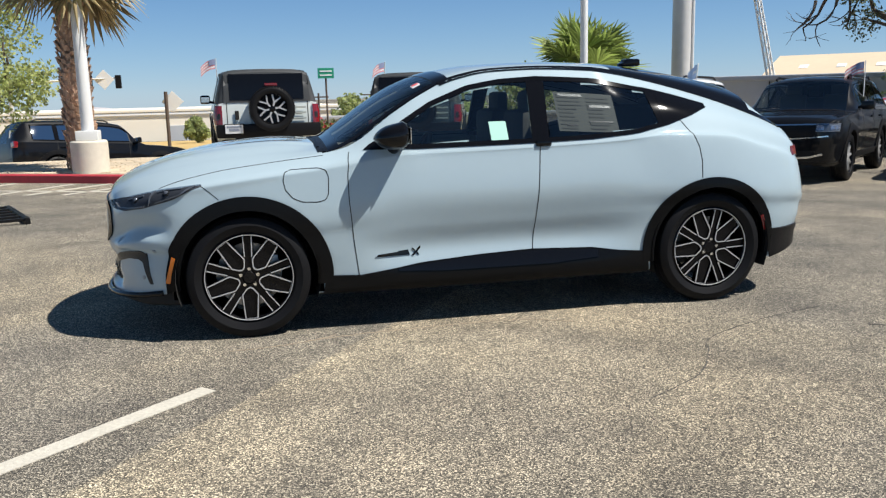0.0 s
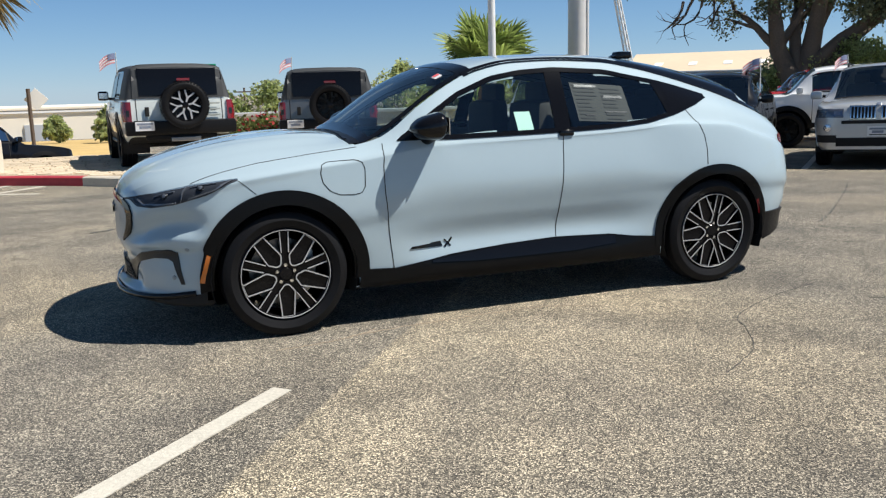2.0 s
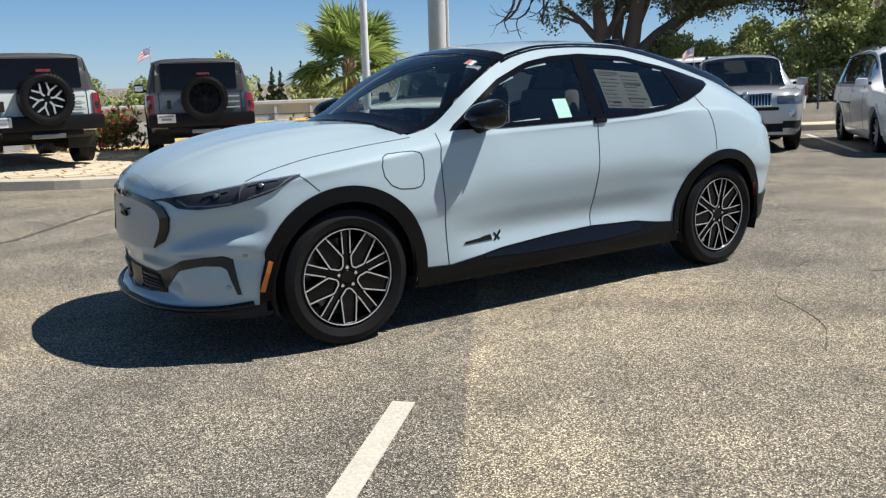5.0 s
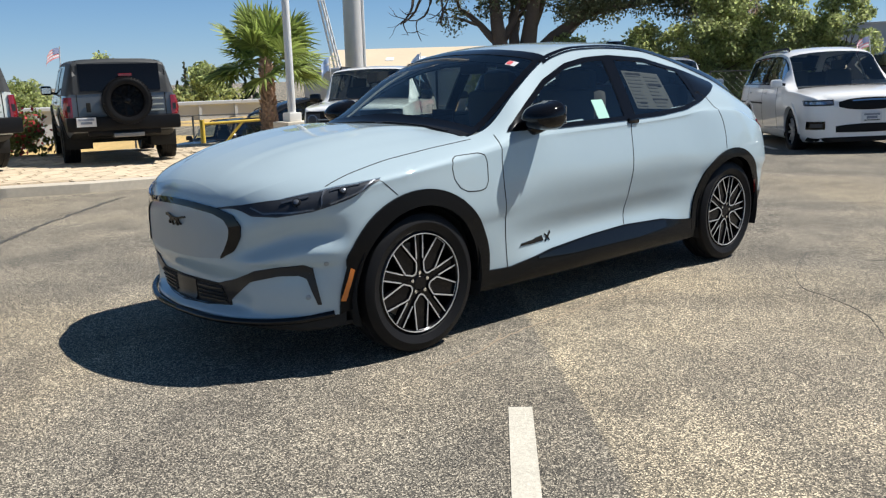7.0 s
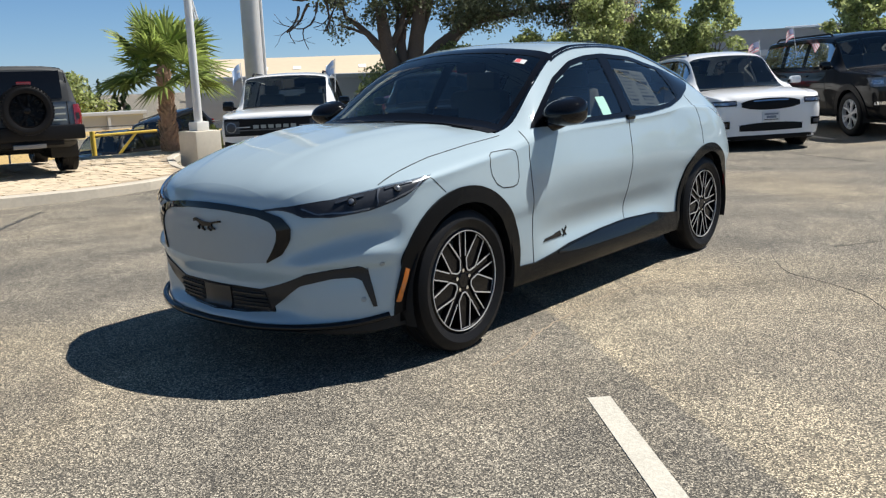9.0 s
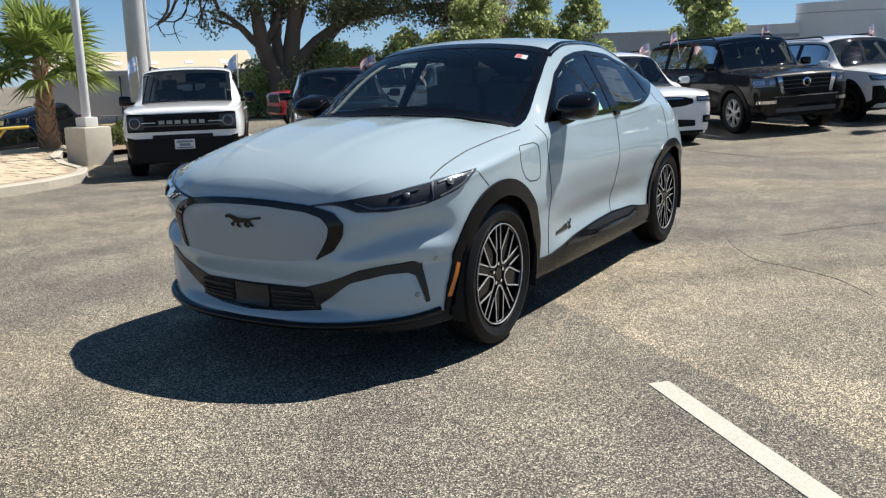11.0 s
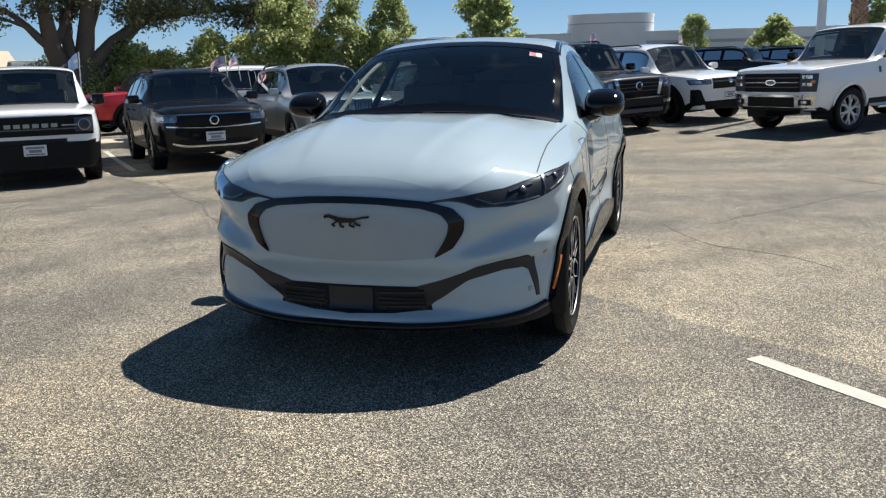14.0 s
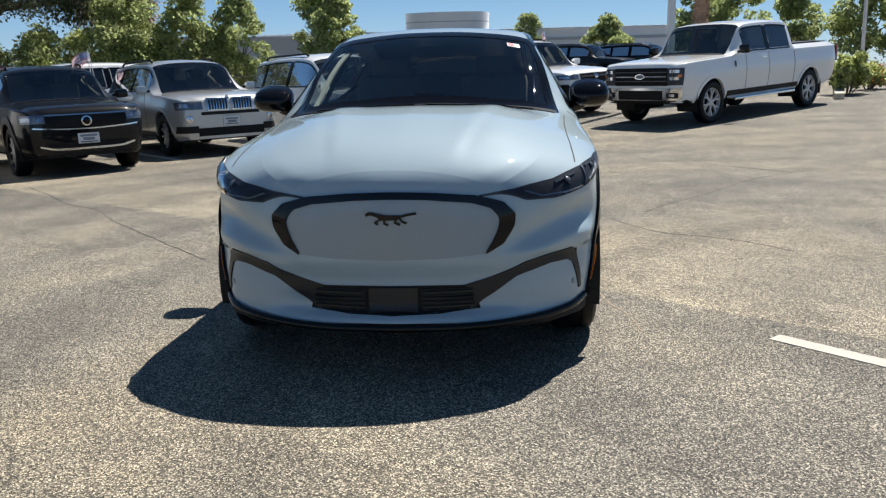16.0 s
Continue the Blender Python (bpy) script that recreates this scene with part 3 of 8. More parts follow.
def wheel_meshes(style, r, rim, w):
    """The meshes of one wheel, its outer face towards -y: tyre, rim, face and fittings."""
    key = (style, r, rim, w)
    if key in WHEEL_MESHES:
        return WHEEL_MESHES[key]
    h = w / 2
    out = {}

    def keep(name, bm, material, smooth=True, turns=(0.0,)):
        bmesh.ops.recalc_face_normals(bm, faces=bm.faces)
        me = bpy.data.meshes.new(name)
        bm.to_mesh(me)
        bm.free()
        me.materials.append(material)
        if smooth:
            me.polygons.foreach_set("use_smooth", [True] * len(me.polygons))
            me.set_sharp_from_angle(angle=radians(30))
        out[name] = (me, turns)

    bm = lathe(bmesh.new(), tyre_profile(r, rim, w), 64, closed=True)
    keep("wheel", bm, M["tyre"])
    if style in ("knobby", "rugged"):
        bm = bmesh.new()
        for k in range(44):
            for sgn in (-1, 1):
                box(bm, (0, sgn * h * 0.76, r - 0.0145), (math.tau * r / 44 * 0.68, h * 0.36, 0.034), 0, Matrix.Rotation((k + 0.25 * sgn) * math.tau / 44, 4, "Y"))
        keep("tread", bm, M["tyre"])
    bm = lathe(bmesh.new(), [(rim + 0.004, -h * 0.80), (rim - 0.006, -h * 0.86), (rim - 0.014, -h * 0.78), (rim - 0.022, -h * 0.3), (rim - 0.03, h * 0.6), (rim, h * 0.72)], 64)
    keep("rim", bm, M["alloy"] if style == "bright" else M["alloy_dark"])
    bm = lathe(bmesh.new(), [(0.03, h * 0.1), (rim * 0.74, h * 0.1), (rim * 0.74, h * 0.25), (0.03, h * 0.25)], 40)
    box(bm, (rim * 0.52, h * 0.1, rim * 0.2), (rim * 0.3, 0.07, rim * 0.5), 0.01)
    keep("brake_disc", bm, M["steel"])
    face = -h * (0.80 if style == "tulip" else 0.70)
    spin = lambda n: [k * math.tau / n for k in range(n)]
    if style == "tulip":
        e = rim - 0.008
        dark, bright = bmesh.new(), bmesh.new()
        bar(dark, (0, -0.03), (0, -e), 0.086, 0.03, face + 0.012)
        for s in (-1, 1):
            loop = [(0.0, -0.060), (0.016 * s, -0.066), (0.045 * s, -0.102), (0.045 * s, -0.120), (0.034 * s, -e)]
            for p, q in zip(loop, loop[1:]):
                bar(bright, p, q, 0.0068, 0.003, face)
                bar(dark, p, q, 0.013, 0.024, face + 0.0025)
        bar(bright, (-0.034, 0.004 - e), (0.034, 0.004 - e), 0.007, 0.003, face)
        keep("spoke", dark, M["alloy_dark"], True, spin(5))
        keep("spoke_face", bright, M["alloy"], True, spin(5))
        dark, bright = bmesh.new(), bmesh.new()
        bar(dark, (0, 0.05), (0, e), 0.052, 0.028, face + 0.014)
        for s in (-1, 1):
            bar(bright, (0.021 * s, 0.125), (0.025 * s, e), 0.0062, 0.003, face + 0.002)
            bar(dark, (0.021 * s, 0.120), (0.025 * s, e), 0.012, 0.022, face + 0.0045)
        keep("twin_spoke", dark, M["alloy_dark"], True, spin(5))
        keep("twin_spoke_face", bright, M["alloy"], True, spin(5))
        keep("hub_cap", lathe(bmesh.new(), [(0.0005, face + 0.004), (0.034, face + 0.004), (0.042, face + 0.012), (0.075, face + 0.018), (0.078, face + 0.06)], 30), M["alloy_dark"])
        keep("rim_lip", lathe(bmesh.new(), [(rim - 0.0088, -h * 0.85), (rim - 0.0078, -h * 0.893), (rim - 0.0045, -h * 0.895), (rim - 0.004, -h * 0.86)], 72), M["alloy"])
        keep("lug_nut", tube(bmesh.new(), [(0, face + 0.004, 0.052), (0, face + 0.026, 0.052)], 0.010, 8), M["chrome"], True, spin(5))
    else:
        count = {"bright": 6, "knobby": 6, "rugged": 6, "multi": 10, "black": 6}[style]
        mt = M["alloy"] if style in ("bright", "multi", "rugged") else M["alloy_dark"]
        e = rim - 0.012
        bm = bmesh.new()
        if style == "multi":
            bar(bm, (0, 0.05), (0, e), 0.030, 0.03, face)
        elif style == "rugged":
            bar(bm, (0, 0.055), (0, e * 0.52), 0.030, 0.03, face)
            for q in (-1, 1):
                bar(bm, (0, e * 0.48), (0.085 * q, e * 0.975), 0.026, 0.03, face)
        else:
            bar(bm, (0, 0.05), (0, e * 0.55), 0.05, 0.03, face)
            for s in (-0.22, 0.22):
                bar(bm, (0, e * 0.5), (e * math.sin(s), e * math.cos(s)), 0.034, 0.03, face)
        keep("spoke", bm, mt, True, spin(count))
        keep("hub_cap", lathe(bmesh.new(), [(0.0005, face - 0.004), (0.04, face - 0.004), (0.06, face + 0.006), (0.07, face + 0.05)], 24), M["alloy_dark"] if style == "rugged" else mt)
        keep("inner_disc", lathe(bmesh.new(), [(rim * 0.97, face + 0.05), (0.03, face + 0.06)], 40), M["alloy_dark"])
    WHEEL_MESHES[key] = out
    return out


def add_wheel(car, x, y, r, style, rim, w, turn=0.0):
    """A wheel at (x, y) of the car: the tyre with rim, disc and spokes as its pieces."""
    ms = wheel_meshes(style, r, rim, w)
    hub = new("wheel", ms["wheel"][0])
    hub.parent = car
    hub.matrix_basis = pose(x, y, r, 0, turn, 0 if y < 0 else 180)
    dress_wheel(hub, ms)
    return hub


def dress_wheel(hub, ms, leave=()):
    """Hangs rim, spokes and fittings on a tyre."""
    for name, (me, turns) in ms.items():
        if name != "wheel" and name not in leave:
            for a in turns:
                ob = new(name, me)
                ob.parent = hub
                ob.matrix_basis = Matrix.Rotation(a, 4, "Y")
                if name == "tread":
                    tagged(ob, kind="stuff")


def wheel_well(car, x, y_side, r, w=0.34):
    """A dark liner over the wheel."""
    bm = bmesh.new()
    seg = 22
    rows = []
    for k in range(seg + 1):
        a = -0.35 + (math.pi + 0.7) * k / seg
        rows.append([bm.verts.new((x + r * math.cos(a), y_side * u, r * 0.86 + r * math.sin(a))) for u in (0.52, 0.985)])
    for p, q in zip(rows, rows[1:]):
        bm.faces.new((p[0], p[1], q[1], q[0]))
    bm.faces.new([r_[0] for r_ in rows])
    part("wheel_liner", bm, M["under"], car)


# ---- the electric crossover ----
def build_crossover():
    car = thing("electric_crossover", pose(0, 0, 0), "pale ice-blue metallic electric crossover parked on worn asphalt", "car")
    zb = curve((-2.37, 0.248), (-2.30, 0.236), (-2.0, 0.21), (-1.0, 0.22), (1.0, 0.22), (1.9, 0.24), (2.2, 0.30), (2.36, 0.40))
    zt = curve((-2.37, 0.74), (-2.36, 0.80), (-2.338, 0.865), (-2.285, 0.921), (-2.14, 0.994), (-1.9, 1.065), (-1.6, 1.115), (-1.3, 1.135), (-1.02, 1.125),
               (-0.85, 1.225), (-0.66, 1.355), (-0.45, 1.478), (-0.22, 1.558), (0.05, 1.598), (0.5, 1.612), (0.9, 1.60), (1.33, 1.548), (1.7, 1.478), (1.93, 1.42), (2.0, 1.33), (2.12, 1.20), (2.26, 1.08), (2.33, 0.95), (2.36, 0.85))
    ze = curve((-2.37, 0.70), (-2.345, 0.77), (-2.275, 0.850), (-2.14, 0.913), (-1.9, 0.975), (-1.6, 1.02), (-1.3, 1.045), (-1.0, 1.075), (-0.87, 1.105), (-0.57, 1.30), (-0.39, 1.405),
               (-0.17, 1.50), (0.09, 1.548), (0.39, 1.558), (0.74, 1.545), (0.98, 1.508), (1.39, 1.405), (1.81, 1.265), (2.15, 1.12), (2.28, 1.02), (2.36, 0.80))
    we = curve((-2.37, 0.04), (-2.355, 0.20), (-2.32, 0.36), (-2.25, 0.50), (-2.12, 0.60), (-1.9, 0.665), (-1.5, 0.715), (-1.0, 0.765), (-0.57, 0.705), (-0.2, 0.63), (0.2, 0.60), (1.0, 0.59), (1.4, 0.60), (1.8, 0.63), (2.15, 0.63), (2.3, 0.52), (2.36, 0.3))
    zs = curve((-2.37, 0.66), (-2.3, 0.72), (-2.12, 0.82), (-1.9, 0.89), (-1.5, 0.95), (-1.0, 1.0), (-0.5, 1.075), (0.3, 1.095), (0.9, 1.115), (1.2, 1.14), (1.6, 1.12), (1.9, 1.04), (2.2, 0.95), (2.36, 0.72))
    ws = curve((-2.37, 0.05), (-2.36, 0.20), (-2.335, 0.36), (-2.28, 0.52), (-2.2, 0.66), (-2.1, 0.765), (-1.98, 0.84), (-1.8, 0.885), (-1.5, 0.905), (-1.0, 0.888), (-0.5, 0.872), (0.3, 0.862), (0.9, 0.862), (1.25, 0.868), (1.6, 0.862), (1.9, 0.84), (2.15, 0.78), (2.28, 0.68), (2.34, 0.52), (2.36, 0.34))
    wm = curve((-2.37, 0.05), (-2.365, 0.22), (-2.34, 0.38), (-2.29, 0.53), (-2.21, 0.675), (-2.11, 0.785), (-1.98, 0.862), (-1.8, 0.91), (-1.5, 0.928), (-1.0, 0.918), (-0.4, 0.918), (0.5, 0.918), (1.1, 0.925), (1.5, 0.938), (1.8, 0.922), (2.1, 0.86), (2.26, 0.76), (2.33, 0.58), (2.36, 0.38))
    wl = curve((-2.37, 0.04), (-2.35, 0.28), (-2.31, 0.45), (-2.24, 0.61), (-2.15, 0.75), (-2.0, 0.855), (-1.8, 0.895), (-1.5, 0.905), (-0.9, 0.895), (-0.3, 0.872), (0.5, 0.868), (1.0, 0.895), (1.5, 0.91), (1.9, 0.89), (2.2, 0.78), (2.33, 0.58), (2.36, 0.4))
    wb = curve((-2.37, 0.03), (-2.34, 0.26), (-2.28, 0.48), (-2.2, 0.64), (-2.08, 0.78), (-1.9, 0.85), (-1.0, 0.875), (0, 0.885), (1.0, 0.885), (1.9, 0.86), (2.2, 0.74), (2.36, 0.4))
    full = curve((-2.37, 0.25), (-2.2, 0.6), (-1.9, 1.0), (2.0, 1.0), (2.36, 0.6))

    def section(x):
        b, t, e, s = zb(x), zt(x), ze(x), zs(x)
        s = min(s, e - 0.02)
        mid = b + (s - b) * 0.62
        low = b + (s - b) * 0.34
        dent = 0.35 * math.exp(-((x + 2.16) / 0.11) ** 2)
        scoop = smooth_step((x + 0.95) / 0.4) * smooth_step((1.25 - x) / 0.5)
        haunch = smooth_step((x - 0.9) / 0.4)
        side = [(wb(x), b + 0.02), (wb(x) + 0.006 + 0.008 * scoop, b + 0.10), (wl(x) - 0.013 * scoop, low - 0.03 * scoop),
                (wl(x) + (wm(x) - wl(x)) * (0.35 + 0.15 * scoop) - 0.004 * scoop - 0.004 * dent, (low + mid) / 2), (wm(x) - 0.045 * dent - 0.004 * scoop, mid + 0.03 * dent + 0.05 * scoop),
                (max(ws(x), we(x) + 0.02) + 0.012 + 0.004 * scoop + 0.006 * haunch, s - 0.06), (max(ws(x) - 0.022 * haunch, we(x) + 0.01), s),
                (we(x) + (ws(x) - we(x)) * 0.45 + (0.018 + 0.010 * haunch) * full(x), s + (e - s) * 0.52), (we(x), e)]
        fold = smooth_step((x + 2.3) / 0.4) * smooth_step((-1.0 - x) / 0.2)
        top = [(we(x), e), (we(x) * 0.86, e + (t - e) * (0.42 - 0.06 * fold)), (we(x) * 0.62, e + (t - e) * (0.72 + 0.16 * fold)), (we(x) * 0.30, t - (t - e) * (0.05 + 0.05 * fold)), (0.0, t - 0.004 * fold)]
        low = [(0.0, b - 0.01), (wb(x) * 0.9, b - 0.01), side[0]]
        if x < -2.3705:
            low, side, top = ([(w * 0.0005, z) for w, z in line] for line in (low, side, top))
        return low, side, top

    xs = [-2.371, -2.37, -2.368, -2.365, -2.36, -2.354, -2.346, -2.338, -2.33, -2.32, -2.31, -2.298, -2.285, -2.27, -2.255, -2.238, -2.22, -2.2, -2.18, -2.155, -2.13, -2.1, -2.07, -2.035] + [-2.0 + 0.035 * i for i in range(28)] + [-1.02 + 0.04 * i for i in range(21)] + [-0.18 + 0.05 * i for i in range(43)] + [2.0, 2.04, 2.1, 2.16, 2.22, 2.27, 2.31, 2.34, 2.36]
    bell = lambda u, c, w: math.exp(-((u - c) / w) ** 2)

    def mould(v):
        """Presses the hood's creases, the cheeks under the headlights and the chin into the lofted shape."""
        a, out = abs(v.y), v.copy()
        if -2.34 < v.x < -0.98 and v.z > ze(v.x) - 0.01:
            crease = 0.25 + 0.17 * (v.x + 2.2)
            along = smooth_step((v.x + 2.32) / 0.25) * smooth_step((-0.98 - v.x) / 0.12)
            out.z += along * (0.0085 * (1 - smooth_step((a - crease) / 0.06)) - 0.005 * bell(a, crease + 0.14, 0.11))
        if v.x < -1.88 and v.z < 0.80:
            fade = smooth_step((-1.90 - v.x) / 0.14)
            cheek = smooth_step((a - 0.42) / 0.16)
            crest = 0.500 + 0.105 * smooth_step((a - 0.40) / 0.42)
            high = smooth_step((0.775 - v.z) / 0.03)
            deep = 0.040 * cheek * bell(v.z, crest + 0.085, 0.052) * high - 0.012 * cheek * bell(v.z, crest - 0.005, 0.030)
            deep += 0.038 * (1 - cheek) * smooth_step((0.555 - v.z) / 0.12) * smooth_step((v.z - 0.27) / 0.05)
            deep += cheek * (0.024 * smooth_step((v.z - 0.30) / 0.20) * smooth_step((0.56 - v.z) / 0.04))
            deep -= 0.016 * smooth_step((0.31 - v.z) / 0.04) * (1 - 0.5 * cheek)
            way = Vector((1.0, -math.copysign(1.0, v.y) * 1.3 * smooth_step((v.x + 2.30) / 0.3), 0)).normalized()
            out += way * deep * fade
        return out

    body = Body(xs, section, 9, mould)
    belt = [(-0.74, 1.095), (-0.45, 1.095), (0.3, 1.105), (0.67, 1.115), (0.98, 1.14), (1.2, 1.185), (1.40, 1.245), (1.52, 1.285)]
    crown = [(-0.74, 1.100), (-0.56, 1.215), (-0.34, 1.345), (-0.09, 1.44), (0.13, 1.475), (0.37, 1.488), (0.75, 1.468), (1.13, 1.395), (1.33, 1.345), (1.52, 1.290)]
    hole = [(x + 0.03, z + 0.015) for x, z in belt] + [(x, z - 0.015) for x, z in crown[::-1]]
    r_arch, wx = 0.435, 1.492

    def sort(c, j):
        if c.z < 0.62 + r_arch and abs(c.y) > 0.5:
            for ax in (-wx, wx):
                if math.hypot(c.x - ax, c.z - 0.36) < r_arch:
                    return None
        if abs(c.y) > 0.5 and c.x < 1.18 and inside(c.x, c.z, hole):
            return None
        if c.z < zb(c.x) + 0.012 or (c.x < -1.9 and c.z < float(np.interp(c.x, [-2.37, -2.31, -2.2, -2.05, -1.93], [0.232, 0.238, 0.255, 0.280, 0.300]))):
            return "underbody"
        if body.upper(j):
            if -1.02 < c.x < -0.24:
                return "windshield"
            if -0.24 < c.x < 0.9:
                return "roof"
            if c.x >= 0.9:
                return "rear_window" if c.x < 1.95 else "tailgate"
            if c.x < -1.0 and abs(c.y) < we(c.x) * 0.97 and c.x > -2.3:
                return "hood"
        return "body_shell"

    mats = {"body_shell": M["ice_blue"], "hood": M["ice_blue"], "roof": M["ice_blue"], "windshield": M["glass"], "rear_window": M["gloss_black"], "tailgate": M["ice_blue"], "underbody": M["under"]}
    body.split(sort, mats, car, {"windshield": "tinted windshield glass", "rear_window": "gloss black rear roof and glass"})

    for s in (-1, 1):
        P = lambda pts, y: [body.beside(x, z, s) for x, z in pts]
        # side glass in three panes, with dark surround
        cut = lambda pts, a, b: [p for p in [(a, np.interp(a, [q[0] for q in pts], [q[1] for q in pts]))] + [q for q in pts if a < q[0] < b] + [(b, np.interp(b, [q[0] for q in pts], [q[1] for q in pts]))]]
        for a, b, nm, mt in ((-0.70, 0.30, "front_side_window", "glass"), (0.40, 1.17, "rear_side_window", "half_tint"), (1.17, 1.50, "quarter_window", "gloss_black")):
            body.sheet(nm, P(cut(belt, a, b), 0.9), P(cut(crown, a, b), 0.7), M[mt], car, 26, 8, 0.002 if mt != "gloss_black" else 0.006, 0.004)
        body.ribbon("window_trim", P(belt, 0.9), 0.030, M["gloss_black"], car, 0.006, 0.014, 50)
        body.ribbon("window_trim", P(crown, 0.7), 0.034, M["gloss_black"], car, 0.006, 0.014, 60)
        body.sheet("b_pillar", P([(0.275, 1.10), (0.299, 1.484)], 0.85), P([(0.385, 1.105), (0.416, 1.484)], 0.85), M["gloss_black"], car, 10, 3, 0.005, 0.012)
        body.sheet("pillar_divider", P([(1.145, 1.17), (1.095, 1.40)], 0.85), P([(1.225, 1.185), (1.165, 1.392)], 0.85), M["gloss_black"], car, 10, 2, 0.005, 0.012)
        hd = body.beside(0.345, 1.088, s)
        part("door_button", box(bmesh.new(), (hd.x, hd.y + 0.006 * s, hd.z), (0.10, 0.03, 0.035), 0.010), M["gloss_black"], car, "", True)
        # the black line over the roof rail
        rail = [(x, s * (we(x) - 0.005), ze(x) + 0.006) for x in [-0.27 + 0.065 * i for i in range(38)]]
        body.ribbon("roof_strip", rail, 0.045, M["gloss_black"], car, 0.006, 0.014, 60)
        # arch cladding
        for ax, nm in ((-wx, "front_arch_cladding"), (wx, "rear_arch_cladding")):
            ang = [radians(-8 + 196 * i / 40) for i in range(41)]
            big = 0.498 if ax < 0 else 0.480
            inner = [(ax + 0.405 * math.cos(a), s * 0.93, 0.355 + 0.412 * math.sin(a)) for a in ang]
            outer = [(ax + big * math.cos(a), s * 0.93, 0.36 + (big - 0.008) * math.sin(a)) for a in ang]
            body.sheet(nm, inner, outer, M["satin_black"], car, 60, 5, 0.014, 0.06)
            wheel_well(car, ax, s * 0.93, 0.42)
        # sill cladding that rises towards the doors' middle
        top = [(-1.04, 0.345), (-0.83, 0.335), (-0.62, 0.362), (-0.47, 0.385), (-0.09, 0.412), (0.26, 0.425), (0.66, 0.412), (0.85, 0.385), (1.04, 0.37)]
        low = [(-1.06, 0.20), (0, 0.205), (1.06, 0.21)]
        body.sheet("sill_cladding", P(low, 0.87), P(top, 0.9), M["satin_black"], car, 50, 6, 0.012, 0.04)
        body.sheet("sill_gloss_insert", P([(-0.60, 0.345), (-0.3, 0.33), (0.4, 0.33), (0.70, 0.35)], 0.9), P([(-0.60, 0.358), (-0.09, 0.402), (0.26, 0.412), (0.70, 0.398)], 0.9), M["gloss_black"], car, 30, 3, 0.017, 0.02)
        # shut lines
        shut = [[(-0.865, 1.075), (-0.885, 0.95), (-0.885, 0.8), (-0.865, 0.55), (-0.84, 0.335)], [(0.325, 1.10), (0.305, 0.85), (0.285, 0.6), (0.27, 0.42)],
                [(1.30, 1.205), (1.36, 1.12), (1.40, 1.03), (1.412, 0.94), (1.408, 0.835)]]
        for line in shut:
            body.ribbon("shut_line", P(line, 0.93), 0.0052, M["under"], car, 0.0015, 0.004)
        fuel = [(-1.265, 0.93), (-1.255, 0.975), (-1.22, 0.99), (-1.06, 0.995), (-1.015, 0.98), (-1.0, 0.94), (-1.005, 0.84), (-1.025, 0.805), (-1.07, 0.795), (-1.16, 0.80), (-1.215, 0.825), (-1.255, 0.875), (-1.265, 0.93)]
        if s < 0:
            body.ribbon("charge_port_outline", P(fuel, 0.93), 0.0055, M["under"], car, 0.001, 0.003, 70)
        body.ribbon("hood_shut_line", [(-1.985, s * 0.80, 0.93), (-1.85, s * 0.795, 0.975), (-1.6, s * 0.785, 1.025), (-1.3, s * 0.785, 1.055), (-1.02, s * 0.80, 1.08)], 0.0052, M["under"], car, 0.0015, 0.004)
        body.ribbon("fender_line", [(-1.735, s * 0.9, 0.922), (-1.69, s * 0.905, 0.885), (-1.635, s * 0.91, 0.835)], 0.004, M["under"], car, 0.001, 0.003, 12)
        # headlight: dark housing, lens and the lamps inside
        upper = [(-2.315, s * 0.37, 0.806), (-2.26, s * 0.52, 0.826), (-2.16, s * 0.68, 0.857), (-2.02, s * 0.80, 0.893), (-1.86, s * 0.88, 0.926), (-1.73, s * 0.905, 0.938)]
        lower = [(-2.315, s * 0.372, 0.798), (-2.288, s * 0.46, 0.805), (-2.268, s * 0.51, 0.795), (-2.245, s * 0.57, 0.771), (-2.18, s * 0.69, 0.771), (-2.05, s * 0.80, 0.795), (-1.89, s * 0.88, 0.845), (-1.735, s * 0.905, 0.922)]
        body.sheet("headlight", lower, upper, M["smoke"], car, 34, 6, 0.004, 0.02)
        hl = body.sheet("headlight_lens", [Vector(p) + Vector((0, 0, 0.006)) for p in lower], [Vector(p) - Vector((0, 0, 0.006)) for p in upper], M["lens"], car, 34, 6, 0.016, 0.010)
        # the shade below the roof edge is painted as a darker band
        hl.visible_shadow = False
        low_line, up_line = respace(lower, 60), respace(upper, 60)
        at = lambda u, v: low_line[round(u * 59)].lerp(up_line[round(u * 59)], v)
        for u in (0.50, 0.76):
            c, nn = body.snap(at(u, 0.55), 0.008)
            k = 0.24 * (up_line[round(u * 59)] - low_line[round(u * 59)]).length
            pj = part("projector", tube(bmesh.new(), [c - nn * 0.01, c, c + nn * 0.003], [k, k, k * 0.9], 18), M["trim_dark"], car, "", True)
            part("projector_eye", tube(bmesh.new(), [c, c + nn * 0.004, c + nn * 0.007], [k * 0.7, k * 0.6, k * 0.25], 16), M["lamp_silver"], pj, "", True)
        # light guides along the inner and lower edge, bright bezels and the divider between the cells
        body.ribbon("light_guide", [at(0.24, 0.62), at(0.33, 0.16), at(0.45, 0.12), at(0.60, 0.12)], 0.006, M["lamp_silver"], car, 0.012, 0.01, 30)
        body.ribbon("light_guide", [at(0.68, 0.14), at(0.84, 0.14), at(0.93, 0.34), at(0.96, 0.7)], 0.006, M["lamp_silver"], car, 0.012, 0.01, 30)
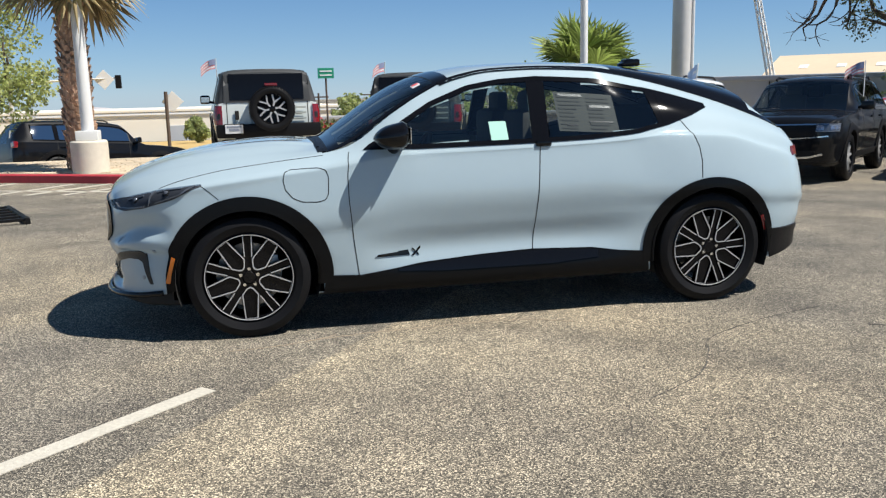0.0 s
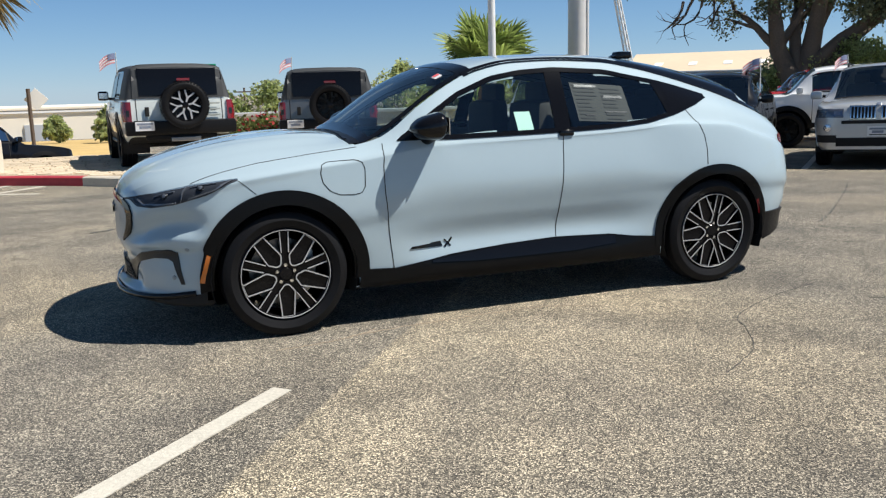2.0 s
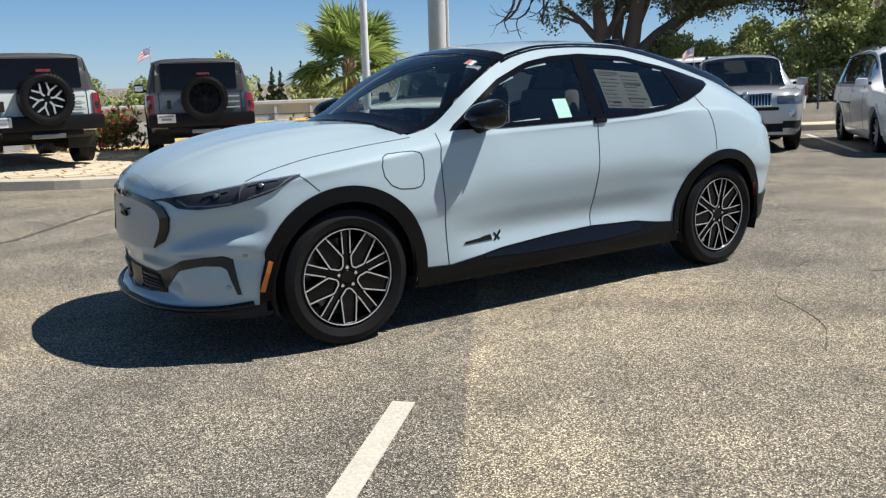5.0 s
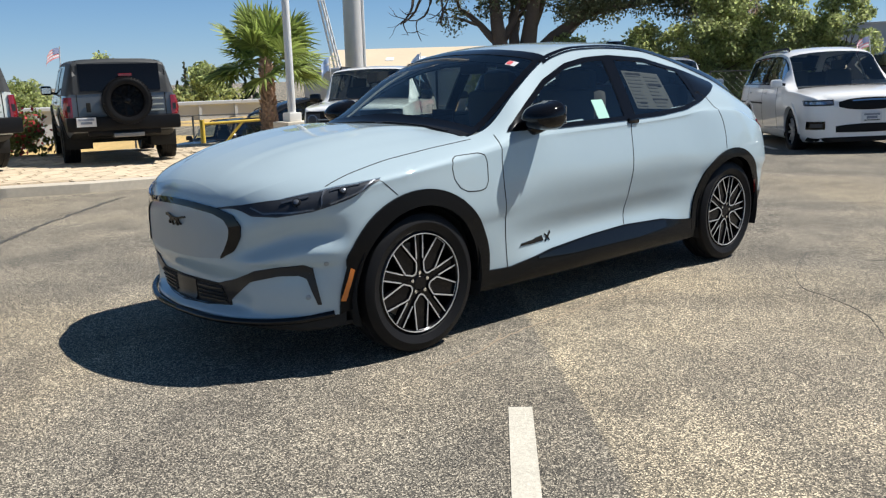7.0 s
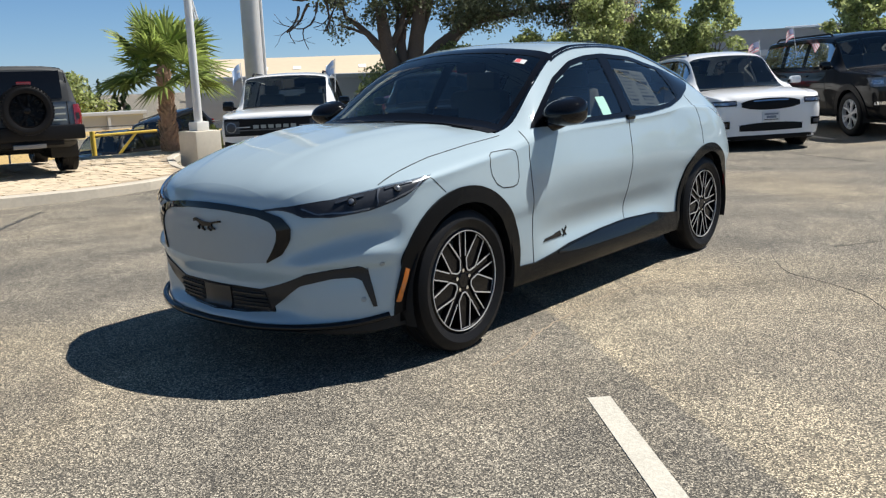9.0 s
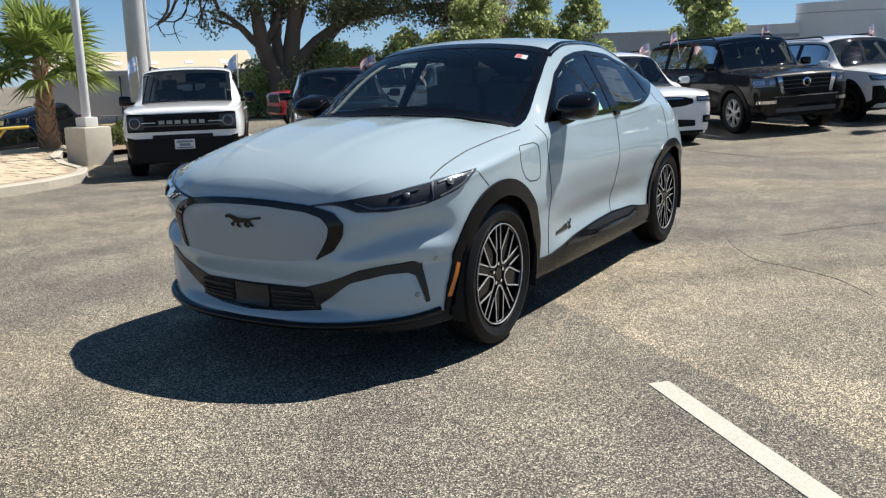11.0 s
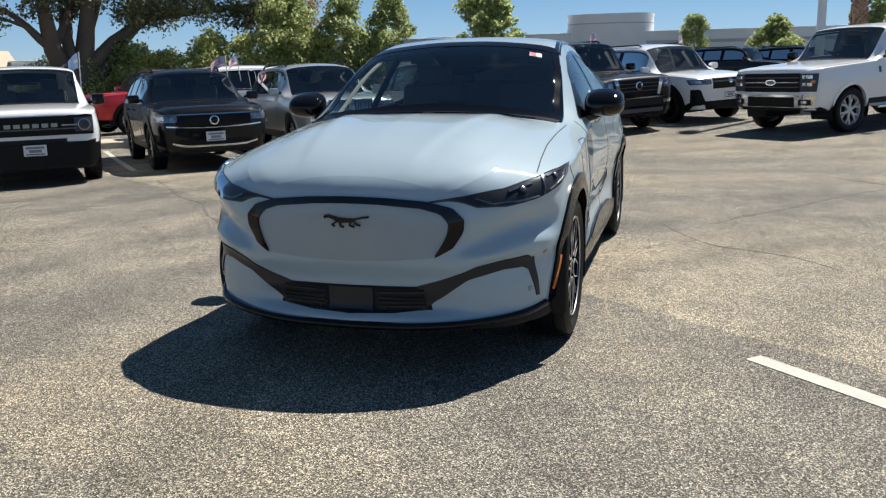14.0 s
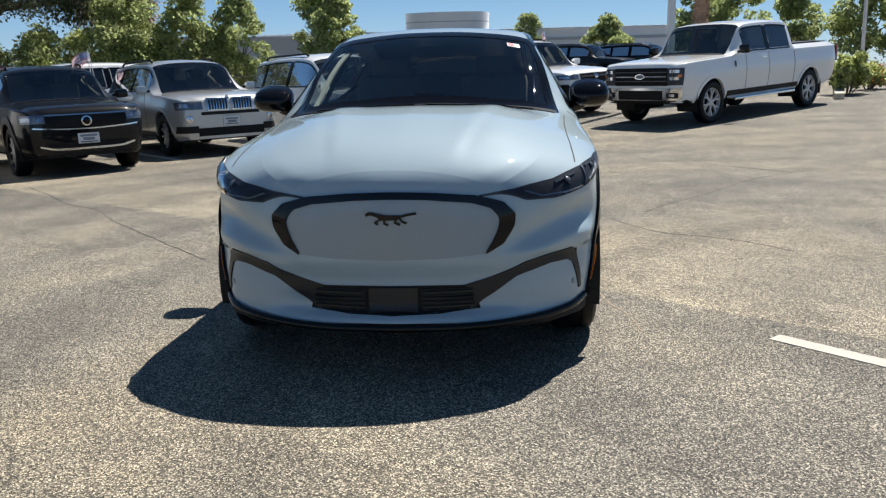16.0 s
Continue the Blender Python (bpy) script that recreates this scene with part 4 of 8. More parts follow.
        body.sheet("lamp_divider", [at(0.62, 0.06), at(0.665, 0.94)], [at(0.635, 0.06), at(0.68, 0.94)], M["lamp_silver"], car, 8, 1, 0.011, 0.01)
        for u in (0.42, 0.70):
            body.sheet("lamp_blade", [at(u, 0.66), at(u + 0.16, 0.66)], [at(u, 0.80), at(u + 0.16, 0.80)], M["smoke_light"], car, 10, 1, 0.010, 0.01)
        # marker lamp, sensors, badge
        body.sheet("side_marker", [(-1.975, s * 0.88, 0.355), (-1.925, s * 0.90, 0.515)], [(-1.95, s * 0.89, 0.35), (-1.905, s * 0.905, 0.505)], M["amber"], car, 12, 2, 0.017, 0.02)
        body.sheet("rear_marker", [(1.885, s * 0.90, 0.46), (1.85, s * 0.92, 0.56)], [(1.905, s * 0.90, 0.465), (1.87, s * 0.92, 0.565)], M["red_lens"], car, 10, 2, 0.017, 0.02)
        for q in ((-2.04, 0.87, 0.515), (-2.115, 0.80, 0.385)):
            c, nn = body.snap((q[0], q[1] * s, q[2]), 0.003)
            bm = tube(bmesh.new(), [c - nn * 0.01, c, c + nn * 0.002], [0.013, 0.013, 0.010], 14)
            part("park_sensor", bm, M["panel"], car, "", True)
        # tail lamp seen from the side
        body.sheet("tail_light", [(2.24, s * 0.66, 0.93), (2.16, s * 0.80, 0.95)], [(2.25, s * 0.64, 1.0), (2.18, s * 0.78, 1.01)], M["red_lens"], car, 12, 3, 0.008, 0.02)
        body.sheet("rear_lower_cladding", [(1.98, s * 0.9, 0.25), (2.2, s * 0.78, 0.28), (2.34, s * 0.5, 0.3)], [(1.90, s * 0.92, 0.46), (2.2, s * 0.80, 0.46), (2.36, s * 0.5, 0.48)], M["matt_black"], car, 24, 4, 0.012, 0.03)
        # front lower trim: the dark arm round the bumper's corner
        arm_top = [(-2.35, s * 0.31, 0.422), (-2.32, s * 0.42, 0.452), (-2.27, s * 0.56, 0.508), (-2.20, s * 0.68, 0.532), (-2.12, s * 0.775, 0.536), (-2.08, s * 0.80, 0.520)]
        arm_low = [(-2.35, s * 0.33, 0.305), (-2.33, s * 0.40, 0.362), (-2.28, s * 0.53, 0.450), (-2.20, s * 0.67, 0.487), (-2.13, s * 0.765, 0.492), (-2.105, s * 0.785, 0.475)]
        on_nose = lambda line: [body.front(q[1], q[2]) if abs(q[1]) < 0.72 else Vector(q) for q in line]
        arm_low, arm_top = on_nose(arm_low), on_nose(arm_top)
        body.sheet("bumper_trim_arm", arm_low, arm_top, M["trim_dark"], car, 26, 4, 0.006, 0.02)
        body.sheet("bumper_trim_tip", [(-2.108, s * 0.782, 0.485), (-2.068, s * 0.815, 0.345)], [(-2.078, s * 0.802, 0.523), (-2.05, s * 0.825, 0.345)], M["trim_dark"], car, 12, 2, 0.006, 0.02)
        # mirror
        bm = bmesh.new()
        r = bmesh.ops.create_uvsphere(bm, u_segments=24, v_segments=14, radius=1)
        for v in r["verts"]:
            x, y, z = v.co
            x, y, z = (math.copysign(abs(c) ** 0.72, c) for c in (x, y, z))
            flat = 0.062 if x > 0 else 0.15
            v.co = Vector((x * flat * (1 - 0.2 * abs(z)), y * 0.118, z * 0.078 * (1 + 0.12 * x) + 0.012 * x))
            v.co += Vector((-0.585, s * 0.962, 1.168))
        mir = part("door_mirror", bm, M["gloss_black"], car, "gloss black door mirror", True, 60)
        bm = tube(bmesh.new(), [(-0.60, s * 0.85, 1.09), (-0.59, s * 0.91, 1.10), (-0.575, s * 0.93, 1.11)], [0.04, 0.03, 0.028], 12)
        part("mirror_stalk", bm, M["gloss_black"], mir, "", True)
        bm = box(bmesh.new(), (-0.523, s * 0.962, 1.172), (0.006, 0.17, 0.10), 0.002)
        part("mirror_glass", bm, M["chrome"], mir)
        body.sheet("mirror_foot", P([(-0.78, 1.085), (-0.66, 1.085)], 0.88), P([(-0.74, 1.115), (-0.62, 1.17)], 0.84), M["gloss_black"], car, 8, 3, 0.008, 0.015)
        for ax in (-wx, wx):
            add_wheel(car, ax, s * 0.805, 0.365, "tulip", 0.262, 0.225, 0 if ax < 0 else 14)

    # thin black lip round the bumper's foot
    half = catmull([(-2.388, 0.0, 0.246), (-2.372, 0.26, 0.248), (-2.322, 0.46, 0.254), (-2.235, 0.635, 0.264), (-2.12, 0.765, 0.278), (-1.99, 0.835, 0.295)], 6)
    lip = [(x, -y, z) for x, y, z in half[::-1]] + half[1:]
    part("front_lip", tube(bmesh.new(), lip, 0.017, 10), M["gloss_black"], car, "", True, 60)
    # grille panel and its black surround
    F = lambda pts: [body.front(y, z) for y, z in pts]
    ring_out = [(-0.40, 0.560), (-0.47, 0.60), (-0.515, 0.67), (-0.52, 0.725), (-0.47, 0.775), (-0.36, 0.805), (-0.15, 0.822), (0, 0.825), (0.15, 0.822), (0.36, 0.805), (0.47, 0.775), (0.52, 0.725), (0.515, 0.67), (0.47, 0.60), (0.40, 0.560)]
    ring_in = [(-0.40, 0.572), (-0.425, 0.61), (-0.45, 0.665), (-0.455, 0.71), (-0.42, 0.75), (-0.34, 0.775), (-0.15, 0.792), (0, 0.796), (0.15, 0.792), (0.34, 0.775), (0.42, 0.75), (0.455, 0.71), (0.45, 0.665), (0.425, 0.61), (0.40, 0.572)]
    body.sheet("grille_surround", F(ring_in), F(ring_out), M["gloss_black"], car, 70, 3, 0.010, 0.02)
    body.sheet("grille_panel", F([(-0.40, 0.56), (-0.2, 0.545), (0, 0.54), (0.2, 0.545), (0.40, 0.56)]), F(ring_in[1:-1]), M["panel"], car, 50, 10, 0.003, 0.008, "satin grey-blue closed grille panel")
    body.sheet("lower_intake", F([(-0.37, 0.310), (-0.2, 0.297), (0, 0.293), (0.2, 0.297), (0.37, 0.310)]), F([(-0.35, 0.42), (-0.2, 0.42), (0, 0.42), (0.2, 0.42), (0.35, 0.42)]), M["matt_black"], car, 40, 5, 0.005, 0.015)
    for s in (-1, 1):
        body.sheet("intake_mesh", F([(s * 0.12, 0.304), (s * 0.35, 0.315)]), F([(s * 0.115, 0.408), (s * 0.335, 0.410)]), M["under"], car, 14, 4, 0.009, 0.005)
        for i in range(4):
            z = 0.326 + 0.022 * i
            body.ribbon("intake_slat", F([(s * 0.125, z), (s * 0.34, z + 0.006)]), 0.006, M["trim_dark"], car, 0.018, 0.01, 12)
    body.sheet("radar_cover", F([(-0.105, 0.300), (0.105, 0.300)]), F([(-0.105, 0.413), (0.105, 0.413)]), M["trim_dark"], car, 14, 4, 0.012, 0.01)
    # running-animal badge as a plain dark shape
    badge = body.sheet("front_badge", F([(-0.045, 0.716), (-0.01, 0.712), (0.03, 0.712), (0.05, 0.722)]), F([(-0.055, 0.732), (-0.01, 0.733), (0.03, 0.736), (0.055, 0.742)]), M["gloss_black"], car, 18, 3, 0.012, 0.010, "dark emblem")
    for line, w in (([(0.045, 0.730), (0.08, 0.741), (0.10, 0.733)], 0.014), ([(-0.05, 0.728), (-0.08, 0.735), (-0.112, 0.739)], 0.009), ([(0.035, 0.716), (0.062, 0.703), (0.048, 0.695)], 0.008), ([(0.02, 0.715), (0.022, 0.698), (0.004, 0.692)], 0.008), ([(-0.03, 0.718), (-0.022, 0.702), (-0.045, 0.694)], 0.009), ([(-0.042, 0.72), (-0.055, 0.704), (-0.072, 0.70)], 0.008)):
        body.ribbon("badge_limb", F(line), w, M["gloss_black"], badge, 0.012, 0.008, 8)
    # low door badge
    body.sheet("door_badge", [(-0.735, -0.93, 0.438), (-0.52, -0.93, 0.450)], [(-0.715, -0.93, 0.452), (-0.53, -0.93, 0.474)], M["gloss_black"], car, 14, 2, 0.005, 0.006, "black model badge")
    body.ribbon("door_badge_cross", [(-0.505, -0.93, 0.445), (-0.455, -0.93, 0.483)], 0.012, M["gloss_black"], car, 0.005, 0.006, 8)
    body.ribbon("door_badge_cross", [(-0.505, -0.93, 0.480), (-0.465, -0.93, 0.448)], 0.009, M["gloss_black"], car, 0.005, 0.006, 8)
    # cowl, wipers, roof fin
    body.sheet("cowl", [(-1.045, -0.74, 1.08), (-1.06, 0, 1.13), (-1.045, 0.74, 1.08)], [(-0.985, -0.755, 1.085), (-0.985, 0, 1.15), (-0.985, 0.755, 1.085)], M["matt_black"], car, 40, 3, 0.004, 0.012)
    for a, b in (((-1.035, -0.62, 1.09), (-1.005, -0.02, 1.14)), ((-1.035, 0.04, 1.13), (-1.0, 0.60, 1.10))):
        body.ribbon("wiper", [a, Vector(a).lerp(Vector(b), 0.5), b], 0.016, M["matt_black"], car, 0.010, 0.012, 20)
    body.sheet("windshield_band", [(-0.30, -0.60, 1.49), (-0.32, 0, 1.53), (-0.30, 0.60, 1.49)], [(-0.20, -0.62, 1.5), (-0.215, 0, 1.56), (-0.20, 0.62, 1.5)], M["gloss_black"], car, 40, 3, 0.003, 0.006)
    for s in (-1, 1):
        body.ribbon("windshield_edge", [(-1.0, s * 0.745, 1.09), (-0.6, s * 0.68, 1.29), (-0.25, s * 0.60, 1.485)], 0.035, M["gloss_black"], car, 0.003, 0.006, 30)
    body.ribbon("a_pillar_trim", [(-0.93, 0.69, 1.13), (-0.6, 0.615, 1.31), (-0.32, 0.545, 1.46)], 0.036, M["trim_light"], car, -0.035, 0.01, 30)
    body.sheet("windshield_foot", [(-0.99, -0.745, 1.09), (-0.99, 0, 1.15), (-0.99, 0.745, 1.09)], [(-0.915, -0.74, 1.11), (-0.915, 0, 1.19), (-0.915, 0.74, 1.11)], M["gloss_black"], car, 40, 3, 0.003, 0.006)
    bm = bmesh.new()
    box(bm, (1.3, 0, 1.60), (0.15, 0.10, 0.055), 0.02)
    for v in bm.verts:
        if v.co.z > 1.60 and v.co.x < 1.3:
            v.co.x += 0.03
    part("roof_fin", bm, M["gloss_black"], car, "", True)
    # papers on the glass
    def card(name, a, b, n, mt, off, rows, parent=car, label=""):
        return body.sheet(name, a, b, M[mt], parent, n, rows, off, 0.001, label)
    st = card("window_sticker", [(0.47, -0.85, 1.175), (0.87, -0.85, 1.145)], [(0.47, -0.72, 1.43), (0.87, -0.72, 1.395)], 8, "paper", -0.012, 4, car, "large printed price sticker on the rear window")
    rng = random.Random(4)
    for col in range(2):
        for i in range(9):
            x0, u = 0.49 + col * 0.195, 0.06 + i * 0.10
            x1 = x0 + rng.uniform(0.09, 0.165)
            h0 = 0.045 if (i, col) in ((5, 1), (1, 1), (8, 0)) else 0.018
            zz = lambda x, k: 1.175 - 0.075 * (x - 0.47) + 0.25 * k
            yy = lambda k: -0.85 + 0.13 * k
            card("print_bar", [(x0, yy(u), zz(x0, u)), (x1, yy(u), zz(x1, u))], [(x0, yy(u + h0 * 2), zz(x0, u + h0 * 2)), (x1, yy(u + h0 * 2), zz(x1, u + h0 * 2))], 3, "print", -0.0095, 1, st)
    for x0, x1, u, k in ((0.50, 0.66, 0.90, 0.06), (0.70, 0.84, 0.62, 0.07), (0.68, 0.84, 0.24, 0.035), (0.53, 0.60, 0.14, 0.03)):
        card("print_block", [(x0, yy(u), zz(x0, u)), (x1, yy(u), zz(x1, u))], [(x0, yy(u + k), zz(x0, u + k)), (x1, yy(u + k), zz(x1, u + k))], 3, "trim_dark", -0.0085, 1, st)
    card("mint_card", [(0.015, -0.87, 1.112), (0.125, -0.87, 1.112)], [(0.01, -0.80, 1.232), (0.12, -0.80, 1.232)], 5, "mint", 0.004, 3, car, "mint green card on the front window")
    tg = card("windshield_tag", [(-0.40, -0.47, 1.42), (-0.40, -0.545, 1.41)], [(-0.355, -0.465, 1.455), (-0.355, -0.54, 1.445)], 4, "plate", 0.004, 2)
    card("tag_mark", [(-0.395, -0.475, 1.424), (-0.395, -0.51, 1.42)], [(-0.36, -0.47, 1.452), (-0.36, -0.505, 1.447)], 3, "red_tag", 0.0058, 1, tg)

    # cabin
    bm = box(bmesh.new(), (-0.1, 0, 0.50), (1.9, 1.6, 0.12), 0.03)
    box(bm, (1.2, 0, 0.85), (0.7, 1.5, 0.35), 0.05)
    part("cabin_floor", bm, M["under"], car)
    bm = box(bmesh.new(), (-0.72, 0, 0.93), (0.42, 1.50, 0.26), 0.07)
    part("dashboard", bm, M["cloth"], car, "", True)
    bm = box(bmesh.new(), (-0.50, 0.0, 1.05), (0.02, 0.20, 0.28), 0.008)
    part("touch_screen", bm, M["gloss_black"], car)
    for y in (-0.37, 0.37):
        bm = box(bmesh.new(), (0.05, y, 0.66), (0.52, 0.50, 0.18), 0.06)
        box(bm, (0.36, y, 0.98), (0.15, 0.48, 0.62), 0.06, None)
        box(bm, (0.41, y, 1.33), (0.09, 0.27, 0.17), 0.035)
        tube(bm, [(0.40, y - 0.05, 1.2), (0.41, y - 0.05, 1.3)], 0.008, 6)
        part("front_seat", bm, M["cloth"], car, "", True)
    bm = box(bmesh.new(), (0.95, 0, 0.68), (0.5, 1.35, 0.18), 0.06)
    box(bm, (1.24, 0, 1.0), (0.15, 1.35, 0.6), 0.06)
    for y in (-0.42, 0.42):
        box(bm, (1.28, y, 1.28), (0.09, 0.26, 0.14), 0.03)
    part("rear_seat", bm, M["cloth"], car, "", True)
    bm = lathe(bmesh.new(), [(0.172 + 0.014 * math.cos(a), 0.014 * math.sin(a)) for a in [k * math.tau / 10 for k in range(10)]], 36, "z", True)
    box(bm, (0, 0, 0), (0.30, 0.06, 0.03), 0.01)
    bmesh.ops.transform(bm, matrix=pose(-0.36, -0.37, 1.0, 0, -62, 0), verts=bm.verts)
    part("steering_wheel", bm, M["cloth"], car, "", True)
    bm = box(bmesh.new(), (-0.22, 0, 1.44), (0.03, 0.24, 0.07), 0.02)
    part("rear_view_mirror", bm, M["matt_black"], car, "", True)
    return car


build_crossover()


# ---- ground ----
def ground_sheet():
    near = [-30 + i for i in range(61)]
    far = [34, 40, 50, 65, 90, 130, 200, 320, 520, 900]
    axis = [-v for v in far[::-1]] + near + far
    n = len(axis)
    vs = [(x, y, ground_z(x, y)) for x in axis for y in axis]
    fs = [(i * n + j, (i + 1) * n + j, (i + 1) * n + j + 1, i * n + j + 1) for i in range(n - 1) for j in range(n - 1)]
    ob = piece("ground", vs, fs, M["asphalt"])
    return tagged(ob, "worn sun-bleached grey-brown asphalt parking lot", "ground", kind="structure")


ground_sheet()


# ---- parked vehicles ----
def plate(body, parent, y, z, way=1, w=0.30, h=0.15):
    """A dealer's plate with plain bars in place of writing."""
    a = [body.front(y - w / 2, z - h / 2, way), body.front(y + w / 2, z - h / 2, way)]
    b = [body.front(y - w / 2, z + h / 2, way), body.front(y + w / 2, z + h / 2, way)]
    pl = body.sheet("number_plate", a, b, M["plate"], parent, 6, 2, 0.03, 0.035, "white dealer plate with plain bars")
    for z0, z1, k, mt in ((0.66, 0.86, 0.8, "plate_blue"), (0.30, 0.58, 0.55, "plate_blue"), (0.1, 0.2, 0.8, "print")):
        p = [body.front(y + sg * w / 2 * k, z - h / 2 + h * z0, way) for sg in (-1, 1)]
        q = [body.front(y + sg * w / 2 * k, z - h / 2 + h * z1, way) for sg in (-1, 1)]
        body.sheet("plate_bar", p, q, M[mt], pl, 4, 1, 0.0325, 0.002)


def vehicle(name, label, m, paint, L, W, H, wb, fo, r, belt, hood, cowl, header, windows, wheel="bright", boxy=0.0, cab=None, bed=0.0, sill=0.30,
            cladding=True, roof_mat=None, lower="matt_black", roof_tail=0.35, tail_slope=0.25, rack=True, group="parked cars", upper=None, apron=0.0):
    """A car, van or pickup, nose towards -x, from its main sizes; returns it with its lofted body."""
    car = thing(name, m, label, "car" if cab is None else "pickup", group)
    x0, x1, h = -(wb / 2 + fo), L - (wb / 2 + fo), W / 2
    bx = boxy
    zt_pairs = [(x0, hood - 0.24 + 0.17 * bx), (x0 + 0.04, hood - 0.13 + 0.10 * bx), (x0 + 0.18, hood - 0.045 + 0.035 * bx), (cowl - 0.45, hood + 0.03), (cowl, hood + 0.05), (header, H - 0.07 + 0.03 * bx), (header + 0.45, H - 0.01), (header + 1.0, H)]
    top_end = (cab if cab is not None else x1 - roof_tail)
    zt_pairs += [(top_end - 0.02, H - 0.05)]
    if cab is not None:
        zt_pairs += [(cab + 0.10, bed), (x1 - 0.03, bed), (x1, bed - 0.1)]
    else:
        zt_pairs += [(x1 - 0.10, H - tail_slope - (H - belt) * (0.25 - 0.2 * bx)), (x1 - 0.01, belt - 0.1), (x1, belt - 0.3)]
    zt = curve(*zt_pairs)
    cabin = curve((cowl - 0.05, 0.0), (cowl + 0.02, 0.05), (header, 0.95), (header + 0.3, 1.0), (top_end, 1.0), ((cab + 0.10) if cab is not None else x1, 0.0 if cab is not None else 0.9))
    drop = lambda x: 0.05 + 0.05 * cabin(x) - 0.03 * bx
    plan = curve((x0, 0.60 + 0.2 * bx), (x0 + 0.05, 0.80 + 0.12 * bx), (x0 + 0.16, 0.91 + 0.05 * bx), (x0 + 0.4, 0.985), (x0 + 0.8, 1.0), (x1 - 0.7, 1.0), (x1 - 0.2, 0.96 + 0.02 * bx), (x1 - 0.04, 0.86 + 0.08 * bx), (x1, 0.78 + 0.1 * bx))
    zb = curve((x0, sill - 0.01), (x0 + 0.15, sill - 0.02), (x0 + 0.6, sill - 0.04), (x1 - 0.6, sill - 0.02), (x1, sill + 0.1))

    def section(x):
        t, b, p, c = zt(x), zb(x), plan(x), cabin(x)
        e = t - drop(x)
        s = min(belt, e - 0.02)
        roof = h * (0.70 + 0.10 * bx)
        we = (h * 0.80 * (1 - c) + roof * c) * p
        ws = h * 0.955 * p
        side = [(h * 0.90 * p, b + 0.02), (h * 0.945 * p, b + 0.10), (h * 0.98 * p, b + (s - b) * 0.38), (h * p, b + (s - b) * 0.66), (ws + 0.012, s - 0.06), (max(ws, we + 0.01), s), (we + (ws - we) * 0.45 + 0.012 * c, s + (e - s) * 0.52), (we, e)]
        top = [(we, e), (we * 0.86, e + (t - e) * 0.5), (we * 0.5, e + (t - e) * 0.86), (0.0, t)]
        low = [(0.0, b), (h * 0.85 * p, b), side[0]]
        if x < x0 + 0.0005 or x > x1 - 0.0005:
            low, side, top = ([(w * 0.0005, z) for w, z in line] for line in (low, side, top))
        return low, side, top

    xs = [x0, x0 + 0.001, x0 + 0.02, x0 + 0.05, x0 + 0.09, x0 + 0.14] + [x0 + 0.2 + 0.06 * i for i in range(int((L - 0.4) / 0.06))]
    xs = [x for x in xs if x < x1 - 0.16] + [x1 - 0.14, x1 - 0.10, x1 - 0.06, x1 - 0.03, x1 - 0.01, x1 - 0.001, x1]
    extra = [cowl, header] + ([cab, cab + 0.03, cab + 0.07, cab + 0.11] if cab is not None else [])
    xs = sorted(set(round(x, 4) for x in xs + extra))
    body = Body(xs, section, 4)
    axles = (-wb / 2, wb / 2)
    ra = r + 0.085
    w_top = lambda x: zt(x) - drop(x) - 0.055 - 0.02 * bx
    holes = []
    for a, b in windows:
        xsw = [a + (b - a) * i / 8 for i in range(9)]
        lo = [(x, belt + 0.035) for x in xsw]
        hi = [(x, max(belt + 0.05, w_top(x))) for x in xsw]
        holes.append((lo, hi))

    def sort(c, j):
        for ax in axles:
            if abs(c.y) > h * 0.5 and math.hypot(c.x - ax, c.z - r) < ra:
                return None
        if c.z < zb(c.x) + 0.015:
            return "underbody"
        if abs(c.y) > h * 0.4:
            for lo, hi in holes:
                if inside(c.x, c.z, lo + hi[::-1]):
                    return None
        if body.upper(j):
            if cowl < c.x < header - 0.09 * (header - cowl) and body.upper(j, 1):
                return "windshield"
            if header - 0.09 * (header - cowl) <= c.x < top_end:
                return "roof"
            if c.x < cowl - 0.04 and c.x > x0 + 0.12 and abs(c.y) < h * 0.8:
                return "hood"
        if cab is None and c.x > top_end + 0.03 and belt + 0.06 < c.z < H - 0.13 and abs(c.y) < h * 0.6:
            return "rear_window"
        if c.z < apron and c.x < -wb / 2:
            return "lower_bumper"
        if upper and c.z > belt + 0.005 and c.x > cowl + 0.35:
            return "hard_top"
        return "body_shell"

    rm = roof_mat or paint
    body.split(sort, {"body_shell": M[paint], "hard_top": M[upper or paint], "hood": M[paint], "roof": M[rm], "windshield": M["glass"], "rear_window": M["half_tint"], "lower_bumper": M["matt_black"], "underbody": M["under"]}, car)
    for s in (-1, 1):
        for k, (lo, hi) in enumerate(holes):
            a = [body.beside(x, z, s) for x, z in lo]
            b = [body.beside(x, z, s) for x, z in hi]
            body.sheet("side_window", a, b, M["half_tint" if k == 0 else "tint"], car, 16, 5, -0.004, 0.004)
            body.ribbon("window_trim", a, 0.03, M["gloss_black"], car, 0.004, 0.012, 16)
            body.ribbon("window_trim", b, 0.03, M["gloss_black"], car, 0.004, 0.012, 16)
        for a, b in zip(windows, windows[1:]):
            xm = (a[1] + b[0]) / 2
            body.ribbon("shut_line", [body.beside(xm, z, s) for z in (belt - 0.02, (belt + sill) / 2, sill + 0.12)], 0.012, M["under"], car, 0.002, 0.004, 12)
            p = [body.beside(a[1] - 0.015, z, s) for z in (belt + 0.03, w_top(a[1]))]
            q = [body.beside(b[0] + 0.015, z, s) for z in (belt + 0.03, w_top(b[0]))]
            body.sheet("window_pillar", p, q, M["gloss_black"], car, 6, 2, 0.003, 0.01)
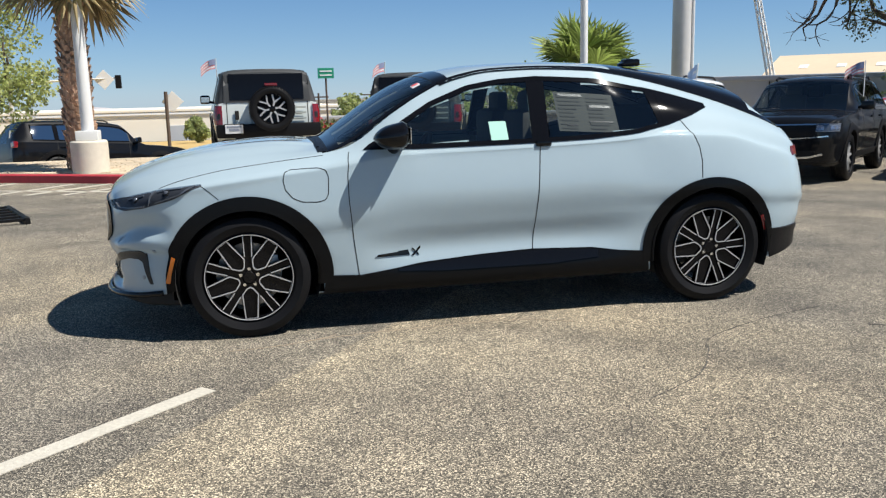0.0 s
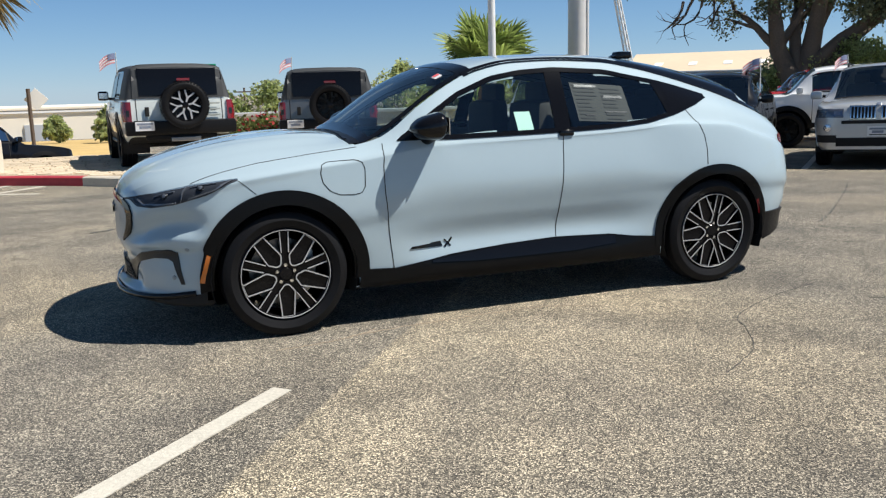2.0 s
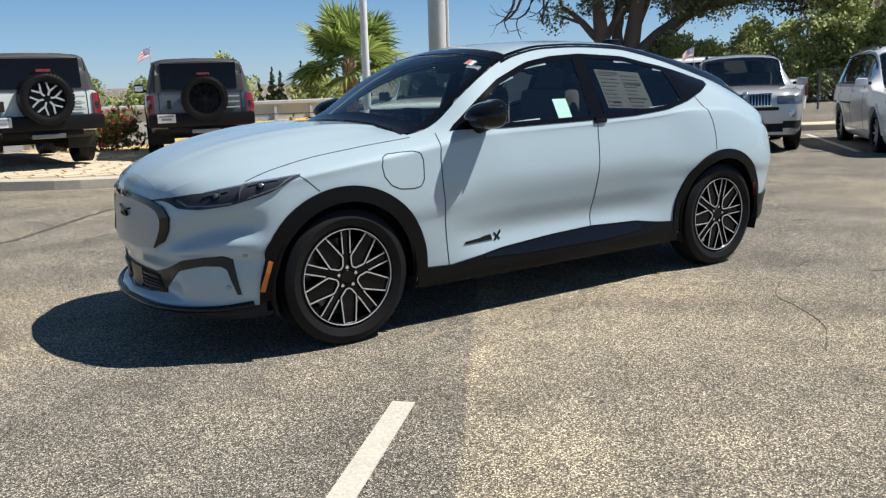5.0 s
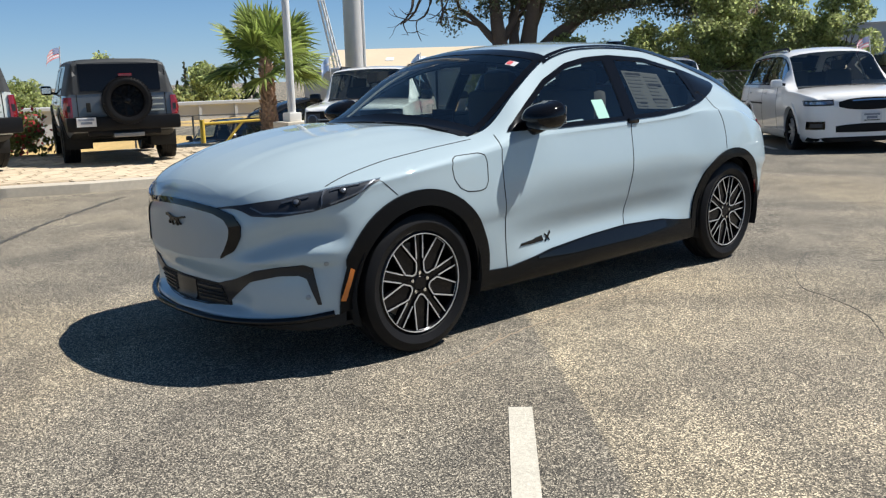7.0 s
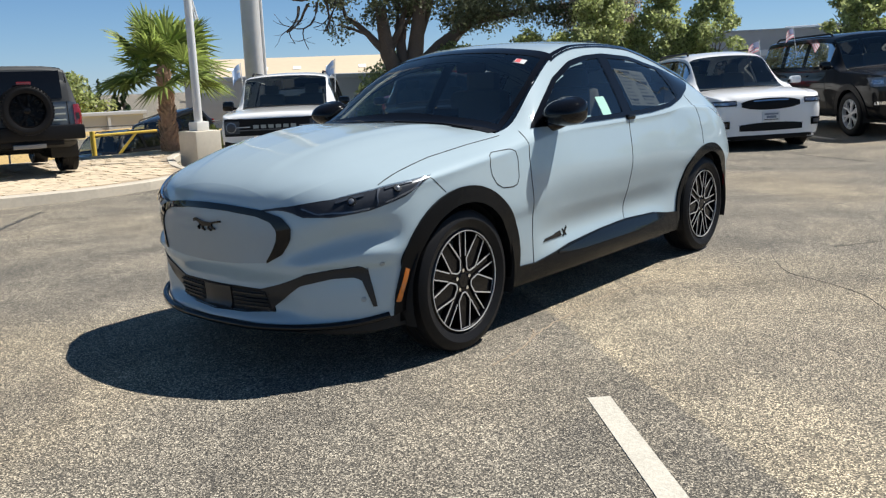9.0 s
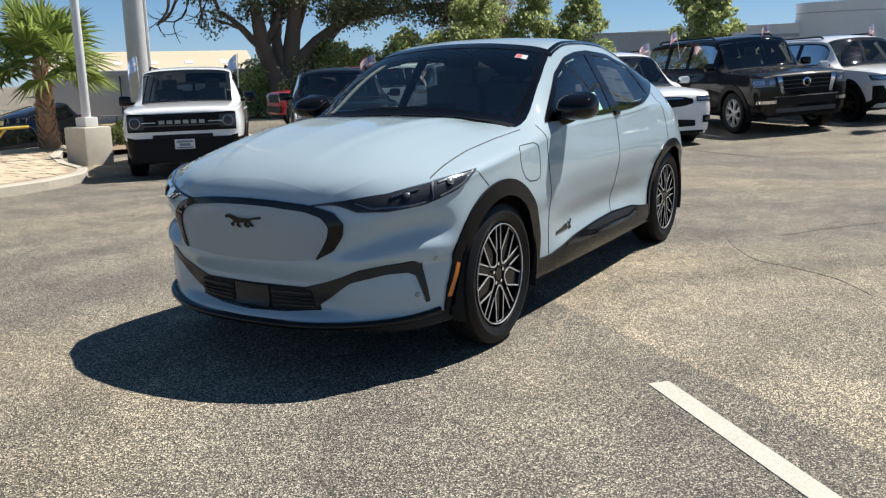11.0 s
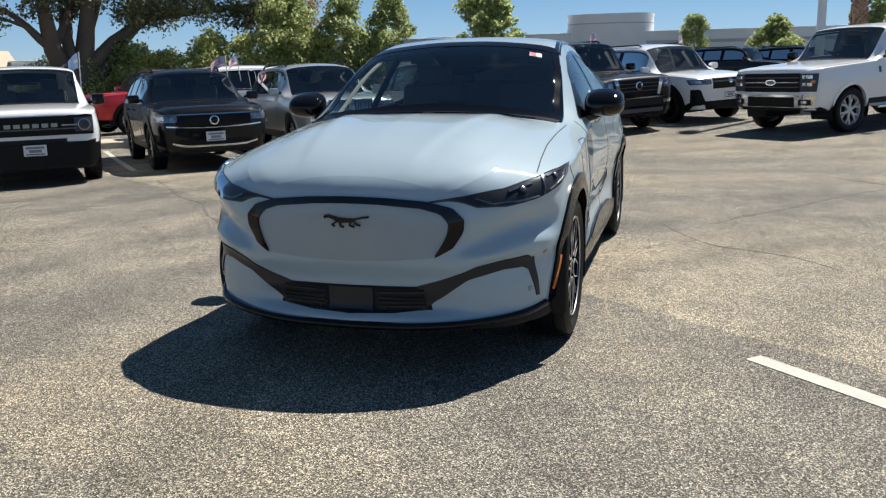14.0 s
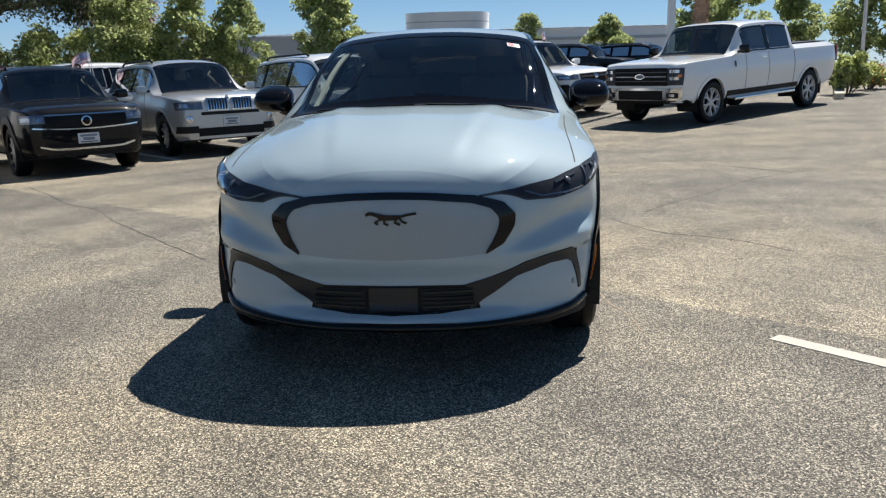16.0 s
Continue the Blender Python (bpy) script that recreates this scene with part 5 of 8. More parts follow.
            hd = body.beside(a[1] - 0.12, belt - 0.13, s)
            part("door_handle", box(bmesh.new(), (hd.x, hd.y + 0.012 * s, hd.z), (0.20, 0.03, 0.03), 0.01), M[paint], car, "", True)
        if windows:
            xm = windows[0][0] + 0.02
            body.ribbon("shut_line", [body.beside(xm, z, s) for z in (belt - 0.02, (belt + sill) / 2, sill + 0.12)], 0.012, M["under"], car, 0.002, 0.004, 12)
        for ax in axles:
            wheel_well(car, ax, s * h * 0.985, ra + 0.01)
            ang = [radians(-4 + 188 * i / 26) for i in range(27)]
            wdt = 0.075 if cladding else 0.028
            body.sheet("wheel_arch", [body.beside(ax + (ra - 0.035) * math.cos(a), r + (ra - 0.035) * math.sin(a), s) for a in ang], [body.beside(ax + (ra + wdt) * math.cos(a), r + (ra + wdt) * math.sin(a), s) for a in ang], M["matt_black" if cladding else paint], car, 36, 2, 0.014, 0.07)
            add_wheel(car, ax, s * (h - 0.135), r, wheel, r * 0.67, 0.28 if wheel in ("knobby", "rugged") else 0.24, 9)
        body.sheet("sill", [body.snap((x, s * h, sill))[0] for x in (-wb / 2 + ra, 0, wb / 2 - ra)], [body.beside(x, sill + 0.13, s) for x in (-wb / 2 + ra, 0, wb / 2 - ra)], M[lower], car, 20, 3, 0.012, 0.03)
        # mirror
        mx = cowl + 0.28
        bm = box(bmesh.new(), (mx, s * (h + 0.09), belt + 0.05 + 0.04 * bx), (0.13, 0.20, 0.13 + 0.05 * bx), 0.045)
        mir = part("door_mirror", bm, M["gloss_black" if bx > 0.5 else paint], car, "", True)
        part("mirror_glass", box(bmesh.new(), (mx + 0.068, s * (h + 0.09), belt + 0.05 + 0.04 * bx), (0.006, 0.16, 0.11), 0.002), M["chrome"], mir)
        part("mirror_stalk", tube(bmesh.new(), [(mx, s * (h - 0.06), belt + 0.03), (mx, s * (h + 0.05), belt + 0.05)], 0.025, 8), M["matt_black"], mir, "", True)
        if rack:
            ry = h * (0.60 + 0.1 * bx)
            pts = [(header + 0.25, s * ry, zt(header + 0.25) - 0.03), (header + 0.35, s * ry, zt(header + 0.5) - 0.005), (top_end - 0.35, s * ry, H - 0.02), (top_end - 0.2, s * ry, H - 0.07)]
            part("roof_rail", tube(bmesh.new(), pts, 0.02, 8), M["matt_black"], car, "", True)
    body.sheet("cowl", [body.snap((cowl - 0.06, y, hood + 0.1))[0] for y in (-h * 0.76, 0, h * 0.76)], [body.snap((cowl + 0.02, y, hood + 0.1))[0] for y in (-h * 0.76, 0, h * 0.76)], M["matt_black"], car, 20, 2, 0.006, 0.012)
    # cabin: floor, dash, seats
    part("cabin_floor", box(bmesh.new(), (header + 0.8, 0, belt - 0.42), (2.6 if cab is None else max(0.8, cab - header + 0.2), W * 0.82, 0.1), 0.03), M["under"], car)
    part("dashboard", box(bmesh.new(), (cowl + 0.30, 0, belt - 0.12), (0.35, W * 0.78, 0.2), 0.05), M["cloth"], car, "", True)
    for y in (-W * 0.2, W * 0.2):
        bm = box(bmesh.new(), (header + 0.62, y, belt - 0.05), (0.14, 0.46, 0.62), 0.05)
        box(bm, (header + 0.66, y, belt + 0.34), (0.09, 0.26, 0.17), 0.03)
        part("front_seat", bm, M["cloth"], car, "", True)
    if cab is None:
        bm = box(bmesh.new(), (header + 1.5, 0, belt - 0.08), (0.15, W * 0.72, 0.6), 0.05)
        part("rear_seat", bm, M["cloth"], car, "", True)
    info = {"x0": x0, "x1": x1, "h": h, "hood": hood, "sill": sill, "belt": belt, "H": H, "W": W, "zt": zt, "cowl": cowl, "header": header, "top_end": top_end}
    return car, body, info


def row_on(body, name, ys, z0, z1, material, car, off=0.012, thick=0.02, n=16, way=1, label="", rows=3):
    """A piece of the front (or rear) between two heights, across a run of widths."""
    f0 = z0 if callable(z0) else (lambda y: z0)
    f1 = z1 if callable(z1) else (lambda y: z1)
    pts = [ys[0] + (ys[1] - ys[0]) * i / 8 for i in range(9)]
    return body.sheet(name, [body.front(y, f0(y), way) for y in pts], [body.front(y, f1(y), way) for y in pts], M[material], car, n, rows, off, thick, label)


def disc(body, name, y, z, r, material, car, off=0.02, way=1, seg=20):
    c, nn = body.snap(body.front(y, z, way), off)
    return part(name, tube(bmesh.new(), [c - nn * 0.03, c, c + nn * 0.004], [r, r, r * 0.85], seg), M[material], car, "", True)


def lamps(body, car, ya, yb, z0, z1, housing="lamp_silver", bars=2):
    """A pair of headlights: housing, bright reflectors and a clear lens."""
    for s in (-1, 1):
        hl = row_on(body, "headlight", (s * ya, s * yb), z0, z1, housing, car, 0.010, 0.03)
        for k in range(bars):
            u = 0.2 + 0.6 * k / max(1, bars - 1) if bars > 1 else 0.5
            y = s * (ya + (yb - ya) * u)
            hw = abs(yb - ya) * 0.16
            row_on(body, "lamp", (y - hw, y + hw), z0 + (z1 - z0) * 0.25, z0 + (z1 - z0) * 0.75, "lamp_white", hl, 0.016, 0.01, 6, rows=2)
        ln = row_on(body, "lens", (s * ya, s * yb), z0 + 0.004, z1 - 0.004, "lens", hl, 0.026, 0.016)
        ln.visible_shadow = False


ROW_TURN = 42


def lot(x, y, turn, dz=0.0):
    """A pose on the lot's slope."""
    e = 1.2
    gx = (ground_z(x + e, y) - ground_z(x - e, y)) / (2 * e)
    gy = (ground_z(x, y + e) - ground_z(x, y - e)) / (2 * e)
    n = Vector((-gx, -gy, 1)).normalized()
    tilt = Vector((0, 0, 1)).rotation_difference(n).to_matrix().to_4x4()
    return Matrix.Translation((x, y, ground_z(x, y) + dz)) @ tilt @ pose(0, 0, 0, 0, 0, turn)


def white_small_suv():
    car, b, i = vehicle("compact_suv", "white boxy compact SUV with black grille and bumper", lot(5.83, 8.87, ROW_TURN, -0.03), "white", 4.39, 1.88, 1.80, 2.67, 0.86, 0.36, 1.15, 1.15, -0.92, -0.38,
                        [(-0.50, 0.42), (0.50, 1.30), (1.38, 1.95)], "black", 0.8, sill=0.30, apron=0.66)
    h = i["h"]
    row_on(b, "grille", (-h * 0.86, h * 0.86), 0.76, 1.03, "matt_black", car, 0.014, 0.03, 24, label="black grille band")
    row_on(b, "grille_bar", (-h * 0.62, h * 0.62), 0.84, 0.86, "mid_grey", car, 0.03, 0.02, 20)
    for k in range(6):
        y = -0.30 + 0.12 * k
        row_on(b, "grille_mark", (y - 0.042, y + 0.042), 0.875, 0.93, "trim_light", car, 0.034, 0.015, 5, rows=1)
    for s in (-1, 1):
        hl = row_on(b, "headlight", (s * h * 0.60, s * h * 0.86), 0.80, 1.0, "smoke", car, 0.022, 0.02, 12)
        disc(b, "light_ring", s * h * 0.74, 0.90, 0.085, "lamp_silver", hl, 0.030)
        disc(b, "ring_core", s * h * 0.74, 0.90, 0.072, "smoke", hl, 0.036)
        row_on(b, "light_bar", (s * h * 0.42, s * h * 0.64), 0.89, 0.91, "lamp_silver", hl, 0.034, 0.012, 6, rows=1)
    row_on(b, "front_bumper", (-h * 0.74, h * 0.74), 0.31, 0.66, "matt_black", car, 0.02, 0.04, 24, label="black plastic bumper")
    row_on(b, "intake", (-0.45, 0.45), 0.64, 0.71, "under", car, 0.012, 0.02, 16)
    plate(b, car, -0.02, 0.56)
    return car


def black_suv():
    car, b, i = vehicle("midsize_suv", "glossy black SUV with chrome grille strips", lot(8.1, 7.33, ROW_TURN), "black_paint", 4.73, 1.86, 1.68, 2.79, 0.89, 0.37, 1.10, 1.06, -1.0, -0.32,
                        [(-0.50, 0.42), (0.50, 1.30), (1.38, 1.95)], "multi", 0.25, sill=0.30)
    h = i["h"]
    row_on(b, "grille", (-h * 0.62, h * 0.62), 0.72, 0.88, "matt_black", car, 0.008, 0.02, 24)
    row_on(b, "grille_strip", (-h * 0.80, h * 0.80), 0.885, 0.905, "chrome", car, 0.016, 0.02, 24)
    row_on(b, "grille_strip", (-h * 0.80, h * 0.80), lambda y: 0.675 + 0.06 * (abs(y) / h) ** 2, lambda y: 0.695 + 0.06 * (abs(y) / h) ** 2, "chrome", car, 0.016, 0.02, 24)
    disc(b, "round_badge", 0, 0.80, 0.075, "chrome", car, 0.022)
    disc(b, "badge_core", 0, 0.80, 0.056, "gloss_black", car, 0.028)
    lamps(b, car, h * 0.62, h * 0.93, 0.79, 0.905)
    row_on(b, "lower_intake", (-h * 0.62, h * 0.62), 0.42, 0.50, "matt_black", car, 0.012, 0.02, 20)
    row_on(b, "skid_strip", (-h * 0.72, h * 0.72), lambda y: 0.385 + 0.26 * max(0, abs(y) / h - 0.5), lambda y: 0.415 + 0.26 * max(0, abs(y) / h - 0.5), "chrome", car, 0.02, 0.02, 24)
    row_on(b, "front_lip", (-h * 0.9, h * 0.9), 0.306, 0.345, "matt_black", car, 0.014, 0.03, 20)
    plate(b, car, 0.0, 0.545)
    return car


def silver_suv():
    car, b, i = vehicle("luxury_suv", "silver-white SUV with twin slatted grilles", lot(10.83, 6.0, ROW_TURN - 2), "silver", 4.89, 1.94, 1.75, 2.93, 0.87, 0.38, 1.13, 1.10, -1.02, -0.30,
                        [(-0.52, 0.45), (0.53, 1.38), (1.46, 2.1)], "multi", 0.2, sill=0.30, cladding=False)
    h = i["h"]
    for s in (-1, 1):
        gr = row_on(b, "grille", (s * 0.05, s * 0.40), 0.80, 0.985, "under", car, 0.008, 0.02, 14, label="slatted grille with chrome rim")
        row_on(b, "grille_rim", (s * 0.03, s * 0.42), 0.975, 0.995, "chrome", gr, 0.022, 0.02, 10, rows=1)
        row_on(b, "grille_rim", (s * 0.03, s * 0.42), 0.79, 0.81, "chrome", gr, 0.022, 0.02, 10, rows=1)
        for k in range(8):
            y = s * (0.05 + 0.05 * k)
            row_on(b, "grille_slat", (y - 0.009, y + 0.009), 0.80, 0.985, "chrome", gr, 0.022, 0.02, 3, rows=2)
        disc(b, "fog_lamp", s * h * 0.76, 0.66, 0.06, "lamp_white", car, 0.02)
        row_on(b, "corner_intake", (s * h * 0.62, s * h * 0.93), 0.42, 0.54, "under", car, 0.010, 0.02, 10)
    lamps(b, car, h * 0.52, h * 0.93, 0.82, 0.955, "lamp_silver")
    row_on(b, "upper_intake", (-h * 0.55, h * 0.55), 0.72, 0.775, "under", car, 0.010, 0.02, 20)
    row_on(b, "lower_intake", (-h * 0.62, h * 0.62), 0.36, 0.50, "matt_black", car, 0.012, 0.02, 20)
    plate(b, car, 0.0, 0.60)
    disc(b, "round_badge", 0, 1.02, 0.04, "lamp_white", car, 0.012)
    return car


def minivan():
    car, b, i = vehicle("minivan", "white minivan with black lower grille", lot(12.05, 3.17, ROW_TURN - 1, -0.03), "white", 5.18, 2.00, 1.81, 3.09, 1.0, 0.365, 1.12, 1.05, -1.28, -0.25,
                        [(-0.62, 0.42), (0.52, 1.62), (1.70, 2.6)], "multi", 0.15, sill=0.22, cladding=False, lower="white", roof_tail=0.45)
    h = i["h"]
    bow = lambda y, w: math.sqrt(max(0.02, 1 - (y / w) ** 2))
    row_on(b, "grille", (-h * 0.50, h * 0.50), lambda y: 0.80 - 0.085 * bow(y, h * 0.52), lambda y: 0.83 + 0.075 * bow(y, h * 0.52), "matt_black", car, 0.014, 0.03, 26)
    row_on(b, "grille_wing", (-0.30, 0.30), lambda y: 0.855 - 0.02 * abs(y), lambda y: 0.880 - 0.03 * abs(y), "chrome", car, 0.026, 0.02, 12, rows=1)
    lamps(b, car, h * 0.58, h * 0.95, 0.80, 0.89, "smoke", 3)
    row_on(b, "lower_intake", (-h * 0.54, h * 0.54), lambda y: 0.36 + 0.03 * (abs(y) / h) ** 2, lambda y: 0.50 - 0.10 * (abs(y) / h) ** 2, "matt_black", car, 0.012, 0.02, 24)
    for s in (-1, 1):
        fg = row_on(b, "fog_surround", (s * h * 0.70, s * h * 0.93), 0.42, 0.55, "gloss_black", car, 0.012, 0.02, 10)
        row_on(b, "fog_lamp", (s * h * 0.74, s * h * 0.89), 0.455, 0.515, "smoke", fg, 0.018, 0.01, 8, rows=1)
        rail = [b.beside(x, 0.80, s) for x in (0.4, 1.4, 2.4)]
        b.ribbon("slide_rail", rail, 0.03, M["under"], car, 0.003, 0.006, 16)
    row_on(b, "chin", (-h * 0.9, h * 0.9), 0.228, 0.29, "matt_black", car, 0.010, 0.02, 20)
    plate(b, car, 0.0, 0.60)
    return car


def big_black_suv():
    car, b, i = vehicle("full_size_suv", "glossy black full-size SUV with chrome bumper trim", lot(14.35, 1.16, ROW_TURN), "black_paint", 5.31, 2.03, 1.94, 3.07, 0.95, 0.41, 1.25, 1.20, -1.12, -0.52,
                        [(-0.65, 0.35), (0.45, 1.35), (1.48, 2.5)], "bright", 0.6, sill=0.36, lower="black_paint")
    h = i["h"]
    row_on(b, "grille", (-h * 0.52, h * 0.52), 0.80, 1.08, "matt_black", car, 0.014, 0.03, 20)
    for k in range(3):
        row_on(b, "grille_bar", (-h * 0.48, h * 0.48), 0.86 + 0.075 * k, 0.872 + 0.075 * k, "mid_grey", car, 0.028, 0.02, 14, rows=1)
    for s in (-1, 1):
        b.sheet("grille_side_chrome", [b.front(s * h * 0.52, 1.10), b.front(s * h * 0.46, 0.78)], [b.front(s * h * 0.62, 1.10), b.front(s * h * 0.52, 0.76)], M["chrome"], car, 10, 2, 0.03, 0.03)
        row_on(b, "bumper_corner_chrome", (s * h * 0.62, s * h * 0.92), 0.60, 0.66, "chrome", car, 0.02, 0.02, 10)
    disc(b, "round_badge", 0, 0.97, 0.085, "chrome", car, 0.03)
    disc(b, "badge_core", 0, 0.97, 0.06, "gloss_black", car, 0.036)
    lamps(b, car, h * 0.64, h * 0.95, 0.92, 1.08)
    row_on(b, "lower_intake", (-h * 0.60, h * 0.60), 0.56, 0.72, "under", car, 0.016, 0.03, 20)
    row_on(b, "bumper_chrome", (-h * 0.66, h * 0.66), 0.712, 0.728, "chrome", car, 0.026, 0.03, 20)
    row_on(b, "skid_plate", (-h * 0.62, h * 0.62), 0.42, 0.50, "mid_grey", car, 0.018, 0.03, 20)
    row_on(b, "front_lip", (-h * 0.9, h * 0.9), 0.366, 0.40, "matt_black", car, 0.014, 0.03, 20)
    return car


def white_crossover():
    car, b, i = vehicle("crossover_suv", "white crossover with black wheel arches and grille", lot(16.3, -0.77, ROW_TURN), "white", 5.0, 1.93, 1.80, 2.89, 0.95, 0.37, 1.15, 1.10, -1.05, -0.36,
                        [(-0.55, 0.40), (0.50, 1.40), (1.48, 2.2)], "black", 0.3, sill=0.32)
    h = i["h"]
    row_on(b, "grille", (-h * 0.50, h * 0.50), 0.76, 0.98, "matt_black", car, 0.012, 0.03, 20)
    row_on(b, "grille_bar", (-h * 0.50, h * 0.50), 0.90, 0.925, "mid_grey", car, 0.026, 0.02, 16)
    disc(b, "oval_badge", 0, 0.912, 0.06, "chrome", car, 0.036)
    lamps(b, car, h * 0.56, h * 0.95, 0.86, 0.97)
    for s in (-1, 1):
        b.sheet("bumper_corner", [b.front(s * h * 0.70, 0.46), b.front(s * h * 0.92, 0.44)], [b.front(s * h * 0.84, 0.76), b.front(s * h * 0.95, 0.76)], M["matt_black"], car, 8, 5, 0.018, 0.03)
    row_on(b, "front_bumper", (-h * 0.92, h * 0.92), 0.33, 0.50, "matt_black", car, 0.016, 0.03, 24)
    plate(b, car, 0.0, 0.62)
    return car


def white_pickup():
    car, b, i = vehicle("crew_cab_pickup", "white crew cab pickup with chrome front bumper", lot(13.45, -5.0, -46), "white", 5.89, 2.03, 1.96, 3.69, 0.95, 0.41, 1.30, 1.26, -1.22, -0.62,
                        [(-0.72, 0.10), (0.20, 1.02)], "bright", 0.85, cab=1.12, bed=1.40, sill=0.46, cladding=False, lower="matt_black", rack=False, group="")
    h = i["h"]
    row_on(b, "grille", (-h * 0.62, h * 0.62), 0.79, 1.13, "matt_black", car, 0.014, 0.03, 22)
    for z in (0.87, 0.955, 1.04):
        row_on(b, "grille_bar", (-h * 0.60, h * 0.60), z, z + 0.018, "lamp_silver" if z == 0.955 else "mid_grey", car, 0.03, 0.02, 16, rows=1)
    rim = row_on(b, "oval_badge", (-0.12, 0.12), lambda y: 0.965 - 0.052 * (max(0.0, 1 - (y / 0.121) ** 2)) ** 0.5, lambda y: 0.965 + 0.052 * (max(0.0, 1 - (y / 0.121) ** 2)) ** 0.5, "chrome", car, 0.042, 0.02, 14)
    row_on(b, "badge_core", (-0.10, 0.10), lambda y: 0.965 - 0.040 * (max(0.0, 1 - (y / 0.101) ** 2)) ** 0.5, lambda y: 0.965 + 0.040 * (max(0.0, 1 - (y / 0.101) ** 2)) ** 0.5, "plate_blue", rim, 0.047, 0.01, 14)
    for s in (-1, 1):
        hl = row_on(b, "headlight", (s * h * 0.63, s * h * 0.91), 0.80, 1.12, "smoke", car, 0.016, 0.03, 12)
        for z in (0.90, 1.03):
            row_on(b, "lamp", (s * h * 0.68, s * h * 0.86), z, z + 0.06, "lamp_white", hl, 0.024, 0.012, 8, rows=1)
        row_on(b, "turn_lamp", (s * h * 0.84, s * h * 0.90), 0.95, 1.0, "amber", hl, 0.026, 0.012, 5, rows=1)
        fg = row_on(b, "fog_surround", (s * h * 0.62, s * h * 0.84), 0.56, 0.66, "under", car, 0.04, 0.02, 8)
        row_on(b, "fog_lamp", (s * h * 0.68, s * h * 0.78), 0.585, 0.64, "lamp_white", fg, 0.046, 0.01, 6, rows=1)
        part("running_board", box(bmesh.new(), (0.0, s * h * 0.96, 0.42), (2.3, 0.14, 0.05), 0.015), M["chrome"], car, "", True)
        part("tail_light", box(bmesh.new(), (i["x1"] - 0.04, s * h * 0.9, 1.12), (0.07, 0.12, 0.34), 0.02), M["red_lens"], car)
        vent = [b.beside(-1.10, z, s) for z in (1.16, 1.05)]
        b.ribbon("fender_vent", vent, 0.05, M["mid_grey"], car, 0.012, 0.02, 6)
        b.ribbon("bed_gap", [b.beside(1.16, z, s) for z in (1.33, 0.95, 0.6)], 0.018, M["under"], car, 0.002, 0.004, 10)
    row_on(b, "chrome_bumper", (-h * 0.99, h * 0.99), 0.51, 0.745, "chrome", car, 0.03, 0.05, 26, label="chrome front bumper")
    row_on(b, "bumper_middle", (-h * 0.52, h * 0.52), 0.52, 0.70, "matt_black", car, 0.04, 0.04, 18)
    row_on(b, "air_dam", (-h * 0.90, h * 0.90), 0.466, 0.52, "matt_black", car, 0.012, 0.03, 22)
    plate(b, car, -0.18, 0.61)
    # black sheet at rail height, added for the dark inside of the open bed
    part("bed_liner", box(bmesh.new(), ((1.30 + i["x1"] - 0.12) / 2, 0, 1.405), (i["x1"] - 0.12 - 1.30, 1.50, 0.012), 0.004), M["matt_black"], car)
    return car


def far_pickup(name, label, paint, m, wheel="bright", long=5.4):
    car, b, i = vehicle(name, label, m, paint, long, 1.95, 1.85, long - 2.1, 0.95, 0.40, 1.22, 1.18, -1.40, -0.75, [(-0.85, 0.15), (0.27, 1.22)], wheel, 0.5, cab=1.36, bed=1.25, sill=0.44, rack=False)
    h = i["h"]
    row_on(b, "grille", (-h * 0.46, h * 0.46), 0.80, 1.05, "matt_black", car, 0.014, 0.03, 20)
    for s in (-1, 1):
        part("headlight", box(bmesh.new(), (i["x0"] + 0.02, s * h * 0.58, 0.95), (0.06, 0.24, 0.16), 0.02), M["lamp_silver"], car)
    row_on(b, "front_bumper", (-h * 0.68, h * 0.68), 0.50, 0.70, "matt_black", car, 0.02, 0.04, 22)
    for s in (-1, 1):
        part("tail_light", box(bmesh.new(), (i["x1"] - 0.03, s * h * 0.9, 1.0), (0.06, 0.12, 0.30), 0.02), M["red_lens"], car)
    return car


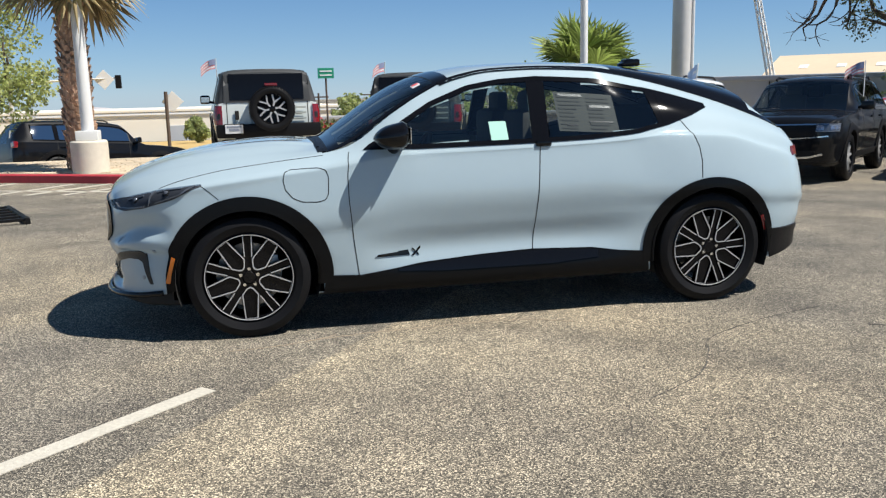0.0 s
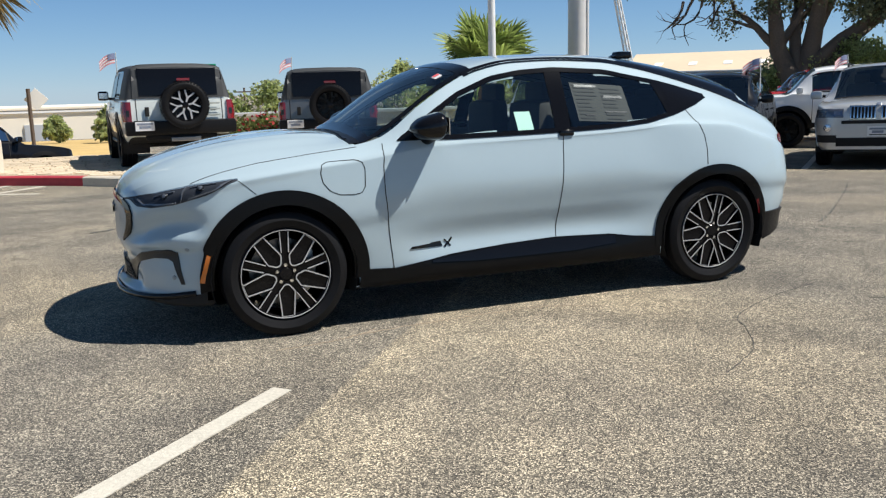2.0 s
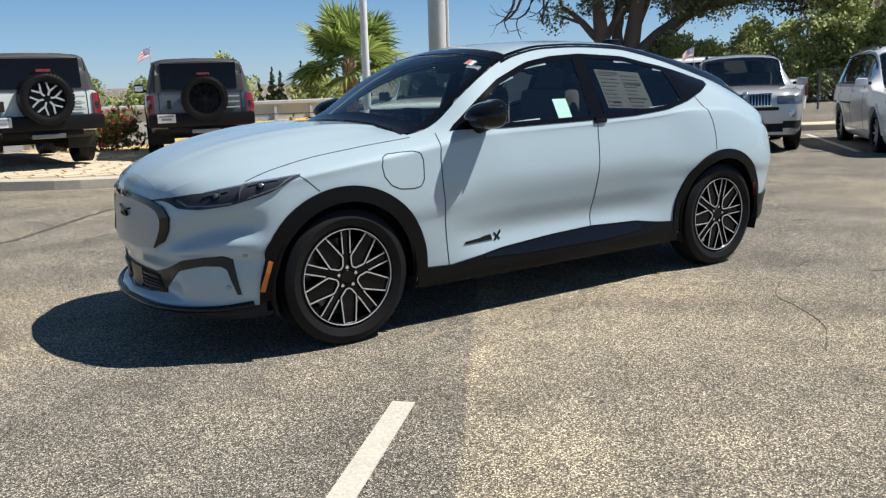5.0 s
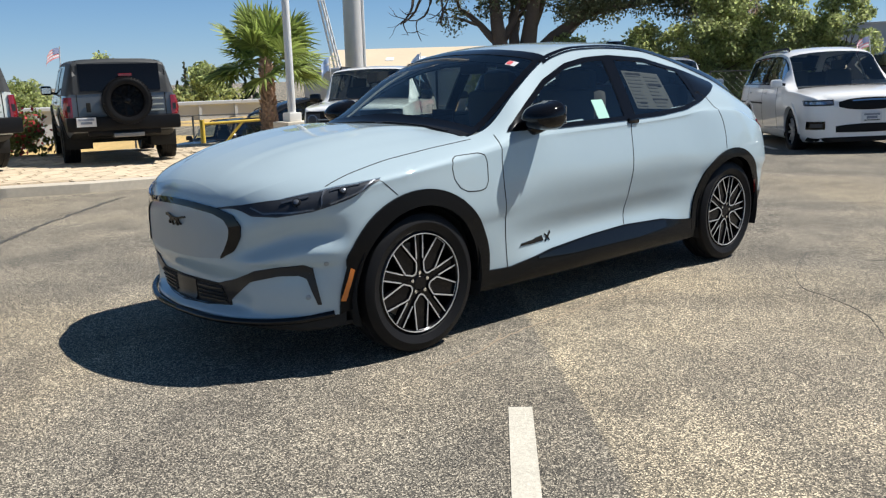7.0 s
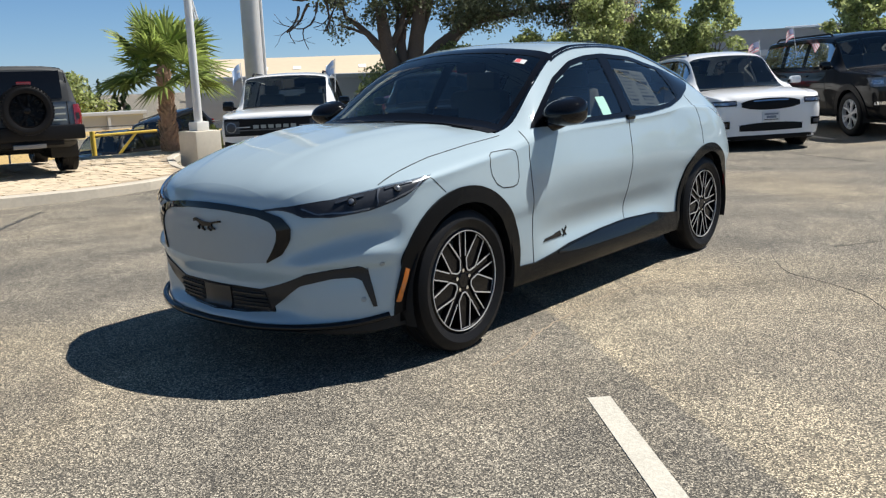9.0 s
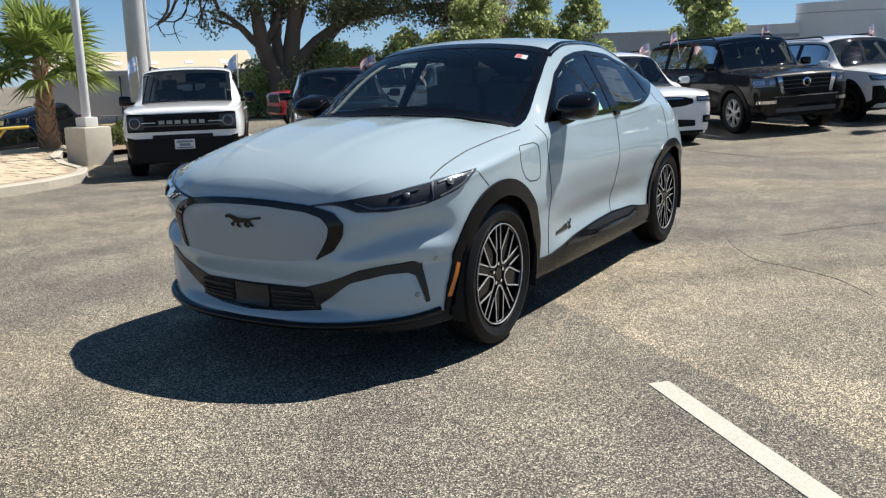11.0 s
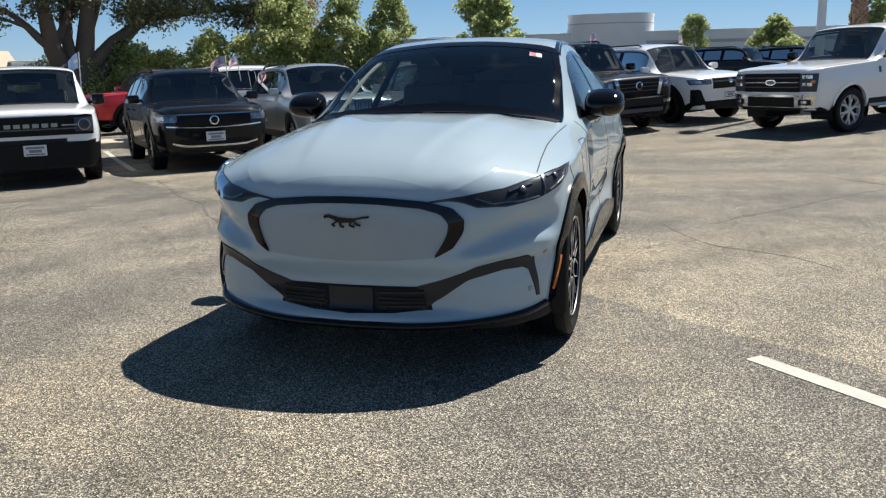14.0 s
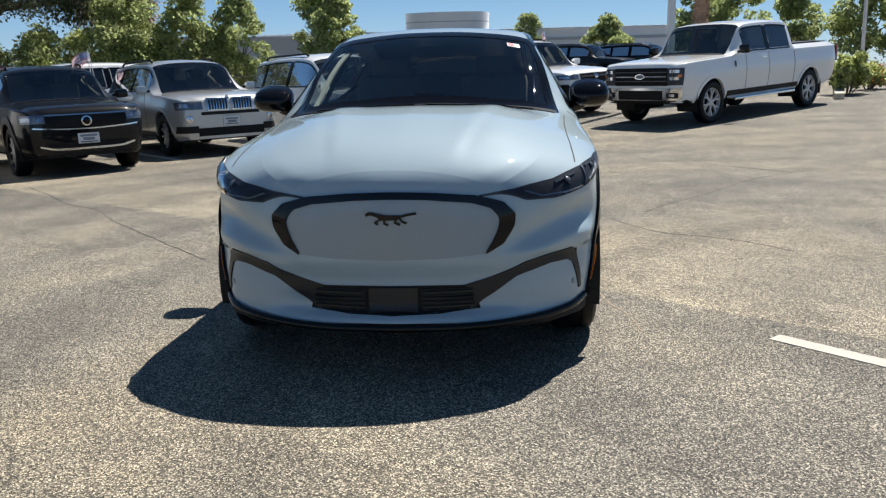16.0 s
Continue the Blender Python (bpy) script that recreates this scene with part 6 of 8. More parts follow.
def boxy_offroader(label, paint, m, roof, wheel_face):
    """A two-door off-roader seen from behind: spare wheel, upright lamps, hard top."""
    car, b, i = vehicle("off_roader", label, m, paint, 4.41, 1.93, 1.85, 2.55, 0.80, 0.42, 1.20, 1.18, -0.72, -0.42,
                        [(-0.46, 0.45), (0.55, 1.55)], wheel_face, 1.0, sill=0.46, roof_mat=roof, roof_tail=0.10, tail_slope=0.06, rack=False, group="off-roaders on the plaza", upper=roof)
    h, x1 = i["h"], i["x1"]
    for s in (-1, 1):
        tl = row_on(b, "tail_light", (s * h * 0.835, s * h * 0.945), 0.84, 1.17, "red_lens", car, 0.03, 0.05, 8, -1, rows=3)
        row_on(b, "tail_light_core", (s * h * 0.862, s * h * 0.915), 0.93, 1.03, "trim_dark", tl, 0.036, 0.01, 4, -1, rows=1)
        row_on(b, "tailgate_line", (s * h * 0.74, s * h * 0.755), 0.80, 1.22, "under", car, 0.004, 0.006, 3, -1)
        part("side_step", tube(bmesh.new(), [(-0.75, s * h * 0.93, 0.44), (0.75, s * h * 0.93, 0.44)], 0.04, 8), M["matt_black"], car, "", True)
    row_on(b, "hardtop_rear", (-h * 0.80, h * 0.80), 1.22, 1.80, roof, car, 0.012, 0.03, 22, -1, rows=5)
    row_on(b, "rear_window", (-h * 0.68, h * 0.68), 1.27, 1.72, "gloss_black", car, 0.022, 0.02, 20, -1, label="dark rear glass", rows=4)
    bm = box(bmesh.new(), (x1 + 0.06, 0, 0.72), (0.20, 1.86, 0.24), 0.04)
    box(bm, (x1 + 0.02, 0, 0.56), (0.10, 1.2, 0.10), 0.02)
    part("rear_bumper", bm, M["matt_black"], car, "", True)
    part("tow_hitch", box(bmesh.new(), (x1 + 0.06, 0.05, 0.52), (0.2, 0.5, 0.07), 0.01), M["steel"], car)
    part("plate_frame", box(bmesh.new(), (x1 + 0.166, -0.62, 0.76), (0.014, 0.345, 0.19), 0.004), M["matt_black"], car)
    pl = part("number_plate", box(bmesh.new(), (x1 + 0.172, -0.62, 0.76), (0.012, 0.31, 0.155), 0.003), M["plate"], car, "white dealer plate with plain bars")
    part("plate_bar", box(bmesh.new(), (x1 + 0.181, -0.62, 0.80), (0.006, 0.25, 0.03)), M["plate_blue"], pl)
    part("plate_bar", box(bmesh.new(), (x1 + 0.181, -0.62, 0.745), (0.006, 0.18, 0.04)), M["plate_blue"], pl)
    # the spare on the gate
    ms = wheel_meshes(wheel_face, 0.40, 0.268, 0.27)
    sp = new("spare_wheel", ms["wheel"][0])
    sp.parent = car
    sp.matrix_basis = pose(x1 + 0.17, 0.06, 1.10, 0, 20, 90)
    dress_wheel(sp, ms, ("brake_disc",))
    part("brake_light", box(bmesh.new(), (x1 + 0.16, 0.06, 1.53), (0.08, 0.22, 0.05), 0.01), M["red_lens"], car)
    for k in range(3):
        part("gate_mark", box(bmesh.new(), (x1 + 0.03, 0.56, 0.92 + 0.10 * k), (0.02, 0.24, 0.030), 0.006), M["trim_light"], car)
    part("gate_handle", box(bmesh.new(), (x1 + 0.02, -0.55, 1.0), (0.03, 0.07, 0.16), 0.01), M["under"], car)
    row_on(b, "rear_axle", (-0.6, 0.6), i["sill"], i["sill"] + 0.04, "under", car, 0.0, 0.02, 8, -1)
    part("axle_beam", tube(bmesh.new(), [(1.275, -0.8, 0.40), (1.275, 0.8, 0.40)], 0.06, 8), M["under"], car, "", True)
    return car


def street_suv(m, label):
    car, b, i = vehicle("dark_suv", label, m, "black_paint", 4.6, 1.86, 1.68, 2.7, 0.88, 0.36, 1.08, 1.04, -0.95, -0.32, [(-0.5, 0.4), (0.5, 1.3), (1.38, 1.9)], "multi", 0.3)
    for s in (-1, 1):
        part("tail_light", box(bmesh.new(), (i["x1"] - 0.06, s * i["h"] * 0.82, 1.0), (0.1, 0.26, 0.16), 0.03), M["red_lens"], car)
    return car


white_small_suv()
black_suv()
silver_suv()
minivan()
big_black_suv()
white_crossover()
white_pickup()
far_pickup("red_pickup", "bright red pickup behind the parked row", "red_paint", lot(17.6, 14.0, -30))
far_pickup("pale_pickup", "white pickup parked behind the SUVs", "white", lot(13.7, 9.55, -40), "knobby", 4.8)
boxy_offroader("pale grey-green two-door off-roader with grey hard top", "greige", Matrix.Translation((-1.29, 12.3, 0.13)) @ pose(0, 0, 0, 0, 0, -86.5), "grey_roof", "rugged")
boxy_offroader("carbon grey two-door off-roader with black spare wheel", "carbon", Matrix.Translation((2.25, 12.9, 0.04)) @ pose(0, 0, 0, 0, 0, -105), "grey_roof", "knobby")
street_suv(lot(-5.5, 18.05, 212), "black SUV with red tail lamps parked behind the palm")


# ---- painted lines, cracks ----
def strip_on_lot(name, line, width, material, lift=0.004, n=24, wobble=0.0, label="", category="", kind=""):
    """A thin strip laid along the lot's surface."""
    line = respace([(x, y, 0) for x, y in line], n)
    rng = random.Random(len(name) + n)
    vs, fs = [], []
    for i, p in enumerate(line):
        d = (line[min(i + 1, n - 1)] - line[max(i - 1, 0)]).normalized()
        s = Vector((-d.y, d.x, 0))
        c = p + s * rng.uniform(-wobble, wobble)
        w = width * (1 - 0.5 * rng.random() * (wobble > 0))
        for q in (-0.5, 0.5):
            v = c + s * w * q
            vs.append((v.x, v.y, ground_z(v.x, v.y) + lift))
        for q in (-0.5, 0.5):
            v = c + s * w * q
            vs.append((v.x, v.y, ground_z(v.x, v.y) - 0.01))
    for i in range(n - 1):
        a, b = 4 * i, 4 * (i + 1)
        fs += [(a, a + 1, b + 1, b), (a + 2, a, b, b + 2), (a + 1, a + 3, b + 3, b + 1)]
    fs += [(0, 2, 3, 1), (4 * n - 4, 4 * n - 3, 4 * n - 1, 4 * n - 2)]
    ob = piece(name, vs, fs, material, None, "", False)
    return tagged(ob, label, category, "", kind)


M["tar"] = mat("crack_sealing_tar", (0.050, 0.048, 0.045), 0.7, 0, 0.2, 20, 0.2, 0.3, 60)
strip_on_lot("road_marking", [(-1.71, -1.785), (-2.45, -2.51), (-5.2, -5.2)], 0.102, M["line"], 0.004, 30, 0, "worn white parking line on the asphalt", "road marking", "structure")
for k, (x, y) in enumerate(((6.35, 7.35), (8.25, 5.2), (10.15, 3.1), (12.05, 1.0), (13.95, -1.1))):
    strip_on_lot("road_marking", [(x, y), (x + 3.9, y + 3.5)], 0.10, M["line"], 0.004, 20, 0, "white stall line between the parked cars", "road marking", "structure")
for a, b in (((-5.9, 9.6), (-3.4, 8.3)), ((-5.55, 8.7), (-4.6, 10.15)), ((-5.0, 8.5), (-3.95, 9.95)), ((-4.4, 8.3), (-3.4, 9.5)), ((-6.8, 9.2), (-5.7, 10.8))):
    strip_on_lot("road_marking", [a, b], 0.10, M["line"], 0.004, 14, 0, "white hatched no-parking line by the red kerb", "road marking", "structure")
CRACKS = (
    ([(9.6, 1.0), (8.9, 0.0), (8.1, -1.2), (7.2, -2.05), (6.54, -2.65), (6.08, -3.08), (5.34, -3.63), (5.03, -4.0), (5.0, -4.7), (4.2, -5.6)], 0.038),
    ([(5.0, -3.93), (4.5, -3.41), (3.92, -2.97), (3.23, -2.53), (2.59, -2.04), (2.08, -1.71)], 0.009),
    ([(2.08, -1.25), (1.58, -1.41), (1.07, -1.68), (0.9, -1.95), (0.68, -2.25), (0.3, -2.5)], 0.006),
    ([(5.0, 6.0), (4.1, 5.2), (3.22, 4.48), (2.73, 3.9), (2.01, 3.39), (1.34, 2.83), (0.78, 2.36), (0.1, 1.77)], 0.014),
    ([(-2.6, 3.8), (-2.1, 4.4), (-1.4, 5.3), (-0.45, 6.4), (0.1, 7.0)], 0.06),
    ([(7.2, 3.3), (6.11, 2.34), (4.79, 1.24), (4.07, 0.71)], 0.018),
)
for line, w in CRACKS:
    strip_on_lot("crack", [p for p in catmull(line, 8)], w, M["tar"], 0.0025, 90, w * 0.6, "dark crack in the asphalt", "crack", "structure")
for line in ([(-1.17, -1.06), (-0.69, -1.0), (0.08, -0.97), (0.46, -1.13)], [(-1.0, -0.98), (-1.08, -1.04), (-1.3, -1.12), (-1.62, -1.16)]):
    strip_on_lot("scrape_mark", [p for p in catmull(line, 8)], 0.012, M["mortar"], 0.002, 60, 0.008, "pale scrape on the asphalt beside the wheel", "scrape", "structure")



# ---- plaza with kerb ----
KERB = [(-16, 16.0), (-9, 12.6), (-6, 11.1), (-4.9, 10.5), (-3.6, 9.75), (-2.8, 9.15), (-2.1, 8.55), (-1.2, 8.1), (0, 7.9), (1.2, 7.95), (2.4, 8.25), (3.4, 8.75), (4.0, 9.5), (4.5, 10.7), (5.4, 12.2), (7.4, 14.6), (9.5, 17.0)]


def kerb_run(name, line, material, label):
    line = respace([(x, y, 0) for x, y in line], 50)
    prof = [(0.0, -0.05), (0.0, 0.13), (0.025, 0.15), (0.155, 0.152), (0.155, -0.05)]
    vs, fs = [], []
    for i, p in enumerate(line):
        d = (line[min(i + 1, 49)] - line[max(i - 1, 0)]).normalized()
        s = Vector((-d.y, d.x, 0))
        for u, z in prof:
            v = p + s * u
            vs.append((v.x, v.y, ground_z(p.x, p.y) + z))
    for i in range(49):
        for k in range(4):
            fs.append((i * 5 + k, (i + 1) * 5 + k, (i + 1) * 5 + k + 1, i * 5 + k + 1))
    fs += [(0, 1, 2, 3, 4), (249, 248, 247, 246, 245)]
    return tagged(piece(name, vs, fs, material, None, "", False), label, "kerb", "", "structure")


kerb_run("kerb", KERB[:6], M["kerb_red"], "red-painted concrete kerb")
kerb_run("kerb", KERB[5:], M["kerb"], "buff concrete kerb along the plaza")


def plaza():
    """A slab with stamped stones on it, bounded by the kerb."""
    edge = respace([(x, y, 0) for x, y in KERB], 120)
    front = lambda x: float(np.interp(x, [p.x for p in edge], [p.y for p in edge])) + 0.16
    vs, fs = [], []
    cols = [-15.5 + 0.4 * i for i in range(63)]
    for x in cols:
        y0 = front(x)
        for k in range(9):
            y = y0 + (max(y0 + 0.3, 16.3) - y0) * k / 8
            vs.append((x, y, ground_z(x, y) + 0.135))
    for i in range(len(cols) - 1):
        for k in range(8):
            fs.append((i * 9 + k, (i + 1) * 9 + k, (i + 1) * 9 + k + 1, i * 9 + k + 1))
    slab = tagged(piece("pavement", vs, fs, M["mortar"], None, "", False), "buff stamped stone plaza paving", "pavement", "", "structure")
    rng = random.Random(11)
    stones = []
    y = 7.9
    row = 0
    while y < 16.2:
        x = -7.5 + rng.uniform(0, 0.3)
        while x < 8.4:
            w = rng.uniform(0.26, 0.44)
            if y > front(x) + 0.05 and y > front(x + w) + 0.05:
                stones.append((x + w / 2, y + 0.14, w - 0.022, 0.258))
            x += w
        y += 0.28
        row += 1
    stones.sort(key=lambda q: q[1] - 0.2 * abs(q[0]))
    kinds = []
    for k in range(6):
        bm = bmesh.new()
        box(bm, (0, 0, 0), (1, 1, 0.03))
        r2 = random.Random(k)
        for v in bm.verts:
            v.co.x *= 1 - 0.07 * r2.random()
            v.co.y *= 1 - 0.07 * r2.random()
            if v.co.z > 0:
                v.co.x *= 0.97
                v.co.y *= 0.96
        me = bpy.data.meshes.new("paver")
        bm.to_mesh(me)
        bm.free()
        me.materials.append(M["paver"])
        kinds.append(me)
    rest_v, rest_f = [], []
    for k, (x, y, w, d) in enumerate(stones):
        z = ground_z(x, y) + 0.138 + rng.uniform(-0.003, 0.004)
        if k < 300:
            ob = new("paver", kinds[k % 6])
            ob.parent = slab
            ob.matrix_basis = Matrix.Translation((x, y, z)) @ Matrix.Rotation(rng.uniform(-0.03, 0.03), 4, "Z") @ Matrix.Diagonal((w, d, 1, 1))
        else:
            b = len(rest_v)
            for zz, sh in ((z - 0.015, 1.0), (z + 0.015, 0.96)):
                for sx, sy in ((-1, -1), (1, -1), (1, 1), (-1, 1)):
                    rest_v.append((x + sx * w / 2 * sh * (1 - 0.06 * rng.random()), y + sy * d / 2 * sh * (1 - 0.06 * rng.random()), zz))
            rest_f += [(b + 4, b + 5, b + 6, b + 7)] + [(b + q, b + (q + 1) % 4, b + 4 + (q + 1) % 4, b + 4 + q) for q in range(4)]
    tagged(piece("paver_field", rest_v, rest_f, M["paver"], slab, "", False), kind="stuff")


nt = M["paver"].node_tree
info_node, hue = nt.nodes.new("ShaderNodeObjectInfo"), nt.nodes.new("ShaderNodeHueSaturation")
geo_node, sumn, mapn = nt.nodes.new("ShaderNodeNewGeometry"), nt.nodes.new("ShaderNodeMath"), nt.nodes.new("ShaderNodeMapRange")
nt.links.new(info_node.outputs["Random"], sumn.inputs[0])
nt.links.new(geo_node.outputs["Random Per Island"], sumn.inputs[1])
nt.links.new(sumn.outputs[0], mapn.inputs[0])
mapn.inputs[2].default_value, mapn.inputs[3].default_value, mapn.inputs[4].default_value = 2.0, 0.78, 1.22
src = nt.nodes["Principled BSDF"].inputs["Base Color"].links[0].from_socket
nt.links.new(src, hue.inputs["Color"])
nt.links.new(mapn.outputs[0], hue.inputs["Value"])
nt.links.new(hue.outputs[0], nt.nodes["Principled BSDF"].inputs["Base Color"])


# ---- plants ----
def leaf_cloud(name, centres, radii, count, size, material, parent, seed, droop=0.0, squash=0.8):
    """Many small leaves in clumps round the given centres."""
    rng = np.random.default_rng(seed)
    centres, radii = np.array(centres, float), np.array(radii, float)
    pick = rng.choice(len(centres), count, p=radii**2 / np.sum(radii**2))
    d = rng.normal(size=(count, 3))
    d /= np.linalg.norm(d, axis=1)[:, None]
    rad = radii[pick] * rng.uniform(0.25, 1.0, count) ** 0.6
    p = centres[pick] + d * rad[:, None] * np.array([1, 1, squash])
    p[:, 2] -= droop * np.abs(rng.normal(size=count))
    a = rng.normal(size=(count, 3))
    a /= np.linalg.norm(a, axis=1)[:, None]
    b = np.cross(a, rng.normal(size=(count, 3)))
    b /= np.linalg.norm(b, axis=1)[:, None]
    s = size * rng.uniform(0.55, 1.35, count)[:, None]
    quad = np.stack([p - a * s, p + b * s * 0.55, p + a * s, p - b * s * 0.55], axis=1).reshape(-1, 3)
    faces = np.arange(count * 4).reshape(-1, 4)
    ob = piece(name, quad.tolist(), faces.tolist(), material, parent, "", False)
    return ob


def limbs(bm, p, d, r, length, depth, rng, tips, bend=0.25, kids=3):
    """Grows a tapering limb and its branches; tips gets where twigs end."""
    pts, rad = [p.copy()], [r]
    n = 4
    for k in range(n):
        d = (d + Vector((rng.uniform(-bend, bend), rng.uniform(-bend, bend), rng.uniform(-bend * 0.3, bend * 0.6)))).normalized()
        p = p + d * length / n
        pts.append(p.copy())
        rad.append(r * (1 - 0.5 * (k + 1) / n))
    tube(bm, pts, rad, 9 if depth > 1 else 5)
    if depth == 0:
        tips.append(p)
        return
    for k in range(kids):
        q = pts[rng.choice((2, 3, 4))]
        e = (d + Vector((rng.uniform(-1, 1), rng.uniform(-1, 1), rng.uniform(-0.3, 0.6)))).normalized()
        limbs(bm, q, e, rad[-1] * 0.85, length * rng.uniform(0.55, 0.8), depth - 1, rng, tips, bend, kids)
    tips.append(p)


def broad_tree(x, y, h, rx, leaves, leaf, material, seed, label, trunk=0.35, tall=1.0, r0=None, group="trees round the lot"):
    """A leafy tree: trunk and limbs, crown of clumps with gaps."""
    z = ground_z(x, y)
    t = thing("tree", pose(x, y, z), label, "tree", group)
    rng = random.Random(seed)
    bm, tips = bmesh.new(), []
    r0 = r0 or h * 0.022
    limbs(bm, Vector((0, 0, -0.2)), Vector((0, 0, 1)), r0, h * trunk + 0.2, 0, rng, tips, 0.08)
    top = tips[-1]
    tips = []
    for k in range(5):
        a = k * math.tau / 5 + rng.random()
        limbs(bm, top.copy() - Vector((0, 0, 0.1 * h * rng.random())), Vector((math.cos(a) * 0.5 * rx / h * 2, math.sin(a) * 0.5 * rx / h * 2, 0.9)).normalized(), r0 * 0.6, h * 0.28, 1, rng, tips, 0.25)
    part("trunk", bm, M["bark"], t, "", True, 60)
    cs, rs = [], []
    jut = [rng.uniform(0.62, 1.12) for _ in range(7)]
    for k in range(60):
        u = rng.random()
        zz = h * (trunk * 0.8 + (1 - trunk * 0.8) * u)
        wide = rx * (math.sin(math.pi * min(1, 0.22 + 0.78 * u)) ** 0.7) * rng.uniform(0.3, 0.98) * jut[int(u * 6.99)]
        a = rng.random() * math.tau
        cs.append((math.cos(a) * wide, math.sin(a) * wide, zz * tall))
        rs.append(rx * rng.uniform(0.16, 0.36))
    leaf_cloud("crown", cs, rs, int(leaves * 1.5), leaf * 0.70, material, t, seed)
    return t


def big_oak():
    x, y = 25.9, 23.7
    z = ground_z(x, y)
    t = thing("oak_tree", pose(x, y, z), "large dark oak with two trunks, hanging and dead branches", "tree")
    rng = random.Random(8)
    side = Vector((0.86, -0.5, 0))
    bm, tips = bmesh.new(), []
    tube(bm, [(0, 0, -0.4), (0, 0, 0.8), (-0.1, 0.05, 1.7)], [0.95, 0.75, 0.68], 14)
    for d, r, ln in ((side * -0.55 + Vector((0, 0, 1.5)), 0.50, 4.2), (side * 0.30 + Vector((0, 0, 1.3)), 0.52, 4.4), (side * 0.9 + Vector((0, 0, 1.0)), 0.28, 5.0), (side * -0.2 + Vector((0.3, 0.5, 1.3)), 0.34, 4.4)):
        limbs(bm, Vector((-0.05, 0, 1.2)), d.normalized(), r, ln, 2, rng, tips, 0.22, 2)
    tube(bm, [side * 0.3 + Vector((0, 0, 2.2)), side * 1.5 + Vector((0.1, 0, 3.4)), side * 3.4 + Vector((0, 0.2, 4.5)), side * 6.2 + Vector((0.2, 0, 5.0)), side * 9.0 + Vector((0, 0.3, 5.3)), side * 11.0 + Vector((0.2, 0, 5.4))], [0.34, 0.27, 0.22, 0.17, 0.11, 0.06], 10)
    part("trunk", bm, M["bark"], t, "", True, 60)
    bm, dead = bmesh.new(), []
    for k in range(5):
        p = side * (-3.4 - 0.5 * k) + Vector((0.1 * k, 0, 5.6 - 0.1 * k))
        limbs(bm, p, (side * rng.uniform(-0.6, 0.2) + Vector((0, 0, -0.9))).normalized(), 0.07, 1.6, 2, rng, dead, 0.5, 2)
    limbs(bm, side * -2.2 + Vector((0, 0, 6.2)), (side * -0.9 + Vector((0, 0, -0.3))).normalized(), 0.11, 3.0, 1, rng, dead, 0.3, 2)
    part("dead_branch", bm, M["bark"], t, "bare dead branch", True, 60)
    cs, rs = [], []
    for p in tips:
        if p.z > 2.6:
            cs.append(tuple(p))
            rs.append(rng.uniform(0.5, 1.0))
    for k in range(60):
        u = rng.uniform(-5.5, 9.8)
        cs.append(tuple(side * u + Vector((rng.uniform(-3, 3), rng.uniform(-3, 3), rng.uniform(5.5, 9.0) + 0.03 * u * u))))
        rs.append(rng.uniform(0.7, 1.4))
    for k in range(34):
        u = rng.uniform(-2.6, 10.5)
        low = 4.6 if u < 0.5 else 4.5
        cs.append(tuple(side * u + Vector((rng.uniform(-2.2, 2.2), rng.uniform(-2, 2), rng.uniform(low, 6.4)))))
        rs.append(rng.uniform(0.4, 0.95))
    for k in range(46):
        u = rng.uniform(2.0, 11.5)
        cs.append(tuple(side * u + Vector((rng.uniform(-1.2, 1.2), rng.uniform(-1.2, 1.2), rng.uniform(4.65, 5.7)))))
        rs.append(rng.uniform(0.32, 0.6))
    leaf_cloud("crown", cs, rs, 46000, 0.085, M["leaf_dark"], t, 3, 0.25)
    cs = [tuple(side * rng.uniform(8.6, 12.0) + Vector((rng.uniform(-1.2, 1.2), rng.uniform(-1.2, 1.2), rng.uniform(4.4, 6.6)))) for _ in range(18)]
    leaf_cloud("dead_foliage", cs, [0.8] * 18, 8000, 0.075, M["leaf_dry"], t, 5, 0.35)


